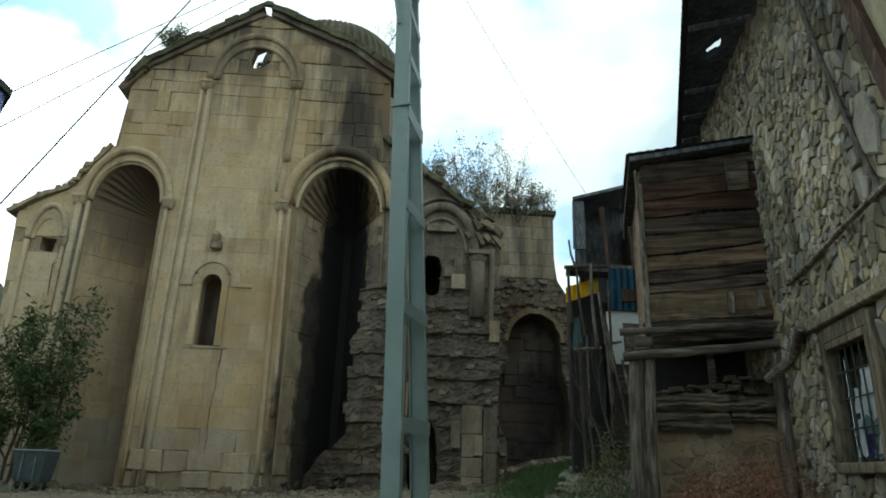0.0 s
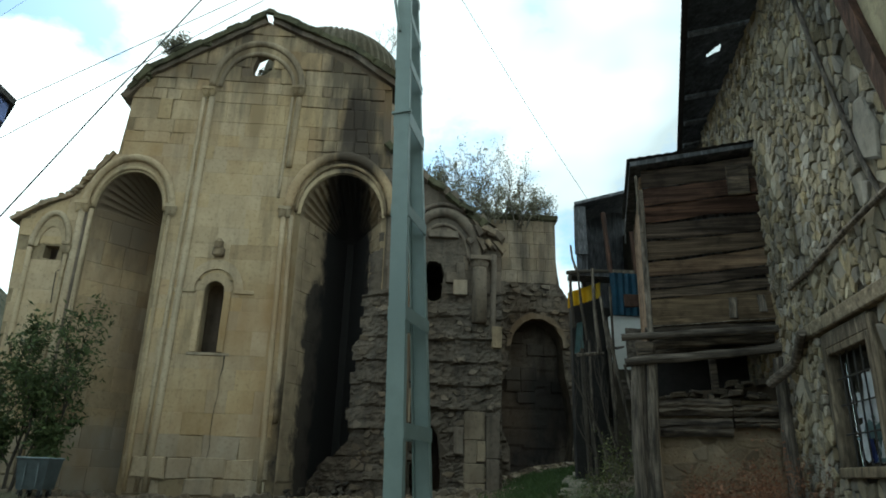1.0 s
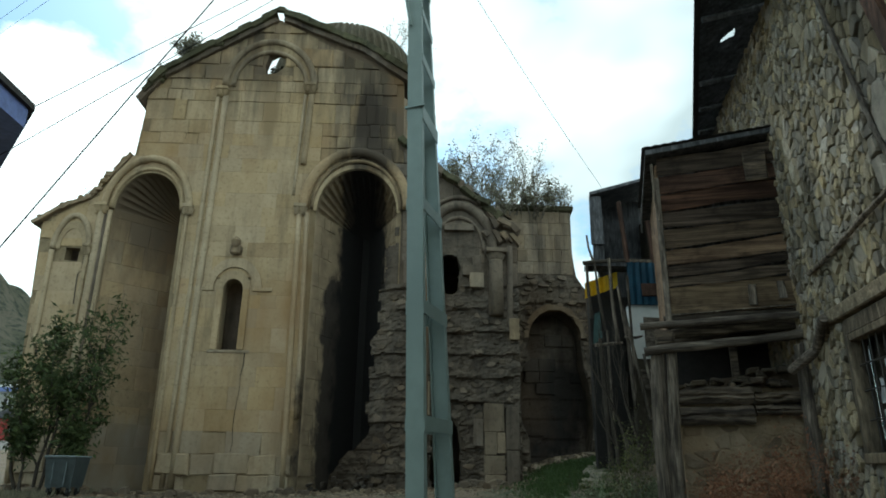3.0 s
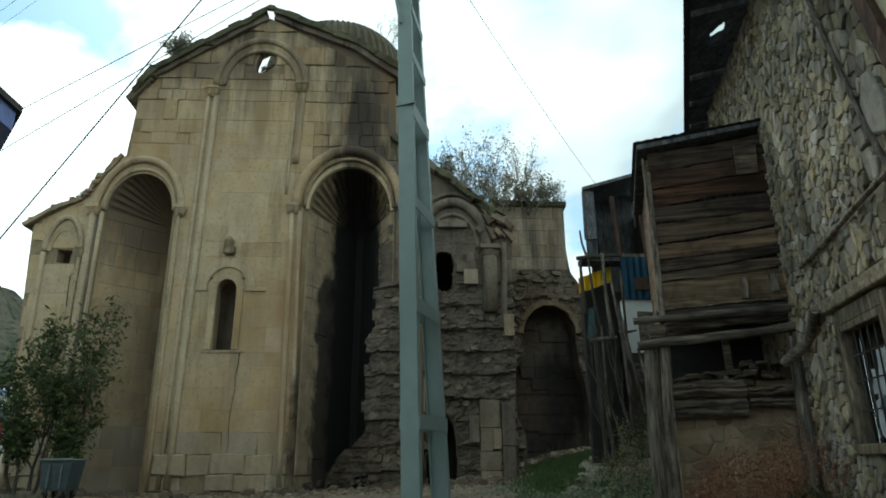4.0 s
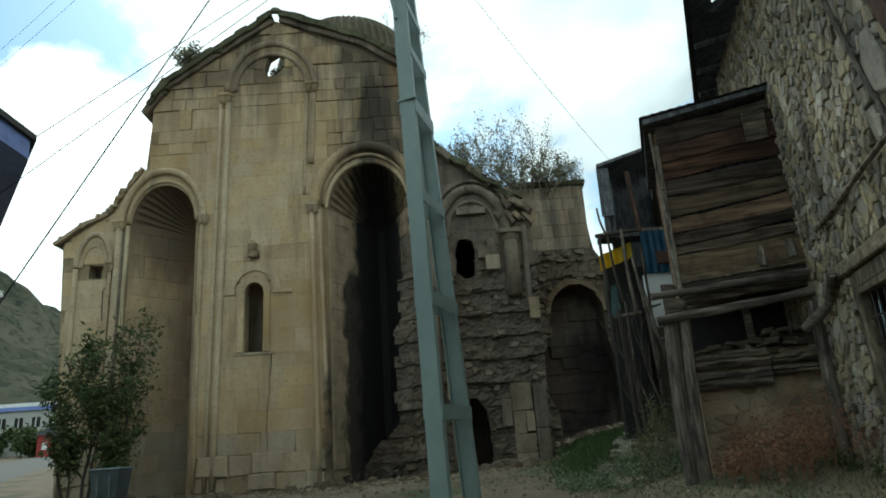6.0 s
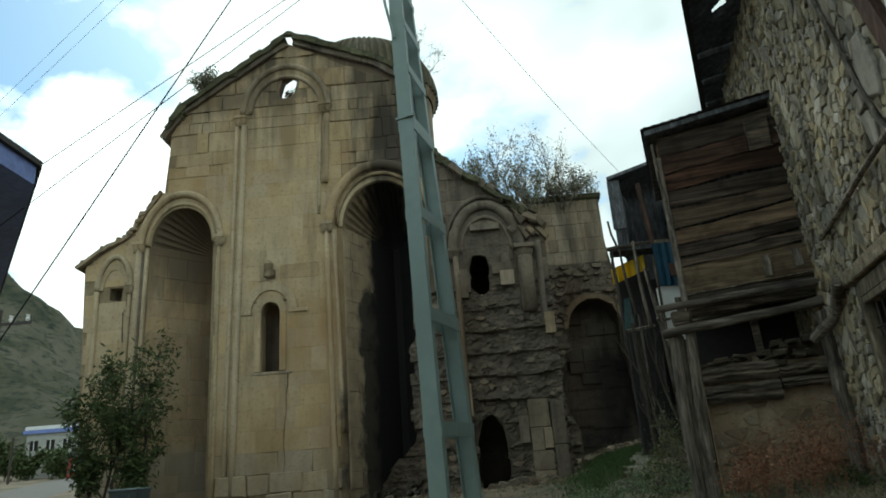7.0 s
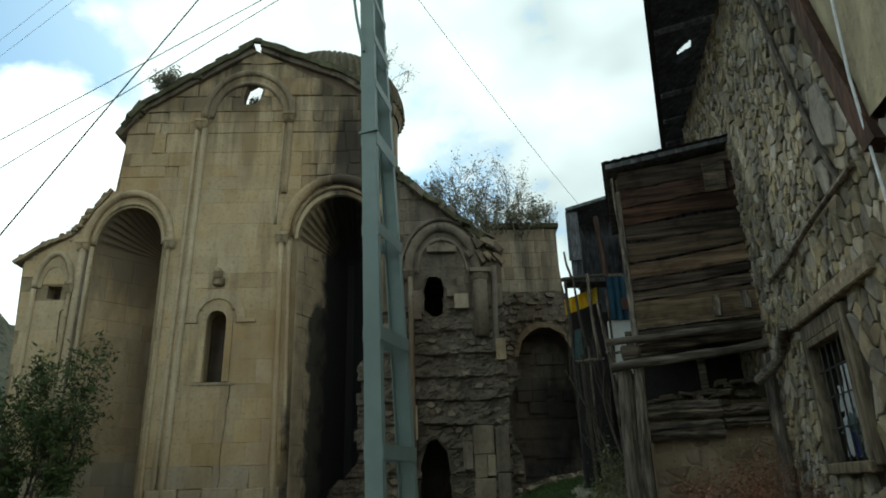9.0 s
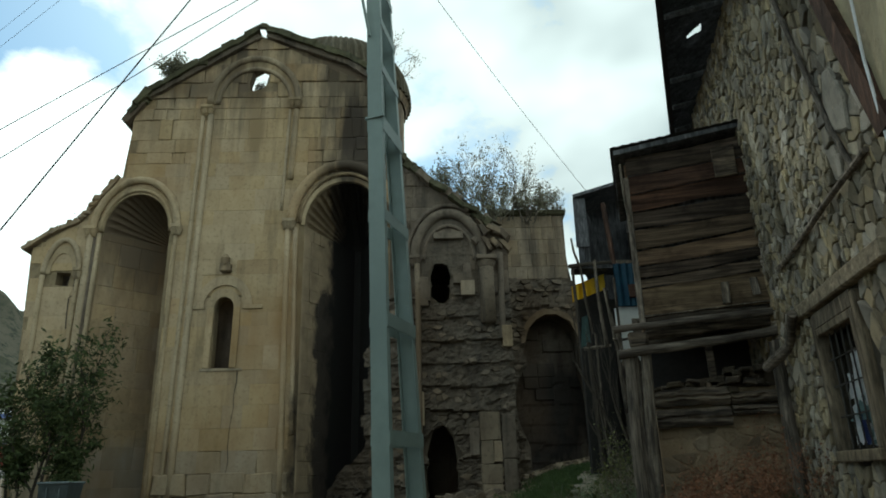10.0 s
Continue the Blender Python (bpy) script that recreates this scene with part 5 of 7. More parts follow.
add_prism(bm, [(0, 0), (0.34, 0.16), (0.42, 0.62), (0.3, 0.95), (0.1, 0.9), (-0.06, 0.4)], -0.05, 0.02, 0.02)
for v in bm.verts:
    x, y, zz = on_wall(0.42 + v.co.x * 0.9, -v.co.y, 4.35 + v.co.z * 0.8)
    v.co = (x, y, zz)
part("stone", bm, M_field, stone_wall)
# clay plaster over the upper part near the corner
bm = bmesh.new()
n = 12
pv = [bm.verts.new(on_wall(s, 0.05 + 0.02 * math.sin(i * 2.1), z)) for i, (s, z) in enumerate([(-3.2, 4.2), (-0.25, 4.2), (-0.1, 4.5), (0.05, 5.0), (0.2, 5.6), (0.45, 6.6), (0.6, 7.4), (0.7, 8.0), (-3.2, 8.0)])]
bm.faces.new(pv)
bmesh.ops.triangulate(bm, faces=bm.faces)
part("plaster", bm, M_plaster, house, "cracked yellow clay plaster")
# timbers in the wall
def timber(name, pts, rad, material, parent, label="", seg=7, wob=0.12):
    bm = bmesh.new()
    add_tube(bm, pts, rad, seg, wob)
    return part(name, bm, material, parent, label)


bm = bmesh.new()
add_tube(bm, [on_wall(-0.32, 0.06, 3.95), on_wall(0.02, 0.08, 5.0), on_wall(0.5, 0.08, 6.5), on_wall(0.85, 0.08, 7.7)], [0.11, 0.1, 0.1, 0.09], 4, 0.05)
part("wall_brace", bm, M_red, house, "reddish split timber brace in the wall")
timber("wall_lath", [on_wall(0.5, 0.05, 4.0), on_wall(0.75, 0.06, 4.6), on_wall(1.1, 0.06, 5.6), on_wall(1.6, 0.06, 7.2)], 0.026, M_old_post, house)
bm = bmesh.new()
wall_box(bm, 0.3, 2.85, -0.05, 0.09, 3.16, 3.32, 0.012, 0.015)
part("lintel_beam", bm, M_lintel, house, "weathered timber lintel beam")
timber("wall_lath", [on_wall(0.2, 0.05, 4.05), on_wall(1.2, 0.07, 3.98), on_wall(2.2, 0.06, 3.9), on_wall(3.1, 0.05, 3.88)], 0.03, M_post, house)
timber("wall_cable", [on_wall(-0.35, 0.1, 5.6), on_wall(-0.3, 0.12, 4.6), on_wall(-0.33, 0.12, 3.6), on_wall(-0.3, 0.1, 2.6)], 0.012, M_cloth, house, "pale hanging cable", 5, 0.0)

# window in the stone wall
win = thing("barred_window", "timber-framed barred window with rags behind dirty glass", "window")
fw = 0.08
for nm, a in (("frame_post", (WIN[0], WIN[0] + fw, WIN[2], WIN[3])), ("frame_post", (WIN[1] - fw, WIN[1], WIN[2], WIN[3])), ("frame_head", (WIN[0] + fw, WIN[1] - fw, WIN[3] - fw, WIN[3]))):
    bm = bmesh.new()
    wall_box(bm, a[0], a[1], -0.08, 0.055, a[2], a[3], 0.006, 0.01)
    part(nm, bm, M_frame, win)
for nm, a in (("casing", (WIN[0] - 0.1, WIN[0] - 0.004, WIN[2] - 0.05, WIN[3] + 0.15)), ("casing", (WIN[1] + 0.004, WIN[1] + 0.08, WIN[2] - 0.05, WIN[3] + 0.15)), ("casing", (WIN[0], WIN[1], WIN[3] + 0.005, WIN[3] + 0.17)), ("window_sill", (WIN[0], WIN[1], WIN[2] - 0.1, WIN[2] - 0.003))):
    bm = bmesh.new()
    wall_box(bm, a[0], a[1], -0.1, 0.085 if nm == "window_sill" else 0.04, a[2], a[3], 0.008, 0.012)
    part(nm, bm, M_frame, win)
bm = bmesh.new()
wall_box(bm, WIN[0] + fw, WIN[1] - fw, -0.13, -0.125, WIN[2], WIN[3] - fw)
pane = part("pane", bm, M_glass, win, "dirty window glass")
pane.visible_shadow = False
for i in range(5):
    s = WIN[0] + fw + 0.12 + i * 0.165
    timber("bar", [on_wall(s, -0.02, WIN[2]), on_wall(s, -0.02, WIN[3] - fw)], 0.009, M_iron, win, "", 6, 0.0)
for zz in (2.05, 2.35, 2.62):
    timber("bar", [on_wall(WIN[0] + fw, -0.02, zz), on_wall(WIN[1] - fw, -0.02, zz)], 0.008, M_iron, win, "", 6, 0.0)
# black slab added behind the panes as the shade of the room
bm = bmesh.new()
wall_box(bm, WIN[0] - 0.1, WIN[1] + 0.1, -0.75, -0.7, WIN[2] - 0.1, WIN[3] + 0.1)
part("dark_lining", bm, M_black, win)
r = random.Random(3)
for i, (s, z0, z1, w, m) in enumerate(((1.93, 1.78, 2.12, 0.06, M_cloth), (1.66, 2.12, 2.62, 0.13, M_cloth), (1.78, 1.98, 2.2, 0.17, M_teal), (1.5, 1.78, 2.1, 0.09, M_cloth), (1.83, 1.78, 2.12, 0.045, M_bluerag), (1.62, 1.78, 2.0, 0.07, M_teal), (1.46, 2.2, 2.52, 0.07, M_cloth), (1.97, 2.2, 2.45, 0.05, M_cloth), (1.42, 1.76, 2.0, 0.09, M_cloth), (1.58, 2.05, 2.3, 0.11, M_teal), (1.4, 2.42, 2.75, 0.06, M_cloth), (1.72, 1.76, 1.95, 0.08, M_cloth))):
    bm = bmesh.new()
    grid = [[bm.verts.new(on_wall(s - 0.05 + 1.9 * w * (k / 4 - 0.5) * 2 * (1 - 0.12 * j) + r.uniform(-0.015, 0.015), -0.03 - 0.004 * i + 0.01 * math.sin(k * 2.0 + j), z0 + (z1 - z0) * j / 5 + r.uniform(-0.02, 0.02))) for k in range(5)] for j in range(6)]
    for p, q in zip(grid, grid[1:]):
        for k in range(4):
            bm.faces.new((p[k], p[k + 1], q[k + 1], q[k]))
    bmesh.ops.solidify(bm, geom=bm.faces, thickness=0.008)
    tagged(part("rag", bm, m), "crumpled cloth stuffed behind the window", "cloth", "rags in the window")

# roof: eaves boards, rafters, tin edge
E0, E1 = Vector((3.25, 6.0)), Vector((6.3, 13.75))
ed = E1 - E0


def roof_sheet(name, place, nf, ng, torn, thick, material, label):
    """A roof plane in small facets, with one torn opening."""
    bm = bmesh.new()
    rows = [[bm.verts.new(place(i / nf, j / ng, i)) for i in range(nf + 1)] for j in range(ng + 1)]
    for j in range(ng):
        for i in range(nf):
            if not torn((i + 0.5) / nf, (j + 0.5) / ng):
                bm.faces.new((rows[j][i], rows[j][i + 1], rows[j + 1][i + 1], rows[j + 1][i]))
    bmesh.ops.solidify(bm, geom=bm.faces, thickness=thick)
    return part(name, bm, material, house, label)


def board_place(f, g, i):
    a = Vector((E0.x + ed.x * f, E0.y + ed.y * f, 8.02))
    b = Vector((E0.x + 4 + (ed.x - 1) * f, E0.y + ed.y * f, 9.52 - 0.3 * f))
    return a + (b - a) * g


def tin_place(f, g, i):
    a = Vector((E0.x + ed.x * f - 0.09, E0.y + ed.y * f, 8.06))
    b = Vector((E0.x + ed.x * f + 2.5, E0.y + ed.y * f - 0.6, 9.1))
    return a + (b - a) * g + Vector((0, 0, 0.055 * math.sin(i * math.pi / 2)))


roof_sheet("eaves_board", board_place, 400, 90, lambda f, g: abs(g - 0.13) < 0.032 and abs(f - 0.37 + 0.3 * (g - 0.13)) < 0.004 + 0.1 * (g - 0.09), -0.03, M_darkwood, "dark boarded eaves")
roof_sheet("tin_roof", tin_place, 220, 24, lambda f, g: abs(g - 0.19) < 0.06 and abs(f - 0.395 + 0.2 * (g - 0.19)) < 0.035, -0.01, M_iron, "corrugated tin roof edge")
for i in (0, 1, 2, 4, 5, 6, 7, 8):
    f = 0.06 + i * 0.11
    p = E0 + ed * f
    timber("rafter", [(p.x + 0.02, p.y, 7.95), (p.x + 1.4, p.y - 0.35, 8.15)], 0.05, M_darkwood, house, "", 5)

# timber balcony box
BA, BB = Vector((3.43, 9.0)), Vector((5.06, 8.5))
BDIR = (BB - BA).normalized()
BIN = Vector((-BDIR.y, BDIR.x))


def on_box(s, i, z):
    p = BA + BDIR * s + BIN * i
    return (p.x, p.y, z)


def box_box(bm, s0, s1, i0, i1, z0, z1, jitter=0.0, worn=0.0, tilt=0.0):
    made = [bm.verts.new(on_box(s + rng.uniform(-jitter, jitter), i + rng.uniform(-jitter, jitter), z + tilt * s + rng.uniform(-jitter, jitter))) for s in (s0, s1) for i in (i0, i1) for z in (z0, z1)]
    fs = [bm.faces.new([made[q] for q in f]) for f in ((0, 1, 3, 2), (4, 6, 7, 5), (0, 4, 5, 1), (2, 3, 7, 6), (0, 2, 6, 4), (1, 5, 7, 3))]
    if worn:
        bmesh.ops.bevel(bm, geom=list({e for f in fs for e in f.edges}), offset=worn, segments=1, affect="EDGES")


BW = (BB - BA).length
balcony = thing("balcony", "closed balcony of rough weathered brown planks on logs", "balcony")
bm = bmesh.new()
box_box(bm, 0.12, BW + 0.3, 0.05, 2.6, 3.6, 6.0)
part("core", bm, M_darkwood, balcony)
r = random.Random(9)
# rough planks: foot and top at both ends, and their timber
for l0, r0, l1, r1, timber_kind in ((3.61, 3.64, 4.00, 4.12, M_plank_tan), (4.00, 4.12, 4.14, 4.30, M_plank_grey), (4.14, 4.30, 4.32, 4.45, M_plank_dark), (4.32, 4.45, 4.55, 4.72, M_plank),
                                    (4.55, 4.72, 4.88, 4.95, M_plank_grey), (4.88, 4.95, 5.15, 5.24, M_plank_dark), (5.15, 5.24, 5.42, 5.55, M_plank_red), (5.42, 5.55, 5.72, 5.80, M_plank_red), (5.72, 5.80, 6.03, 6.14, M_plank_dark)):
    bm = bmesh.new()
    nseg, out = 14, 0.012 + r.uniform(0, 0.022)
    sag, seed_z = r.uniform(-0.02, 0.02), r.uniform(0, 50)
    lo, hi = [], []
    for k in range(nseg + 1):
        f = k / nseg
        wav = sag * math.sin(math.pi * f)
        lo.append(bm.verts.new(on_box(0.1 + (BW + 0.02) * f, -out - 0.016, l0 + (r0 - l0) * f + 0.010 + wav + 0.022 * noise.noise(Vector((f * 4, seed_z, 0))))))
        hi.append(bm.verts.new(on_box(0.1 + (BW + 0.02) * f, -out, l1 + (r1 - l1) * f - 0.008 + wav + 0.026 * noise.noise(Vector((f * 5, seed_z, 7))))))
    for k in range(nseg):
        bm.faces.new((lo[k], lo[k + 1], hi[k + 1], hi[k]))
    bmesh.ops.solidify(bm, geom=bm.faces, thickness=-0.035)
    part("plank", bm, timber_kind, balcony)
for s, z0, z1 in ((1.13, 3.68, 3.98), (1.5, 3.76, 4.0)):
    bm = bmesh.new()
    box_box(bm, s, s + 0.1, -0.085, -0.055, z0, z1, 0.01, 0.006)
    part("batten", bm, M_post, balcony)
bm = bmesh.new()
box_box(bm, 1.3, 1.6, -0.085, -0.055, 5.52, 5.98, 0.015, 0.006)
part("patch_board", bm, M_sleeper, balcony, "grey nailed patch board")
bm = bmesh.new()
box_box(bm, 0.03, 0.11, -0.05, 0.03, 3.5, 5.7, 0.008, 0.01)
part("corner_post", bm, M_post, balcony, "pale weathered corner post")
for k in range(8):
    bm = bmesh.new()
    box_box(bm, 0.08, 0.11, 0.05 + k * 0.3, 0.33 + k * 0.3, 3.6, 5.95, 0.006)
    part("side_board", bm, M_plank, balcony)
bm = bmesh.new()
box_box(bm, -0.06, BW + 0.12, -0.16, 2.7, 6.04, 6.12, 0.01, 0.01, 0.1)
part("roof_board", bm, M_darkwood, balcony, "dark sloping roof boards")
bm = bmesh.new()
n = 30
a = [bm.verts.new(on_box(-0.1 + (BW + 0.25) * i / n, -0.2, 6.14 + 0.1 * (BW * i / n) + 0.014 * (i % 2))) for i in range(n + 1)]
b = [bm.verts.new(on_box(-0.1 + (BW + 0.25) * i / n, 2.8, 6.34 + 0.1 * (BW * i / n) + 0.014 * (i % 2))) for i in range(n + 1)]
for i in range(n):
    bm.faces.new((a[i], a[i + 1], b[i + 1], b[i]))
bmesh.ops.solidify(bm, geom=bm.faces, thickness=0.01)
part("tin_roof", bm, M_iron, balcony)
timber("roof_chain", [on_box(0.02, -0.1, 5.9), on_box(0.03, -0.1, 5.4), on_box(0.06, -0.08, 5.0)], 0.02, M_post, balcony)
# beams under the box: foot of the wall, bearer log, lower log
for s0, s1, i0, z0, z1, rad, m in ((0.0, BW + 0.1, 0.02, 3.53, 3.62, 0.06, M_sleeper), (-0.33, BW + 0.02, -0.1, 3.44, 3.53, 0.058, M_log), (0.1, BW + 0.1, 0.1, 3.38, 3.46, 0.075, M_sleeper),
                                   (-0.3, BW + 0.08, -0.12, 3.08, 3.26, 0.066, M_log), (-0.1, BW + 0.05, 0.55, 3.3, 3.4, 0.08, M_sleeper)):
    seed_z = r.uniform(0, 50)
    pts = [on_box(s0 + (s1 - s0) * k / 10, i0 + 0.03 * noise.noise(Vector((k * 0.3, seed_z, 3))), z0 + (z1 - z0) * k / 10 + 0.035 * noise.noise(Vector((k * 0.35, seed_z, 0)))) for k in range(11)]
    timber("beam", pts, [rad * (0.92 + 0.2 * noise.noise(Vector((k * 0.5, seed_z, 9)))) for k in range(11)], m, balcony, "", 10, 0.07)
bm = bmesh.new()
box_box(bm, 0.1, BW + 0.1, -0.07, 0.3, 3.585, 3.605, 0.008, 0.004, 0.045)
part("sill_board", bm, M_post, balcony)
bm = bmesh.new()
box_box(bm, -0.14, 0.12, -0.12, 0.2, 3.18, 3.38, 0.03, 0.04)
part("bearer", bm, M_sleeper, balcony)
bm = bmesh.new()
box_box(bm, 0.86, 0.95, 0.3, 0.4, 2.6, 3.3, 0.01, 0.01)
part("prop", bm, M_sleeper, balcony)


def split_trunk(line, rads, seed, grooves=5, deep=0.3, label=""):
    """A weathered trunk, fluted and checked along its length."""
    rr = random.Random(seed)
    bm = bmesh.new()
    n, m = 24, 12
    cut = [(rr.uniform(0, 6.28), rr.uniform(0.12, 0.4), rr.uniform(0.4, 1.0)) for _ in range(grooves)]
    rows = []
    for j in range(m + 1):
        f = j / m * (len(line) - 1)
        q = min(int(f), len(line) - 2)
        f -= q
        c = [line[q][e] + (line[q + 1][e] - line[q][e]) * f for e in range(3)]
        rad = rads[q] + (rads[q + 1] - rads[q]) * f
        ring = []
        for k in range(n):
            a = 2 * math.pi * k / n
            d = 1.0 + 0.1 * noise.noise(Vector((math.cos(a) * 1.5 + seed, math.sin(a) * 1.5, j * 0.25)))
            for ca, cw, cd in cut:
                e = abs((a - ca - 0.05 * j / m + math.pi) % (2 * math.pi) - math.pi)
                d -= deep * cd * max(0.0, 1 - e / cw) ** 2
            x, y, zz = on_box(c[0] + rad * d * math.cos(a), c[1] + rad * d * math.sin(a), c[2] + (0.05 * noise.noise(Vector((k * 1.3, seed, 2))) if j == m else 0))
            ring.append(bm.verts.new((x, y, zz)))
        rows.append(ring)
    for p, q in zip(rows, rows[1:]):
        for k in range(n):
            bm.faces.new((p[k - 1], p[k], q[k], q[k - 1]))
    bm.faces.new(rows[-1])
    return part("post", bm, M_old_post if seed != 8 else M_post, balcony, label)


split_trunk([(-0.15, -0.02, 0.5), (-0.16, -0.02, 2.0), (-0.12, 0.0, 3.06)], [0.12, 0.115, 0.1], 3, 6, 0.35, "split grey timber post")
split_trunk([(-0.01, -0.07, 0.5), (0.0, -0.06, 2.0), (0.06, -0.04, 3.1)], [0.085, 0.08, 0.07], 8, 4, 0.4, "pale split post beside it")
split_trunk([(1.63, -0.2, 0.6), (1.64, -0.18, 2.0), (1.66, -0.12, 3.12)], [0.1, 0.095, 0.085], 15, 4, 0.25, "dark leaning timber post")
timber("strut", [on_box(BW - 0.24, -0.3, 2.76), on_box(BW - 0.15, -0.42, 2.84), on_box(BW + 0.02, -0.62, 2.98), on_wall(2.62, 0.14, 3.22)], [0.06, 0.068, 0.064, 0.05], M_log, balcony, "bent grey timber strut", 9, 0.08)
# wall under the balcony
under = thing("low_wall", "low mud and stone wall under the timber balcony", "wall")
bm = bmesh.new()
box_box(bm, 0.1, BW + 0.35, 0.12, 0.55, 0.3, 2.6)
part("wall_core", bm, M_daub, under)
# black slab added behind the gap, its colour standing for the shade there
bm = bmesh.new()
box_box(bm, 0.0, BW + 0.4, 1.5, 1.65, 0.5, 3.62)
part("back_wall", bm, M_black, under, "black slab painted as the shade behind the gap")
polys = cells(0.1, BW + 0.3, 0.55, 2.12, 0.2, 0.13, 51, drop=0.25, skip=lambda u, v: noise.noise(Vector((u * 2.4, v * 2.4, 3.0))) > 0.12)
lay_stones(polys, lambda u, o, v: on_box(u, 0.12 - o, v), "stone", M_daub, M_daub, under, 0.022, 0.06, 0.03, 53, limit=160, sizes=(0.1, 1.5), soften=(0.06, 0.2))
def old_beam(s0, s1, z0, z1, i0, seed):
    """A squared log, checked and rotted along its face."""
    bm = bmesh.new()
    n, m = 16, 7
    rows = []
    for k in range(n + 1):
        f = k / n
        ring = []
        for j in range(m + 1):
            g = j / m
            crack = 0.035 * max(0.0, 1 - abs(g - 0.45 - 0.15 * noise.noise(Vector((f * 2, seed, 1)))) / 0.1)
            o = i0 - 0.05 * math.sin(math.pi * g) ** 0.5 + crack + 0.03 * noise.noise(Vector((f * 5, g * 5, seed)))
            ring.append(bm.verts.new(on_box(s0 + (s1 - s0) * f, o, z0 + (z1 - z0) * g + 0.025 * noise.noise(Vector((f * 4, g * 2, seed + 9))))))
        ring += [bm.verts.new(on_box(s0 + (s1 - s0) * f, i0 + 0.2, z)) for z in (z1 - 0.01, z0 + 0.01)]
        rows.append(ring)
    w = m + 3
    for p, q in zip(rows, rows[1:]):
        for j in range(w):
            bm.faces.new((p[j - 1], p[j], q[j], q[j - 1]))
    bm.faces.new(rows[0])
    bm.faces.new(rows[-1])
    part("sleeper", bm, M_sleeper, under, "dark weathered squared log")


for q, a in enumerate(((0.1, 1.03, 2.39, 2.62), (0.1, 1.02, 2.12, 2.35), (1.04, 1.62, 2.38, 2.53), (1.04, 1.6, 2.24, 2.37))):
    old_beam(*a, -0.02 + 0.02 * (q % 2), 5.0 * q + 2)
# stones and clods bedded on the sleepers, rising towards the house
r = random.Random(71)
for i in range(26):
    f = r.random()
    s0, w, h = 0.12 + 1.5 * f, r.uniform(0.03, 0.13), r.uniform(0.015, 0.045)
    z0 = 2.61 + r.random() * (0.03 + 0.17 * f) if s0 < 1.03 else 2.54 + r.random() * 0.3
    i0 = r.uniform(-0.03, 0.12)
    bm = bmesh.new()
    add_prism(bm, [(-w, -h), (w * r.uniform(0.7, 1), -h), (w * r.uniform(0.6, 1), h * r.uniform(0.6, 1)), (-w * r.uniform(0.6, 1), h)], -0.08, 0.15, 0.015)
    tilt = r.uniform(-0.25, 0.3)
    for v in bm.verts:
        v.co = on_box(s0 + v.co.x, i0 + v.co.y, z0 + v.co.z + tilt * v.co.x)
    part("stone", bm, M_mud if r.random() < 0.7 else M_sleeper, under)
bm = bmesh.new()
top = [(0.1, 2.6), (0.55, 2.72), (1.05, 2.78), (1.48, 2.88), (1.75, 2.95), (1.75, 2.3), (0.1, 2.3)]
fr, bk = [bm.verts.new(on_box(u, 0.14, v)) for u, v in top], [bm.verts.new(on_box(u, 0.5, v)) for u, v in top]
bm.faces.new(fr)
bm.faces.new(bk)
for k in range(len(top)):
    bm.faces.new((fr[k - 1], fr[k], bk[k], bk[k - 1]))
part("wall_top", bm, M_rubble_in, under, "uneven mud wall top")

# ---- the annex behind: open loft, sheets, poles ----
annex = thing("annex", "dark open timber loft patched with coloured sheets", "shed")
AY = 15.0


def slab_box(name, lo, hi, m, parent=annex, label="", jit=0.0, worn=0.0):
    bm = bmesh.new()
    add_box(bm, lo, hi, 0, (0, 0), jit, worn)
    return part(name, bm, m, parent, label)


bm = bmesh.new()
a = [bm.verts.new(p) for p in ((4.1, AY - 0.1, 7.98), (6.6, AY - 0.1, 8.75), (6.6, AY + 2.5, 8.95), (4.95, AY + 2.5, 8.35))]
b = [bm.verts.new((v.co.x, v.co.y, v.co.z + 0.08)) for v in a]
bm.faces.new(a)
bm.faces.new(b)
for i in range(4):
    bm.faces.new((a[i - 1], a[i], b[i], b[i - 1]))
part("roof", bm, M_darkwood, annex)
slab_box("wall_board", (4.12, AY, 6.75), (4.42, AY + 0.06, 8.0), M_darkwood, annex, "", 0.01)
slab_box("wall_board", (4.2, AY + 0.2, 6.2), (4.46, AY + 0.26, 8.0), M_darkwood, annex, "", 0.01)
slab_box("back_wall", (4.75, AY + 1.7, 5.8), (7.5, AY + 1.9, 8.6), M_darkwood)
# black slab added at the back as the annex's inner shade
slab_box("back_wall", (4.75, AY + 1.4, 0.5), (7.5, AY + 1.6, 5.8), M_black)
bm = bmesh.new()
add_box(bm, (4.2, AY + 0.1, 6.2), (4.3, AY + 2.4, 8.1), radians(-22), (4.2, AY + 0.1))
part("side_wall", bm, M_darkwood, annex)
slab_box("loft_floor", (4.0, AY - 0.05, 6.18), (7.0, AY + 0.4, 6.28), M_darkwood, annex, "", 0.02)
for x0, x1 in ((4.84, 4.95), (5.5, 5.58)):
    bm = bmesh.new()
    add_tube(bm, [(x0, AY - 0.02, 7.85), (x1, AY - 0.02, 6.28)], 0.06, 6, 0.06)
    part("loft_post", bm, M_red, annex, "reddish squared post")
slab_box("rail", (4.85, AY - 0.06, 6.3), (5.9, AY + 0.0, 6.37), M_post, annex, "", 0.01)
timber("hanging_chain", [(5.4, AY + 0.1, 8.1), (5.42, AY + 0.1, 7.6), (5.4, AY + 0.1, 7.1)], 0.025, M_iron, annex)
bm = bmesh.new()
n = 28
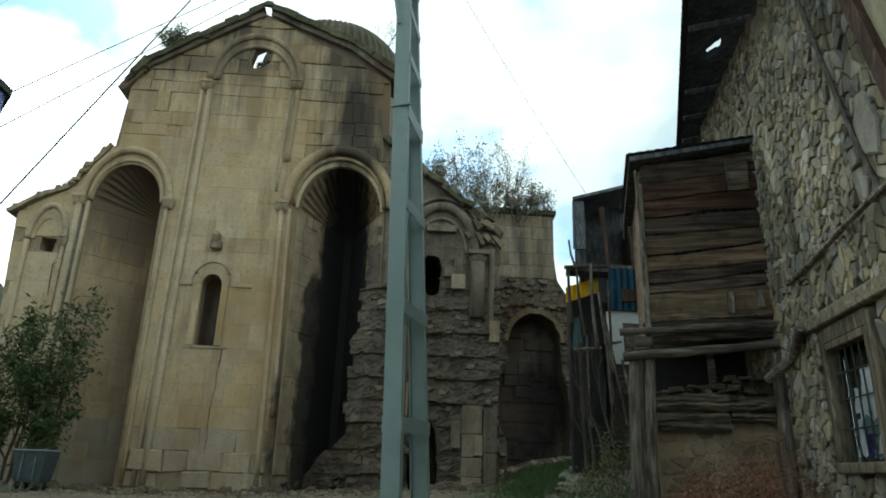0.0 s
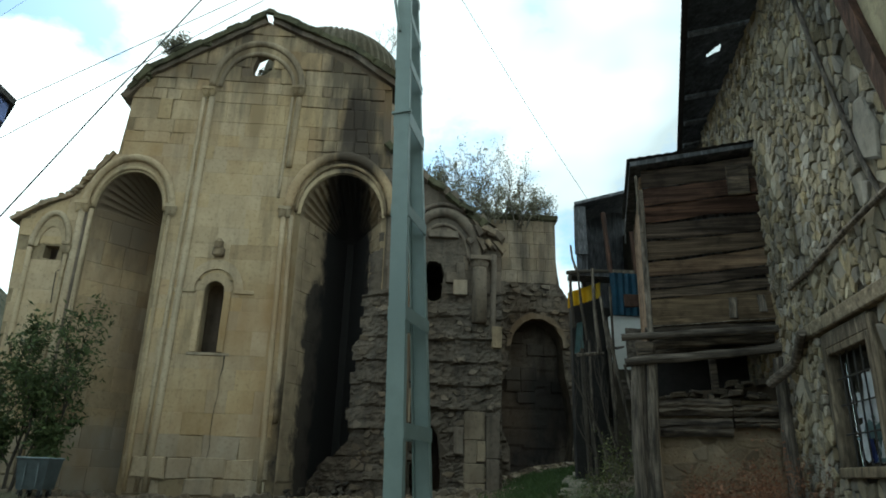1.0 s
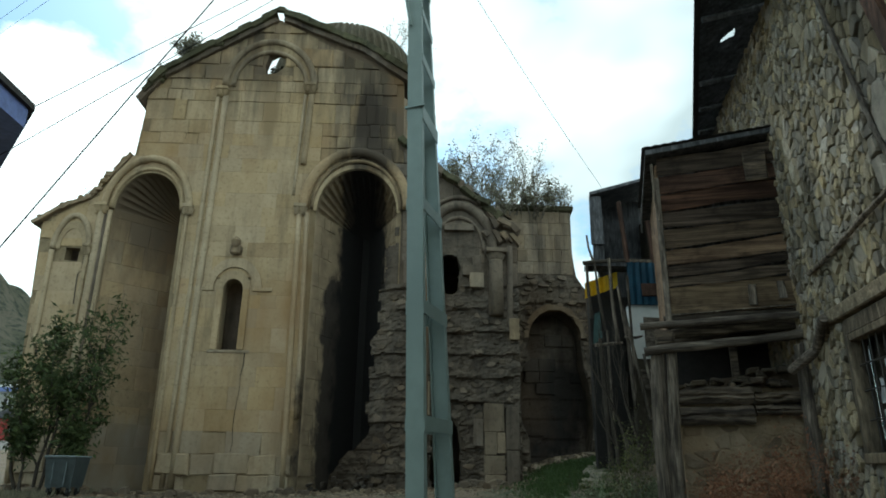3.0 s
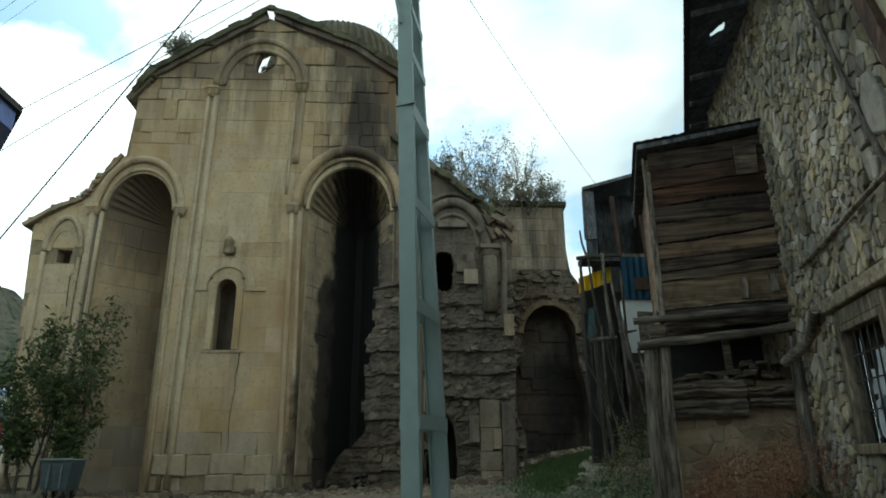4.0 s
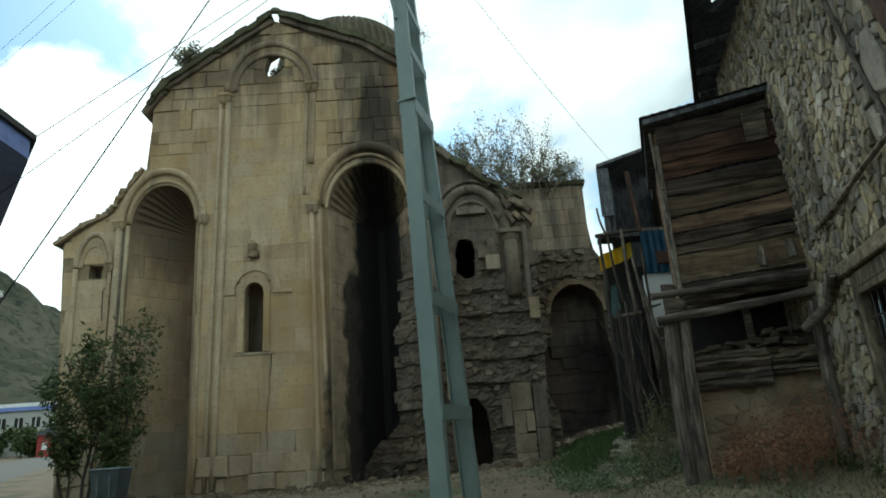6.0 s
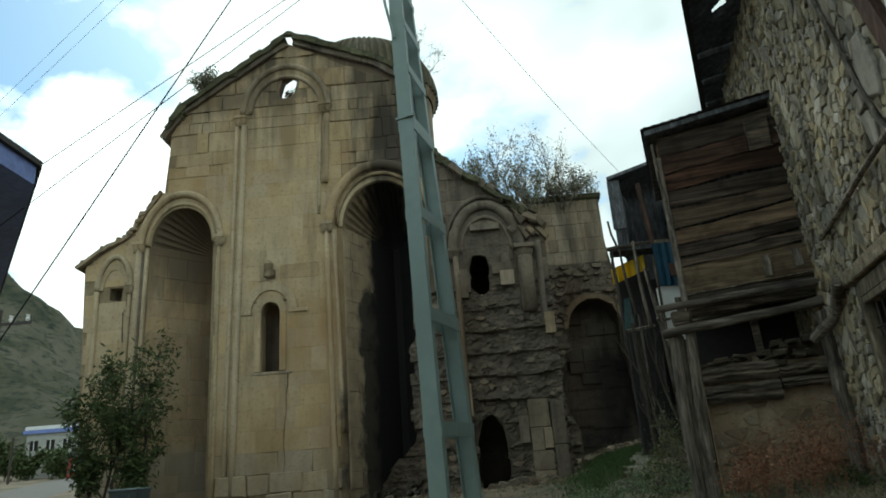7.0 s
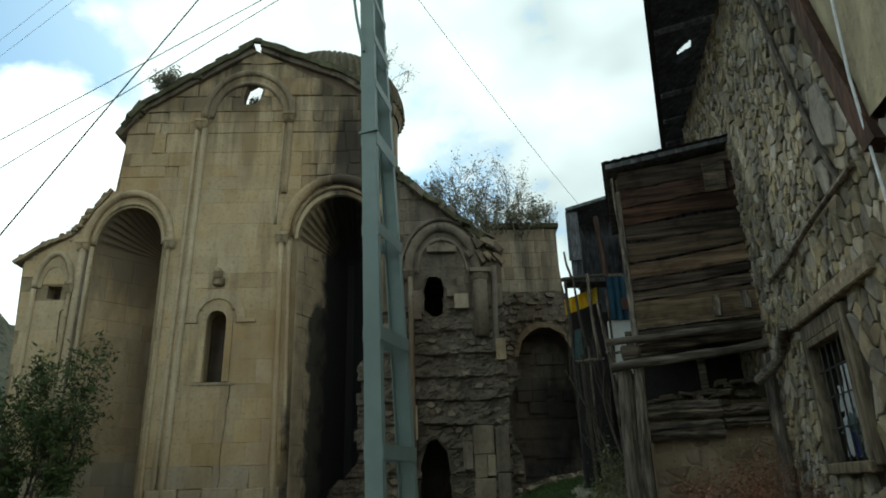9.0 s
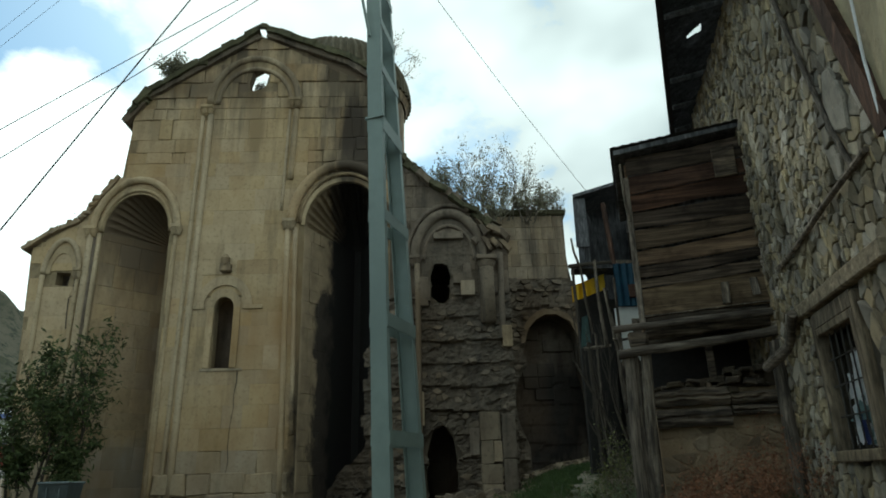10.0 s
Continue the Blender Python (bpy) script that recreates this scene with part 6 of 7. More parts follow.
a = [[bm.verts.new((4.9 + 1.0 * i / n, AY - 0.08 + 0.025 * math.sin(i * 1.4), z)) for i in range(n + 1)] for z in (5.25, 6.28)]
for i in range(n):
    bm.faces.new((a[0][i], a[0][i + 1], a[1][i + 1], a[1][i]))
bmesh.ops.solidify(bm, geom=bm.faces, thickness=0.006)
part("blue_sheet", bm, M_blue, annex, "faded blue corrugated sheet")
slab_box("rust_panel", (5.2, AY - 0.14, 5.45), (5.75, AY - 0.11, 5.75), M_red, annex, "", 0.02)
slab_box("white_wall", (4.9, AY, 4.0), (7.0, AY + 0.2, 5.25), M_white, annex, "whitewashed lower wall")
slab_box("lower_wall", (4.9, AY + 0.02, 0.8), (7.0, AY + 0.22, 4.0), M_mud, annex)
slab_box("shutter", (5.22, AY - 0.05, 4.2), (5.75, AY - 0.004, 4.95), M_log, annex, "", 0.01)
slab_box("shutter_board", (5.05, AY - 0.03, 3.3), (5.3, AY - 0.006, 3.75), M_log, annex)
bm = bmesh.new()
a = [[bm.verts.new((3.95 + 0.8 * i / 16, AY + 0.25 + 0.02 * math.sin(i * 1.5), z + 0.3 * i / 16)) for i in range(17)] for z in (5.45, 5.83)]
for i in range(16):
    bm.faces.new((a[0][i], a[0][i + 1], a[1][i + 1], a[1][i]))
bmesh.ops.solidify(bm, geom=bm.faces, thickness=0.006)
part("yellow_sheet", bm, M_yellow, annex, "bright yellow plastic sheet")
bm = bmesh.new()
q = [bm.verts.new(p) for p in ((3.92, AY - 0.3, 4.25), (4.2, AY - 0.1, 4.4), (4.18, AY - 0.1, 5.05), (4.0, AY - 0.3, 4.95))]
bm.faces.new(q)
bmesh.ops.solidify(bm, geom=bm.faces, thickness=0.01)
part("teal_sheet", bm, M_teal, annex, "faded torn teal sheet")
# another black slab, painted shade between the poles
slab_box("annex_shade_slab", (4.2, AY + 0.9, 0.8), (5.0, AY + 1.1, 5.9), M_black)
r = random.Random(14)
for p0, p1, rad in (((3.85, 14.9, 6.22), (4.85, 14.85, 6.3), 0.05), ((3.98, 14.9, 4.9), (3.93, 14.9, 6.25), 0.04), ((4.25, 14.8, 4.6), (4.1, 14.8, 6.2), 0.035), ((4.5, 14.7, 4.3), (4.42, 14.7, 6.3), 0.05),
                    ((4.05, 14.7, 6.2), (3.92, 14.7, 6.85), 0.03), ((4.2, 14.8, 1.6), (4.12, 14.8, 4.4), 0.06), ((4.35, 14.8, 1.6), (4.3, 14.8, 4.6), 0.035), ((4.75, 14.6, 2.8), (4.55, 14.6, 5.6), 0.045),
                    ((5.0, 14.4, 2.6), (4.62, 14.5, 5.0), 0.04), ((4.85, 14.8, 3.2), (4.85, 14.8, 5.9), 0.035), ((4.6, 14.5, 4.4), (5.0, 14.5, 4.42), 0.03), ((4.0, 14.8, 4.25), (4.6, 14.7, 4.3), 0.04), ((5.15, 14.3, 2.4), (4.95, 14.4, 4.0), 0.04)):
    m = [(p0[k] + p1[k]) / 2 + r.uniform(-0.05, 0.05) for k in range(3)]
    timber("pole", [p0, m, p1], [rad, rad * 0.9, rad * 0.75], M_post if r.random() < 0.5 else M_bark, annex, "", 6, 0.15)
for k, (b0, w0, ln) in enumerate((((4.5, 14.5, 1.6), (0.05, 0, 1), 1.5), ((4.8, 14.3, 1.6), (-0.1, 0, 1), 1.4), ((4.3, 14.6, 1.6), (-0.1, 0, 1), 1.2))):
    vine = thing("bare_vine", "bare woody vine climbing among poles", "vine", "bare vines")
    bm = bmesh.new()
    grow(bm, b0, w0, ln, 0.05, 3, random.Random(200 + k), [], 0.3, 0.25)
    part("stem", bm, M_bark, vine)
# the body of the house that stands behind the balcony
slab_box("house_body", (5.9, 11.2, 0.4), (9.0, 19.0, 7.9), M_mud, house)

# ---- steel lattice pole and its wires ----
pole = thing("utility_pole", "grey-green painted steel ladder-type power pole", "utility pole")
PH = 14.0
PL0, PL1 = Vector((0.03, 7.8, 0.0)), Vector((-0.33, 8.2, PH))
PR0, PR1 = Vector((0.46, 8.7, 0.0)), Vector((-0.38, 8.76, PH))


def leg_at(a, b, z):
    return a + (b - a) * (z / PH)


def channel(a, b, other, width, deep):
    """One U-shaped leg whose open side faces the other leg."""
    bm = bmesh.new()
    rows = []
    for i in range(9):
        z = PH * i / 8
        p, q = leg_at(a, b, z), leg_at(*other, z)
        d = Vector((q.x - p.x, q.y - p.y, 0)).normalized()
        n = Vector((-d.y, d.x, 0))
        w = width * (1 - 0.28 * i / 8)
        t = 0.012
        prof = [(-w / 2, deep), (-w / 2, 0), (w / 2, 0), (w / 2, deep), (w / 2 - t, deep), (w / 2 - t, t), (-w / 2 + t, t), (-w / 2 + t, deep)]
        rows.append([bm.verts.new(p + n * u + d * v) for u, v in prof])
    for p, q in zip(rows, rows[1:]):
        for i in range(8):
            bm.faces.new((p[i - 1], p[i], q[i], q[i - 1]))
    bm.faces.new(rows[0])
    bm.faces.new(rows[-1])
    return part("leg", bm, M_steel, pole)


channel(PL0, PL1, (PR0, PR1), 0.235, 0.09)
channel(PR0, PR1, (PL0, PL1), 0.235, 0.09)
for z, h in ((0.56, 0.16), (1.93, 0.17), (3.31, 0.17), (4.69, 0.16), (6.02, 0.2), (6.95, 0.13), (7.75, 0.12), (8.5, 0.11), (9.2, 0.11), (9.9, 0.11), (10.8, 0.1), (11.8, 0.1), (12.8, 0.1)):
    p, q = leg_at(PL0, PL1, z), leg_at(PR0, PR1, z)
    d = Vector((q.x - p.x, q.y - p.y, 0)).normalized()
    n = Vector((-d.y, d.x, 0))
    w = 0.235 * (1 - 0.28 * z / PH) / 2
    for s in (-1, 1):
        bm = bmesh.new()
        vs = []
        for e in (p - d * 0.0, q + d * 0.0):
            for o in (w + 0.002, w + 0.012):
                for zz in (z, z + h):
                    k = e + n * s * o
                    vs.append(bm.verts.new((k.x, k.y, zz)))
        for f in ((0, 1, 3, 2), (4, 6, 7, 5), (0, 4, 5, 1), (2, 3, 7, 6), (0, 2, 6, 4), (1, 5, 7, 3)):
            bm.faces.new([vs[i] for i in f])
        part("batten", bm, M_steel, pole)
p = leg_at(PL0, PL1, 6.12)
bm = bmesh.new()
add_box(bm, (p.x - 0.14, p.y - 0.03, 6.2), (p.x + 0.14, p.y + 0.02, 6.235), radians(-25), (p.x, p.y))
part("collar", bm, M_steel, pole)
bm = bmesh.new()
add_tube(bm, [(-0.22, 8.0, 7.55), (-0.32, 7.95, 8.1), (-0.42, 7.9, 8.9)], 0.022, 6)
part("stay", bm, M_steel, pole)
bm = bmesh.new()
add_box(bm, (-1.2, 8.34, 13.55), (0.75, 8.42, 13.67), 0, (0, 0), 0.0, 0.01)
add_box(bm, (-1.7, 8.36, 11.6), (0.9, 8.5, 11.7))
part("crossarm", bm, M_steel, pole)
for x in (-0.95, -0.5, 0.2, 0.62):
    bm = bmesh.new()
    add_tube(bm, [(x, 8.38, 13.65), (x, 8.38, 13.73), (x, 8.38, 13.76), (x, 8.38, 13.84)], [0.03, 0.05, 0.03, 0.045], 8)
    part("insulator", bm, M_white, pole)


def wire(a, b, sag, rad, label="black overhead power cable"):
    bm = bmesh.new()
    a, b = Vector(a), Vector(b)
    add_tube(bm, [a + (b - a) * (i / 24) - Vector((0, 0, sag * 4 * (i / 24) * (1 - i / 24))) for i in range(25)], rad, 5)
    tagged(part("overhead_wire", bm, M_cable), label, "cable", "overhead wires")


wire((-0.3, 8.05, 9.52), (-5.97, 7.46, 4.97), 0.0, 0.006)
wire((-0.12, 8.0, 9.54), (-5.97, 7.55, 4.5), 0.0, 0.006)
wire((-1.57, 8.87, 11.73), (-5.95, 8.07, 2.9), 0.0, 0.011)
wire((-1.0, 8.4, 13.8), (-14.0, 16.0, 11.0), 0.15, 0.004)
wire((-0.5, 8.4, 13.8), (-14.0, 16.6, 11.4), 0.15, 0.004)
wire((-0.1, 8.3, 9.9), (4.5, 15.0, 8.16), 0.1, 0.005)
# ---- roadside bin ----
skip = thing("waste_container", "dented grey metal waste container on wheels", "waste container")
cx, cy, cz = -8.55, 17.5, ground_height(-8.55, 17.5)
bm = bmesh.new()
lo = [bm.verts.new((cx + x, cy + y, cz + 0.2)) for x, y in ((-0.3, -0.3), (0.3, -0.3), (0.3, 0.3), (-0.3, 0.3))]
hi = [bm.verts.new((cx + x, cy + y, cz + 0.9)) for x, y in ((-0.37, -0.36), (0.37, -0.36), (0.37, 0.36), (-0.37, 0.36))]
bm.faces.new(lo)
for i in range(4):
    bm.faces.new((lo[i - 1], lo[i], hi[i], hi[i - 1]))
bmesh.ops.solidify(bm, geom=bm.faces, thickness=0.012)
part("tub", bm, M_bin, skip)
for y in (-0.37, 0.37):
    bm = bmesh.new()
    add_tube(bm, [(cx - 0.39, cy + y, cz + 0.9), (cx + 0.39, cy + y, cz + 0.9)], 0.03, 6)
    part("rim", bm, M_bin, skip)
for x in (-0.15, 0.15):
    bm = bmesh.new()
    add_box(bm, (cx + x - 0.015, cy - 0.365, cz + 0.25), (cx + x + 0.015, cy - 0.32, cz + 0.78))
    part("rib", bm, M_bin, skip)
for x in (-0.23, 0.23):
    for y in (-0.22, 0.22):
        bm = bmesh.new()
        add_tube(bm, [(cx + x - 0.03, cy + y, cz + 0.09), (cx + x + 0.03, cy + y, cz + 0.09)], 0.09, 10)
        part("wheel", bm, M_rubber, skip)
        bm = bmesh.new()
        add_box(bm, (cx + x - 0.045, cy + y - 0.03, cz + 0.1), (cx + x + 0.045, cy + y + 0.03, cz + 0.21))
        part("caster_fork", bm, M_bin, skip)

# ---- plants ----
tree = thing("young_tree", "young green broadleaf tree beside the church corner", "tree")
bm = bmesh.new()
tips = []
r = random.Random(5)
for bx, by, way, ln in ((-9.7, 18.3, (-0.1, 0, 1), 2.2), (-9.3, 18.4, (0.12, 0, 1), 2.15), (-10.2, 18.5, (-0.25, 0, 1), 2.0), (-9.5, 18.2, (0.0, 0, 1), 1.7), (-9.9, 18.1, (-0.2, 0, 1), 0.9), (-9.0, 18.2, (0.25, 0, 1), 0.8)):
    grow(bm, (bx, by, ground_height(bx, by) - 0.05), way, ln, 0.05, 3, r, tips, 0.5, 0.22)
part("trunk", bm, M_bark, tree)
leaves("crown", [p for p in tips if r.random() < 0.5], 36, 0.14, 0.06, M_leaf, tree, 6, 3.0)


def shrub(name, bases, length, depth, rad, per, reach, size, material, seed, label, twig=M_twig, spread=0.75, rise=0.05):
    t = thing(name, label, "shrub", "wild plants")
    bm = bmesh.new()
    tips = []
    r = random.Random(seed)
    for b, w in bases:
        grow(bm, b, w, length * r.uniform(0.75, 1.15), rad, depth, r, tips, spread, rise)
    part("branching_stem", bm, twig, t)
    if per:
        leaves("foliage", tips, per, reach, size, material, t, seed + 1)
    return t


r = random.Random(31)
for k, (x, y, z, ln, n) in enumerate(((2.8, 23.8, 11.3, 1.5, 9), (1.6, 23.2, 11.6, 1.05, 5), (3.8, 24.3, 11.4, 1.2, 8), (4.7, 24.8, 11.5, 0.8, 8), (5.5, 24.8, 11.55, 0.6, 8), (3.1, 22.4, 10.6, 0.8, 5), (0.9, 22.6, 11.9, 0.6, 3), (2.6, 21.6, 9.95, 0.7, 6), (1.5, 21.3, 10.75, 0.55, 5), (4.4, 24.2, 11.25, 0.6, 9))):
    shrub("roof_shrub", [((x + r.uniform(-0.4, 0.4), y + r.uniform(-0.3, 0.3), z - 0.25), (r.uniform(-0.8, 0.8), r.uniform(-0.5, 0.3), 1)) for _ in range(n)],
          ln, 3, 0.026, 2, 0.07, 0.05, M_shrub, 60 + k, "dry grey-green shrub growing on the ruined roof")
shrub("roof_shrub", [((-8.1, 20.6, 14.75), (r.uniform(-0.7, 0.7), r.uniform(-0.4, 0.4), 1)) for _ in range(11)], 0.72, 3, 0.02, 5, 0.08, 0.05, M_shrub, 80, "small shrub rooted in the gable top")
shrub("roof_shrub", [((-1.9, 33.0, 24.0), (0.5, -0.2, 1)), ((-1.5, 33.0, 23.6), (0.7, 0, 0.8)), ((-2.2, 33, 24.4), (0.2, 0, 1)), ((-1.2, 33, 23.1), (0.8, 0, 0.7))], 1.1, 3, 0.03, 1, 0.1, 0.07, M_shrub, 81, "bare shrub growing out of the dome roof")
shrub("roof_shrub", [((-10.9 + 0.15 * i, 20.5, 9.55 + 0.05 * i), (r.uniform(-0.5, 0.5), 0, 1)) for i in range(6)], 0.25, 2, 0.01, 4, 0.05, 0.04, M_shrub, 82, "dry tuft on the wall top")
shrub("window_plant", [((-5.3, 20.6, 14.62), (r.uniform(-0.6, 0.6), -0.2, 1)) for _ in range(5)], 0.22, 2, 0.01, 3, 0.04, 0.04, M_shrub, 83, "small plant rooted in the wall opening")
# dry red-brown weeds in front of the low wall
for k in range(0, 20, 2):
    s = 0.3 + k * 0.135 if k < 12 else 0.5 + (k - 12) * 0.2
    px, py, _ = on_box(s, -0.25 - 0.2 * (k % 3) - (0.7 if k >= 12 else 0.0), 0)
    g = ground_height(px, py)
    shrub("dry_weed", [((px + r.uniform(-0.12, 0.12), py + r.uniform(-0.1, 0.1), g - 0.03), (r.uniform(-0.4, 0.4), r.uniform(-0.3, 0.3), 1)) for _ in range(5)],
          0.27 + 0.06 * (k % 3) + 0.014 * (k % 12), 2, 0.0028, 2, 0.05, 0.02, M_dryleaf, 100 + k, "dry red-brown weed at the foot of the wall", M_dryleaf, 0.6, 0.1)
for k, (x, y) in enumerate(((3.35, 8.1), (3.6, 7.9), (3.85, 8.15), (4.1, 7.85), (4.35, 8.0), (3.75, 7.6))):
    shrub("dry_weed", [((x + r.uniform(-0.1, 0.1), y + r.uniform(-0.1, 0.1), ground_height(x, y) - 0.03), (r.uniform(-0.5, 0.5), r.uniform(-0.4, 0.4), 1)) for _ in range(5)],
          0.24 + 0.04 * (k % 3), 2, 0.004, 2, 0.06, 0.024, M_dryleaf, 190 + k, "bushy red-brown dry weed on the bank", M_dryleaf, 0.65, 0.1)
for k, (sx, oo) in enumerate(((3.3, 0.35), (2.9, 0.3), (2.3, 0.3))):
    px, py, _ = on_wall(sx, oo, 0)
    shrub("green_weed", [((px + r.uniform(-0.04, 0.04), py + r.uniform(-0.04, 0.04), ground_height(px, py) - 0.03), (r.uniform(-0.4, 0.4), r.uniform(-0.3, 0.3), 1)) for _ in range(6)],
          0.11, 2, 0.005, 1, 0.04, 0.022, M_leaf, 120 + k, "low green weed beside the stone wall", M_leaf)
for k, (x, y, ln) in enumerate(((3.1, 10.2, 0.3), (3.4, 11.5, 0.28), (3.9, 13.6, 0.35), (4.4, 13.9, 0.42), (4.9, 13.2, 0.5), (3.0, 12.6, 0.2))):
    shrub("climbing_weed", [((x + r.uniform(-0.1, 0.1), y + r.uniform(-0.1, 0.1), ground_height(x, y) - 0.03), (r.uniform(-0.4, 0.4), r.uniform(-0.3, 0.3), 1)) for _ in range(7)],
          ln * 0.7, 2, 0.008, 1, 0.1, 0.032, M_weed, 130 + k, "tangle of green climbing weeds among poles", M_twig)
for k, (x, y, ln) in enumerate(((3.28, 10.3, 0.55), (3.45, 10.6, 0.7), (3.62, 11.2, 0.75), (3.9, 11.9, 0.7))):
    shrub("tall_weed", [((x + r.uniform(-0.1, 0.1), y + r.uniform(-0.1, 0.1), ground_height(x, y) - 0.03), (r.uniform(-0.25, 0.25), r.uniform(-0.2, 0.2), 1)) for _ in range(4)],
          ln * 0.8, 2, 0.006, 2, 0.08, 0.03, M_weed, 170 + k, "tall olive-green weed beside the timber post", M_twig, 0.45, 0.2)
# grass
def grass(name, count, where, height, material, label, seed):
    r = random.Random(seed)
    vs, fs = [], []
    for _ in range(count):
        x, y = where(r)
        z = ground_height(x, y) - 0.02
        h = height * r.uniform(0.4, 1.3)
        a = r.uniform(0, 6.28)
        dx, dy = 0.012 * math.cos(a), 0.012 * math.sin(a)
        lx, ly = r.gauss(0, 0.35) * h, r.gauss(0, 0.35) * h
        o = len(vs)
        vs += [(x - dx, y - dy, z), (x + dx, y + dy, z), (x + dx * 0.6 + lx * 0.4, y + dy * 0.6 + ly * 0.4, z + h * 0.6), (x + lx, y + ly, z + h), (x - dx * 0.6 + lx * 0.4, y - dy * 0.6 + ly * 0.4, z + h * 0.6)]
        fs.append((o, o + 1, o + 2, o + 3, o + 4))
    tagged(new(name, mesh_of(name, vs, fs, material)), label, "grass", "", "stuff")


grass("grass", 15000, lambda r: (lambda y: (2.75 + 0.2 * (y - 12) + r.gauss(0, 0.42) * (1 + 0.06 * (y - 12)), y + r.gauss(0, 0.4)))(r.uniform(12.4, 23.2)), 0.12, M_grass, "rough green grass on the bank", 1)
grass("grass", 8000, lambda r: (r.uniform(1.2, 5.0), r.uniform(5.5, 10.5)), 0.055, M_drygrass, "thin dry grass by the wall", 2)
grass("grass", 5000, lambda r: (r.uniform(-13.0, -8.6), r.uniform(16.5, 19.8)), 0.16, M_shrub, "rough grass along the road edge", 3)

# low pale-leaved herbs over the bank
r = random.Random(55)
spots = []
while len(spots) < 900:
    x, y = r.uniform(1.9, 4.2), r.uniform(9.8, 12.6)
    if noise.noise(Vector((x * 1.6, y * 1.6, 2.0))) > -0.12 + 0.25 * max(0.0, 2.6 - x):
        spots.append((x, y, ground_height(x, y) + 0.03 + 0.1 * r.random()))
tagged(leaves("ground_cover", spots, 7, 0.05, 0.032, M_herb, None, 56, 1.4), "low pale green herbs covering the bank", "herbs", "", "stuff")
for k, (x, y) in enumerate(((2.35, 10.6), (2.6, 11.0), (2.9, 10.4), (3.2, 10.9), (2.15, 11.2))):
    shrub("dead_stem", [((x, y, ground_height(x, y) - 0.02), (r.uniform(-0.8, 0.8), r.uniform(-0.3, 0.3), 0.8)) for _ in range(2)], 0.38, 1, 0.007, 0, 0, 0, M_twig, 300 + k, "bare dead stem standing among herbs")

# ---- far side of the road ----
far = thing("far_house", "white two-storey house with blue roof edge", "house")
fx, fy, fz = -58.0, 90.0, 4.6
bm = bmesh.new()
add_box(bm, (fx - 2.9, fy, fz), (fx + 7, fy + 8, fz + 6.0))
part("wall", bm, M_rendered, far)
bm = bmesh.new()
add_box(bm, (fx - 3.2, fy - 0.4, fz + 6.0), (fx + 7.3, fy + 8.3, fz + 6.5))
part("roof", bm, M_roofblue, far)
bm = bmesh.new()
add_box(bm, (fx - 3.1, fy - 0.2, fz + 6.5), (fx + 7.2, fy + 8.2, fz + 7.0))
part("roof_cover", bm, M_white, far)
for k in range(4):
    for j in range(2):
        bm = bmesh.new()
        add_box(bm, (fx - 2.3 + k * 2.3, fy - 0.06, fz + 0.9 + j * 2.9), (fx - 1.2 + k * 2.3, fy - 0.004, fz + 2.2 + j * 2.9))
        w = part("window", bm, M_black, far)
        bm = bmesh.new()
        add_box(bm, (fx - 1.8 + k * 2.3, fy - 0.09, fz + 0.9 + j * 2.9), (fx - 1.7 + k * 2.3, fy - 0.062, fz + 2.2 + j * 2.9))
        part("mullion", bm, M_white, w)
hut = thing("red_hut", "small red boarded hut by the road", "hut")
hx, hy, hz = -47.4, 78.0, 4.1
bm = bmesh.new()
add_box(bm, (hx, hy, hz - 0.5), (hx + 4, hy + 3, hz + 2.4))
part("wall", bm, M_redhut, hut)
bm = bmesh.new()
add_prism(bm, [(hx - 0.3, hz + 2.4), (hx + 4.3, hz + 2.4), (hx + 2, hz + 3.6)], hy - 0.2, hy + 3.2)
part("roof", bm, M_darkwood, hut)
for k in range(2):
    bm = bmesh.new()
    add_box(bm, (hx + 0.6 + k * 1.6, hy - 0.05, hz + 0.8), (hx + 1.2 + k * 1.6, hy - 0.004, hz + 1.6))
    part("window", bm, M_white, hut)
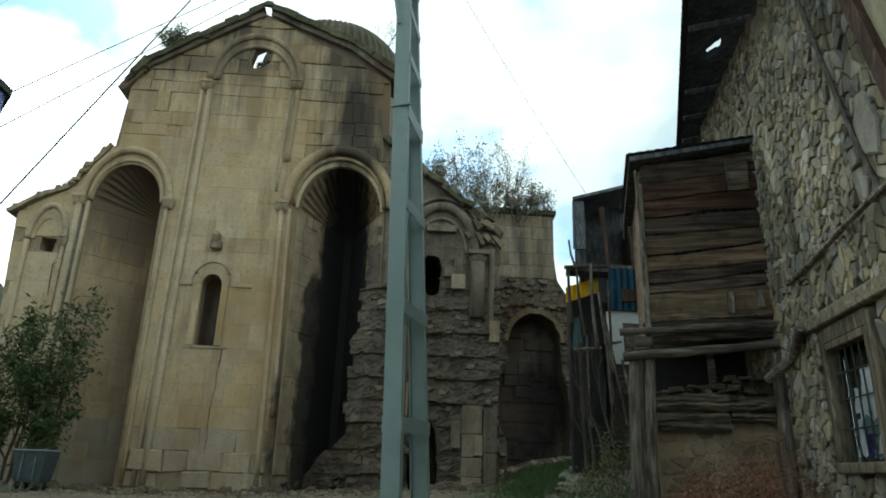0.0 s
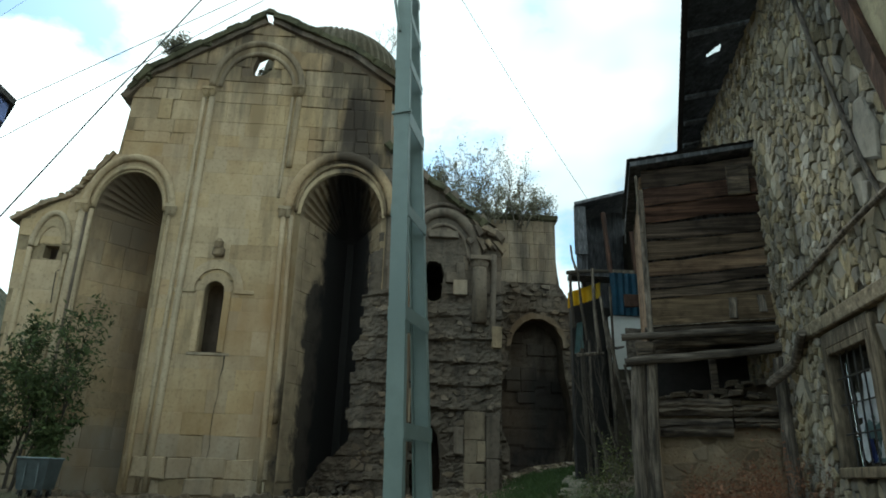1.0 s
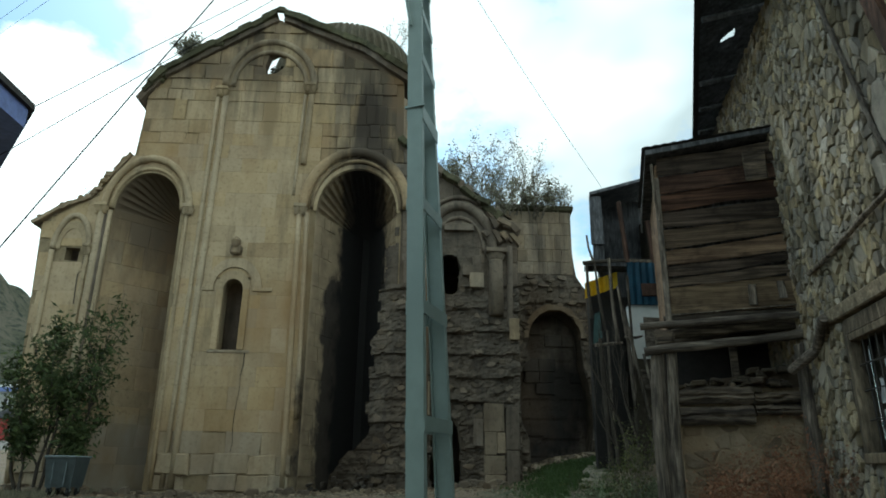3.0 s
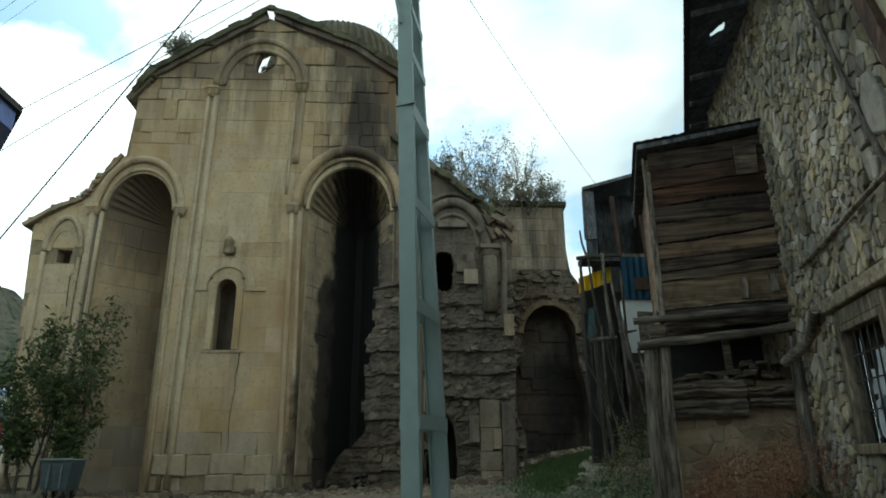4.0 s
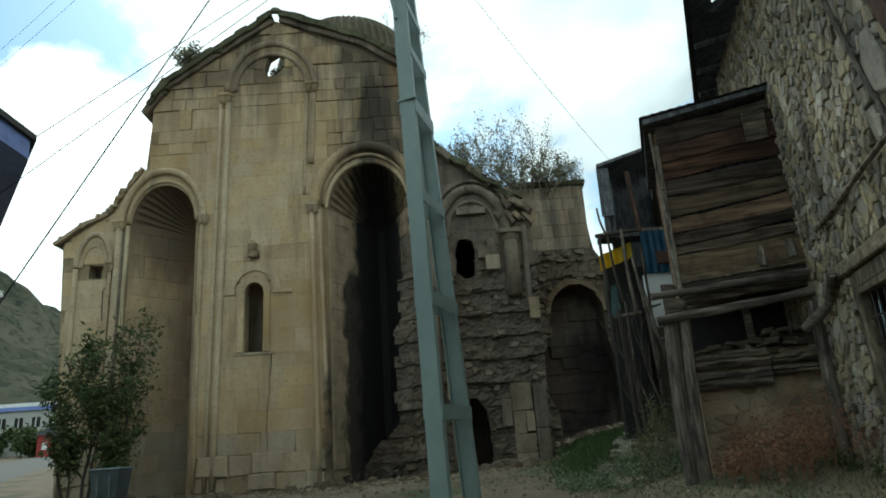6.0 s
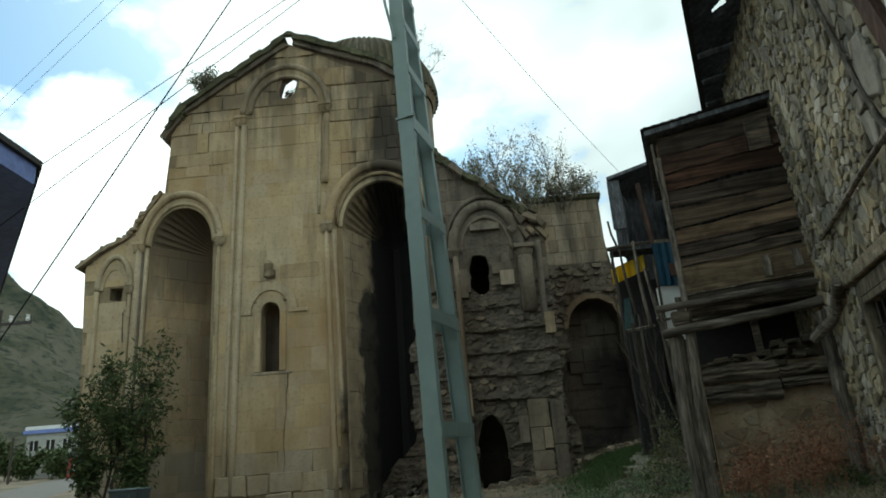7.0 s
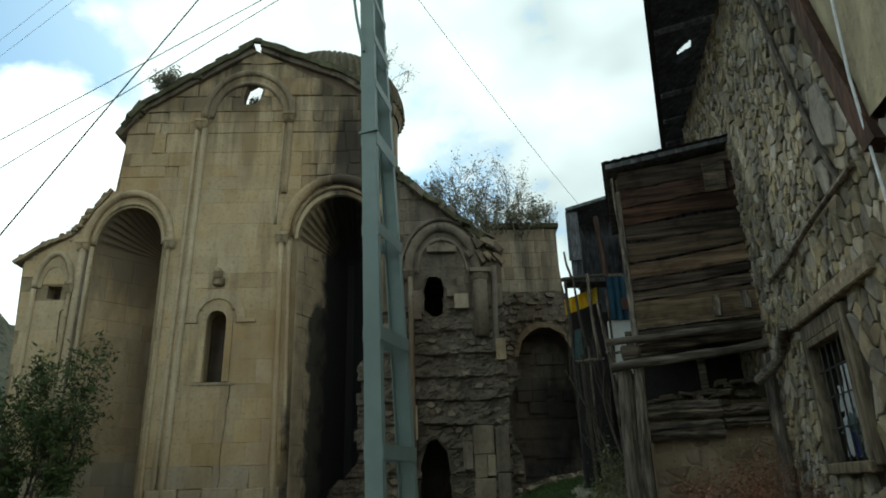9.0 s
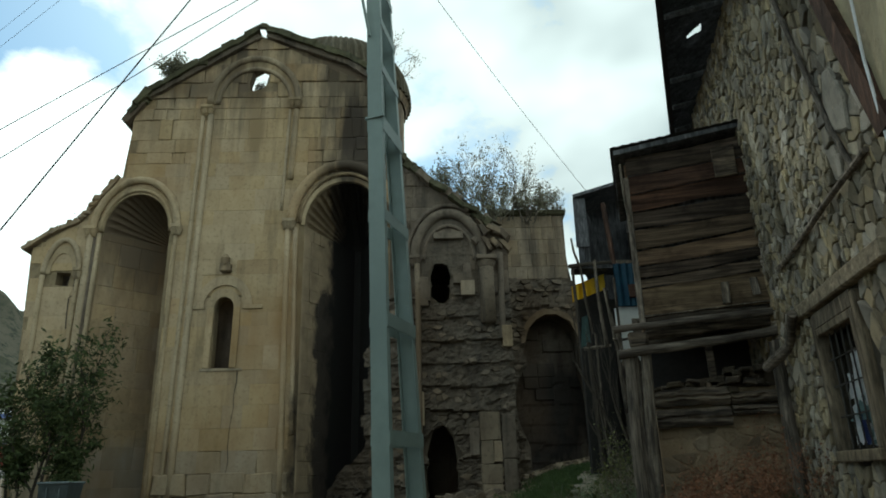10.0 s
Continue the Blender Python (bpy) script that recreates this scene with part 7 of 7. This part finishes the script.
for k, (x, y, s) in enumerate(((-52, 82, 1.6), (-56, 84, 1.4), (-60, 86, 1.9), (-64, 88, 2.2), (-49, 80, 1.3), (-67, 86, 2.4))):
    shrub("far_tree", [((x + r.uniform(-0.5, 0.5), y, ground_height(x, y) - 0.1), (r.uniform(-0.4, 0.4), 0, 1)) for _ in range(4)], s, 3, 0.08, 6, 0.35, 0.3, M_leaf, 150 + k, "dark green roadside tree far off")
fence_post = thing("road_post", "dark wooden post beside the road", "post")
bm = bmesh.new()
add_tube(bm, [(-51.5, 74, 3.6), (-51.5, 74, 8.8)], 0.14, 8)
part("shaft", bm, M_bark, fence_post)

# neighbouring roof corner on the other side of the lane
nb = thing("neighbour_house", "corner of a house with blue painted eaves", "house")
def lot(corners, z0, z1):
    """An upright block over a plan of corners."""
    bm = bmesh.new()
    lo, hi = [bm.verts.new((x, y, z0)) for x, y in corners], [bm.verts.new((x, y, z1)) for x, y in corners]
    bm.faces.new(lo)
    bm.faces.new(hi)
    for k in range(len(corners)):
        bm.faces.new((lo[k - 1], lo[k], hi[k], hi[k - 1]))
    return bm


part("wall", lot([(-5.9, -4.0), (-5.9, 6.9), (-9.4, 11.2), (-12.5, 8.6), (-12.5, -4.0)], -0.2, 5.2), M_rendered, nb)
part("eaves_board", lot([(-4.62, -4.6), (-4.62, 7.0), (-9.6, 13.1), (-13.2, 10.2), (-13.2, -4.6)], 5.2, 5.44), M_roofblue, nb, "blue painted eaves and soffit")
part("roof", lot([(-4.57, -4.7), (-4.57, 7.03), (-9.6, 13.2), (-13.3, 10.2), (-13.3, -4.7)], 5.445, 5.52), M_iron, nb)

# crossarm with insulators at the roadside
far_pole = thing("road_pole", "roadside pole with a crossarm and white insulators", "utility pole")
qx, qy = -20.6, 28.0
bm = bmesh.new()
add_tube(bm, [(qx, qy, ground_height(qx, qy) - 0.1), (qx, qy, 9.9)], [0.14, 0.1], 8)
part("shaft", bm, M_bark, far_pole)
bm = bmesh.new()
add_box(bm, (qx - 1.2, qy - 0.05, 9.2), (qx + 1.5, qy + 0.05, 9.32))
part("crossarm", bm, M_iron, far_pole)
for k in range(4):
    bm = bmesh.new()
    x = qx - 1.0 + k * 0.78
    add_tube(bm, [(x, qy, 9.3), (x, qy, 9.42), (x, qy, 9.5), (x, qy, 9.62)], [0.04, 0.1, 0.06, 0.1], 8)
    part("insulator", bm, M_white, far_pole)
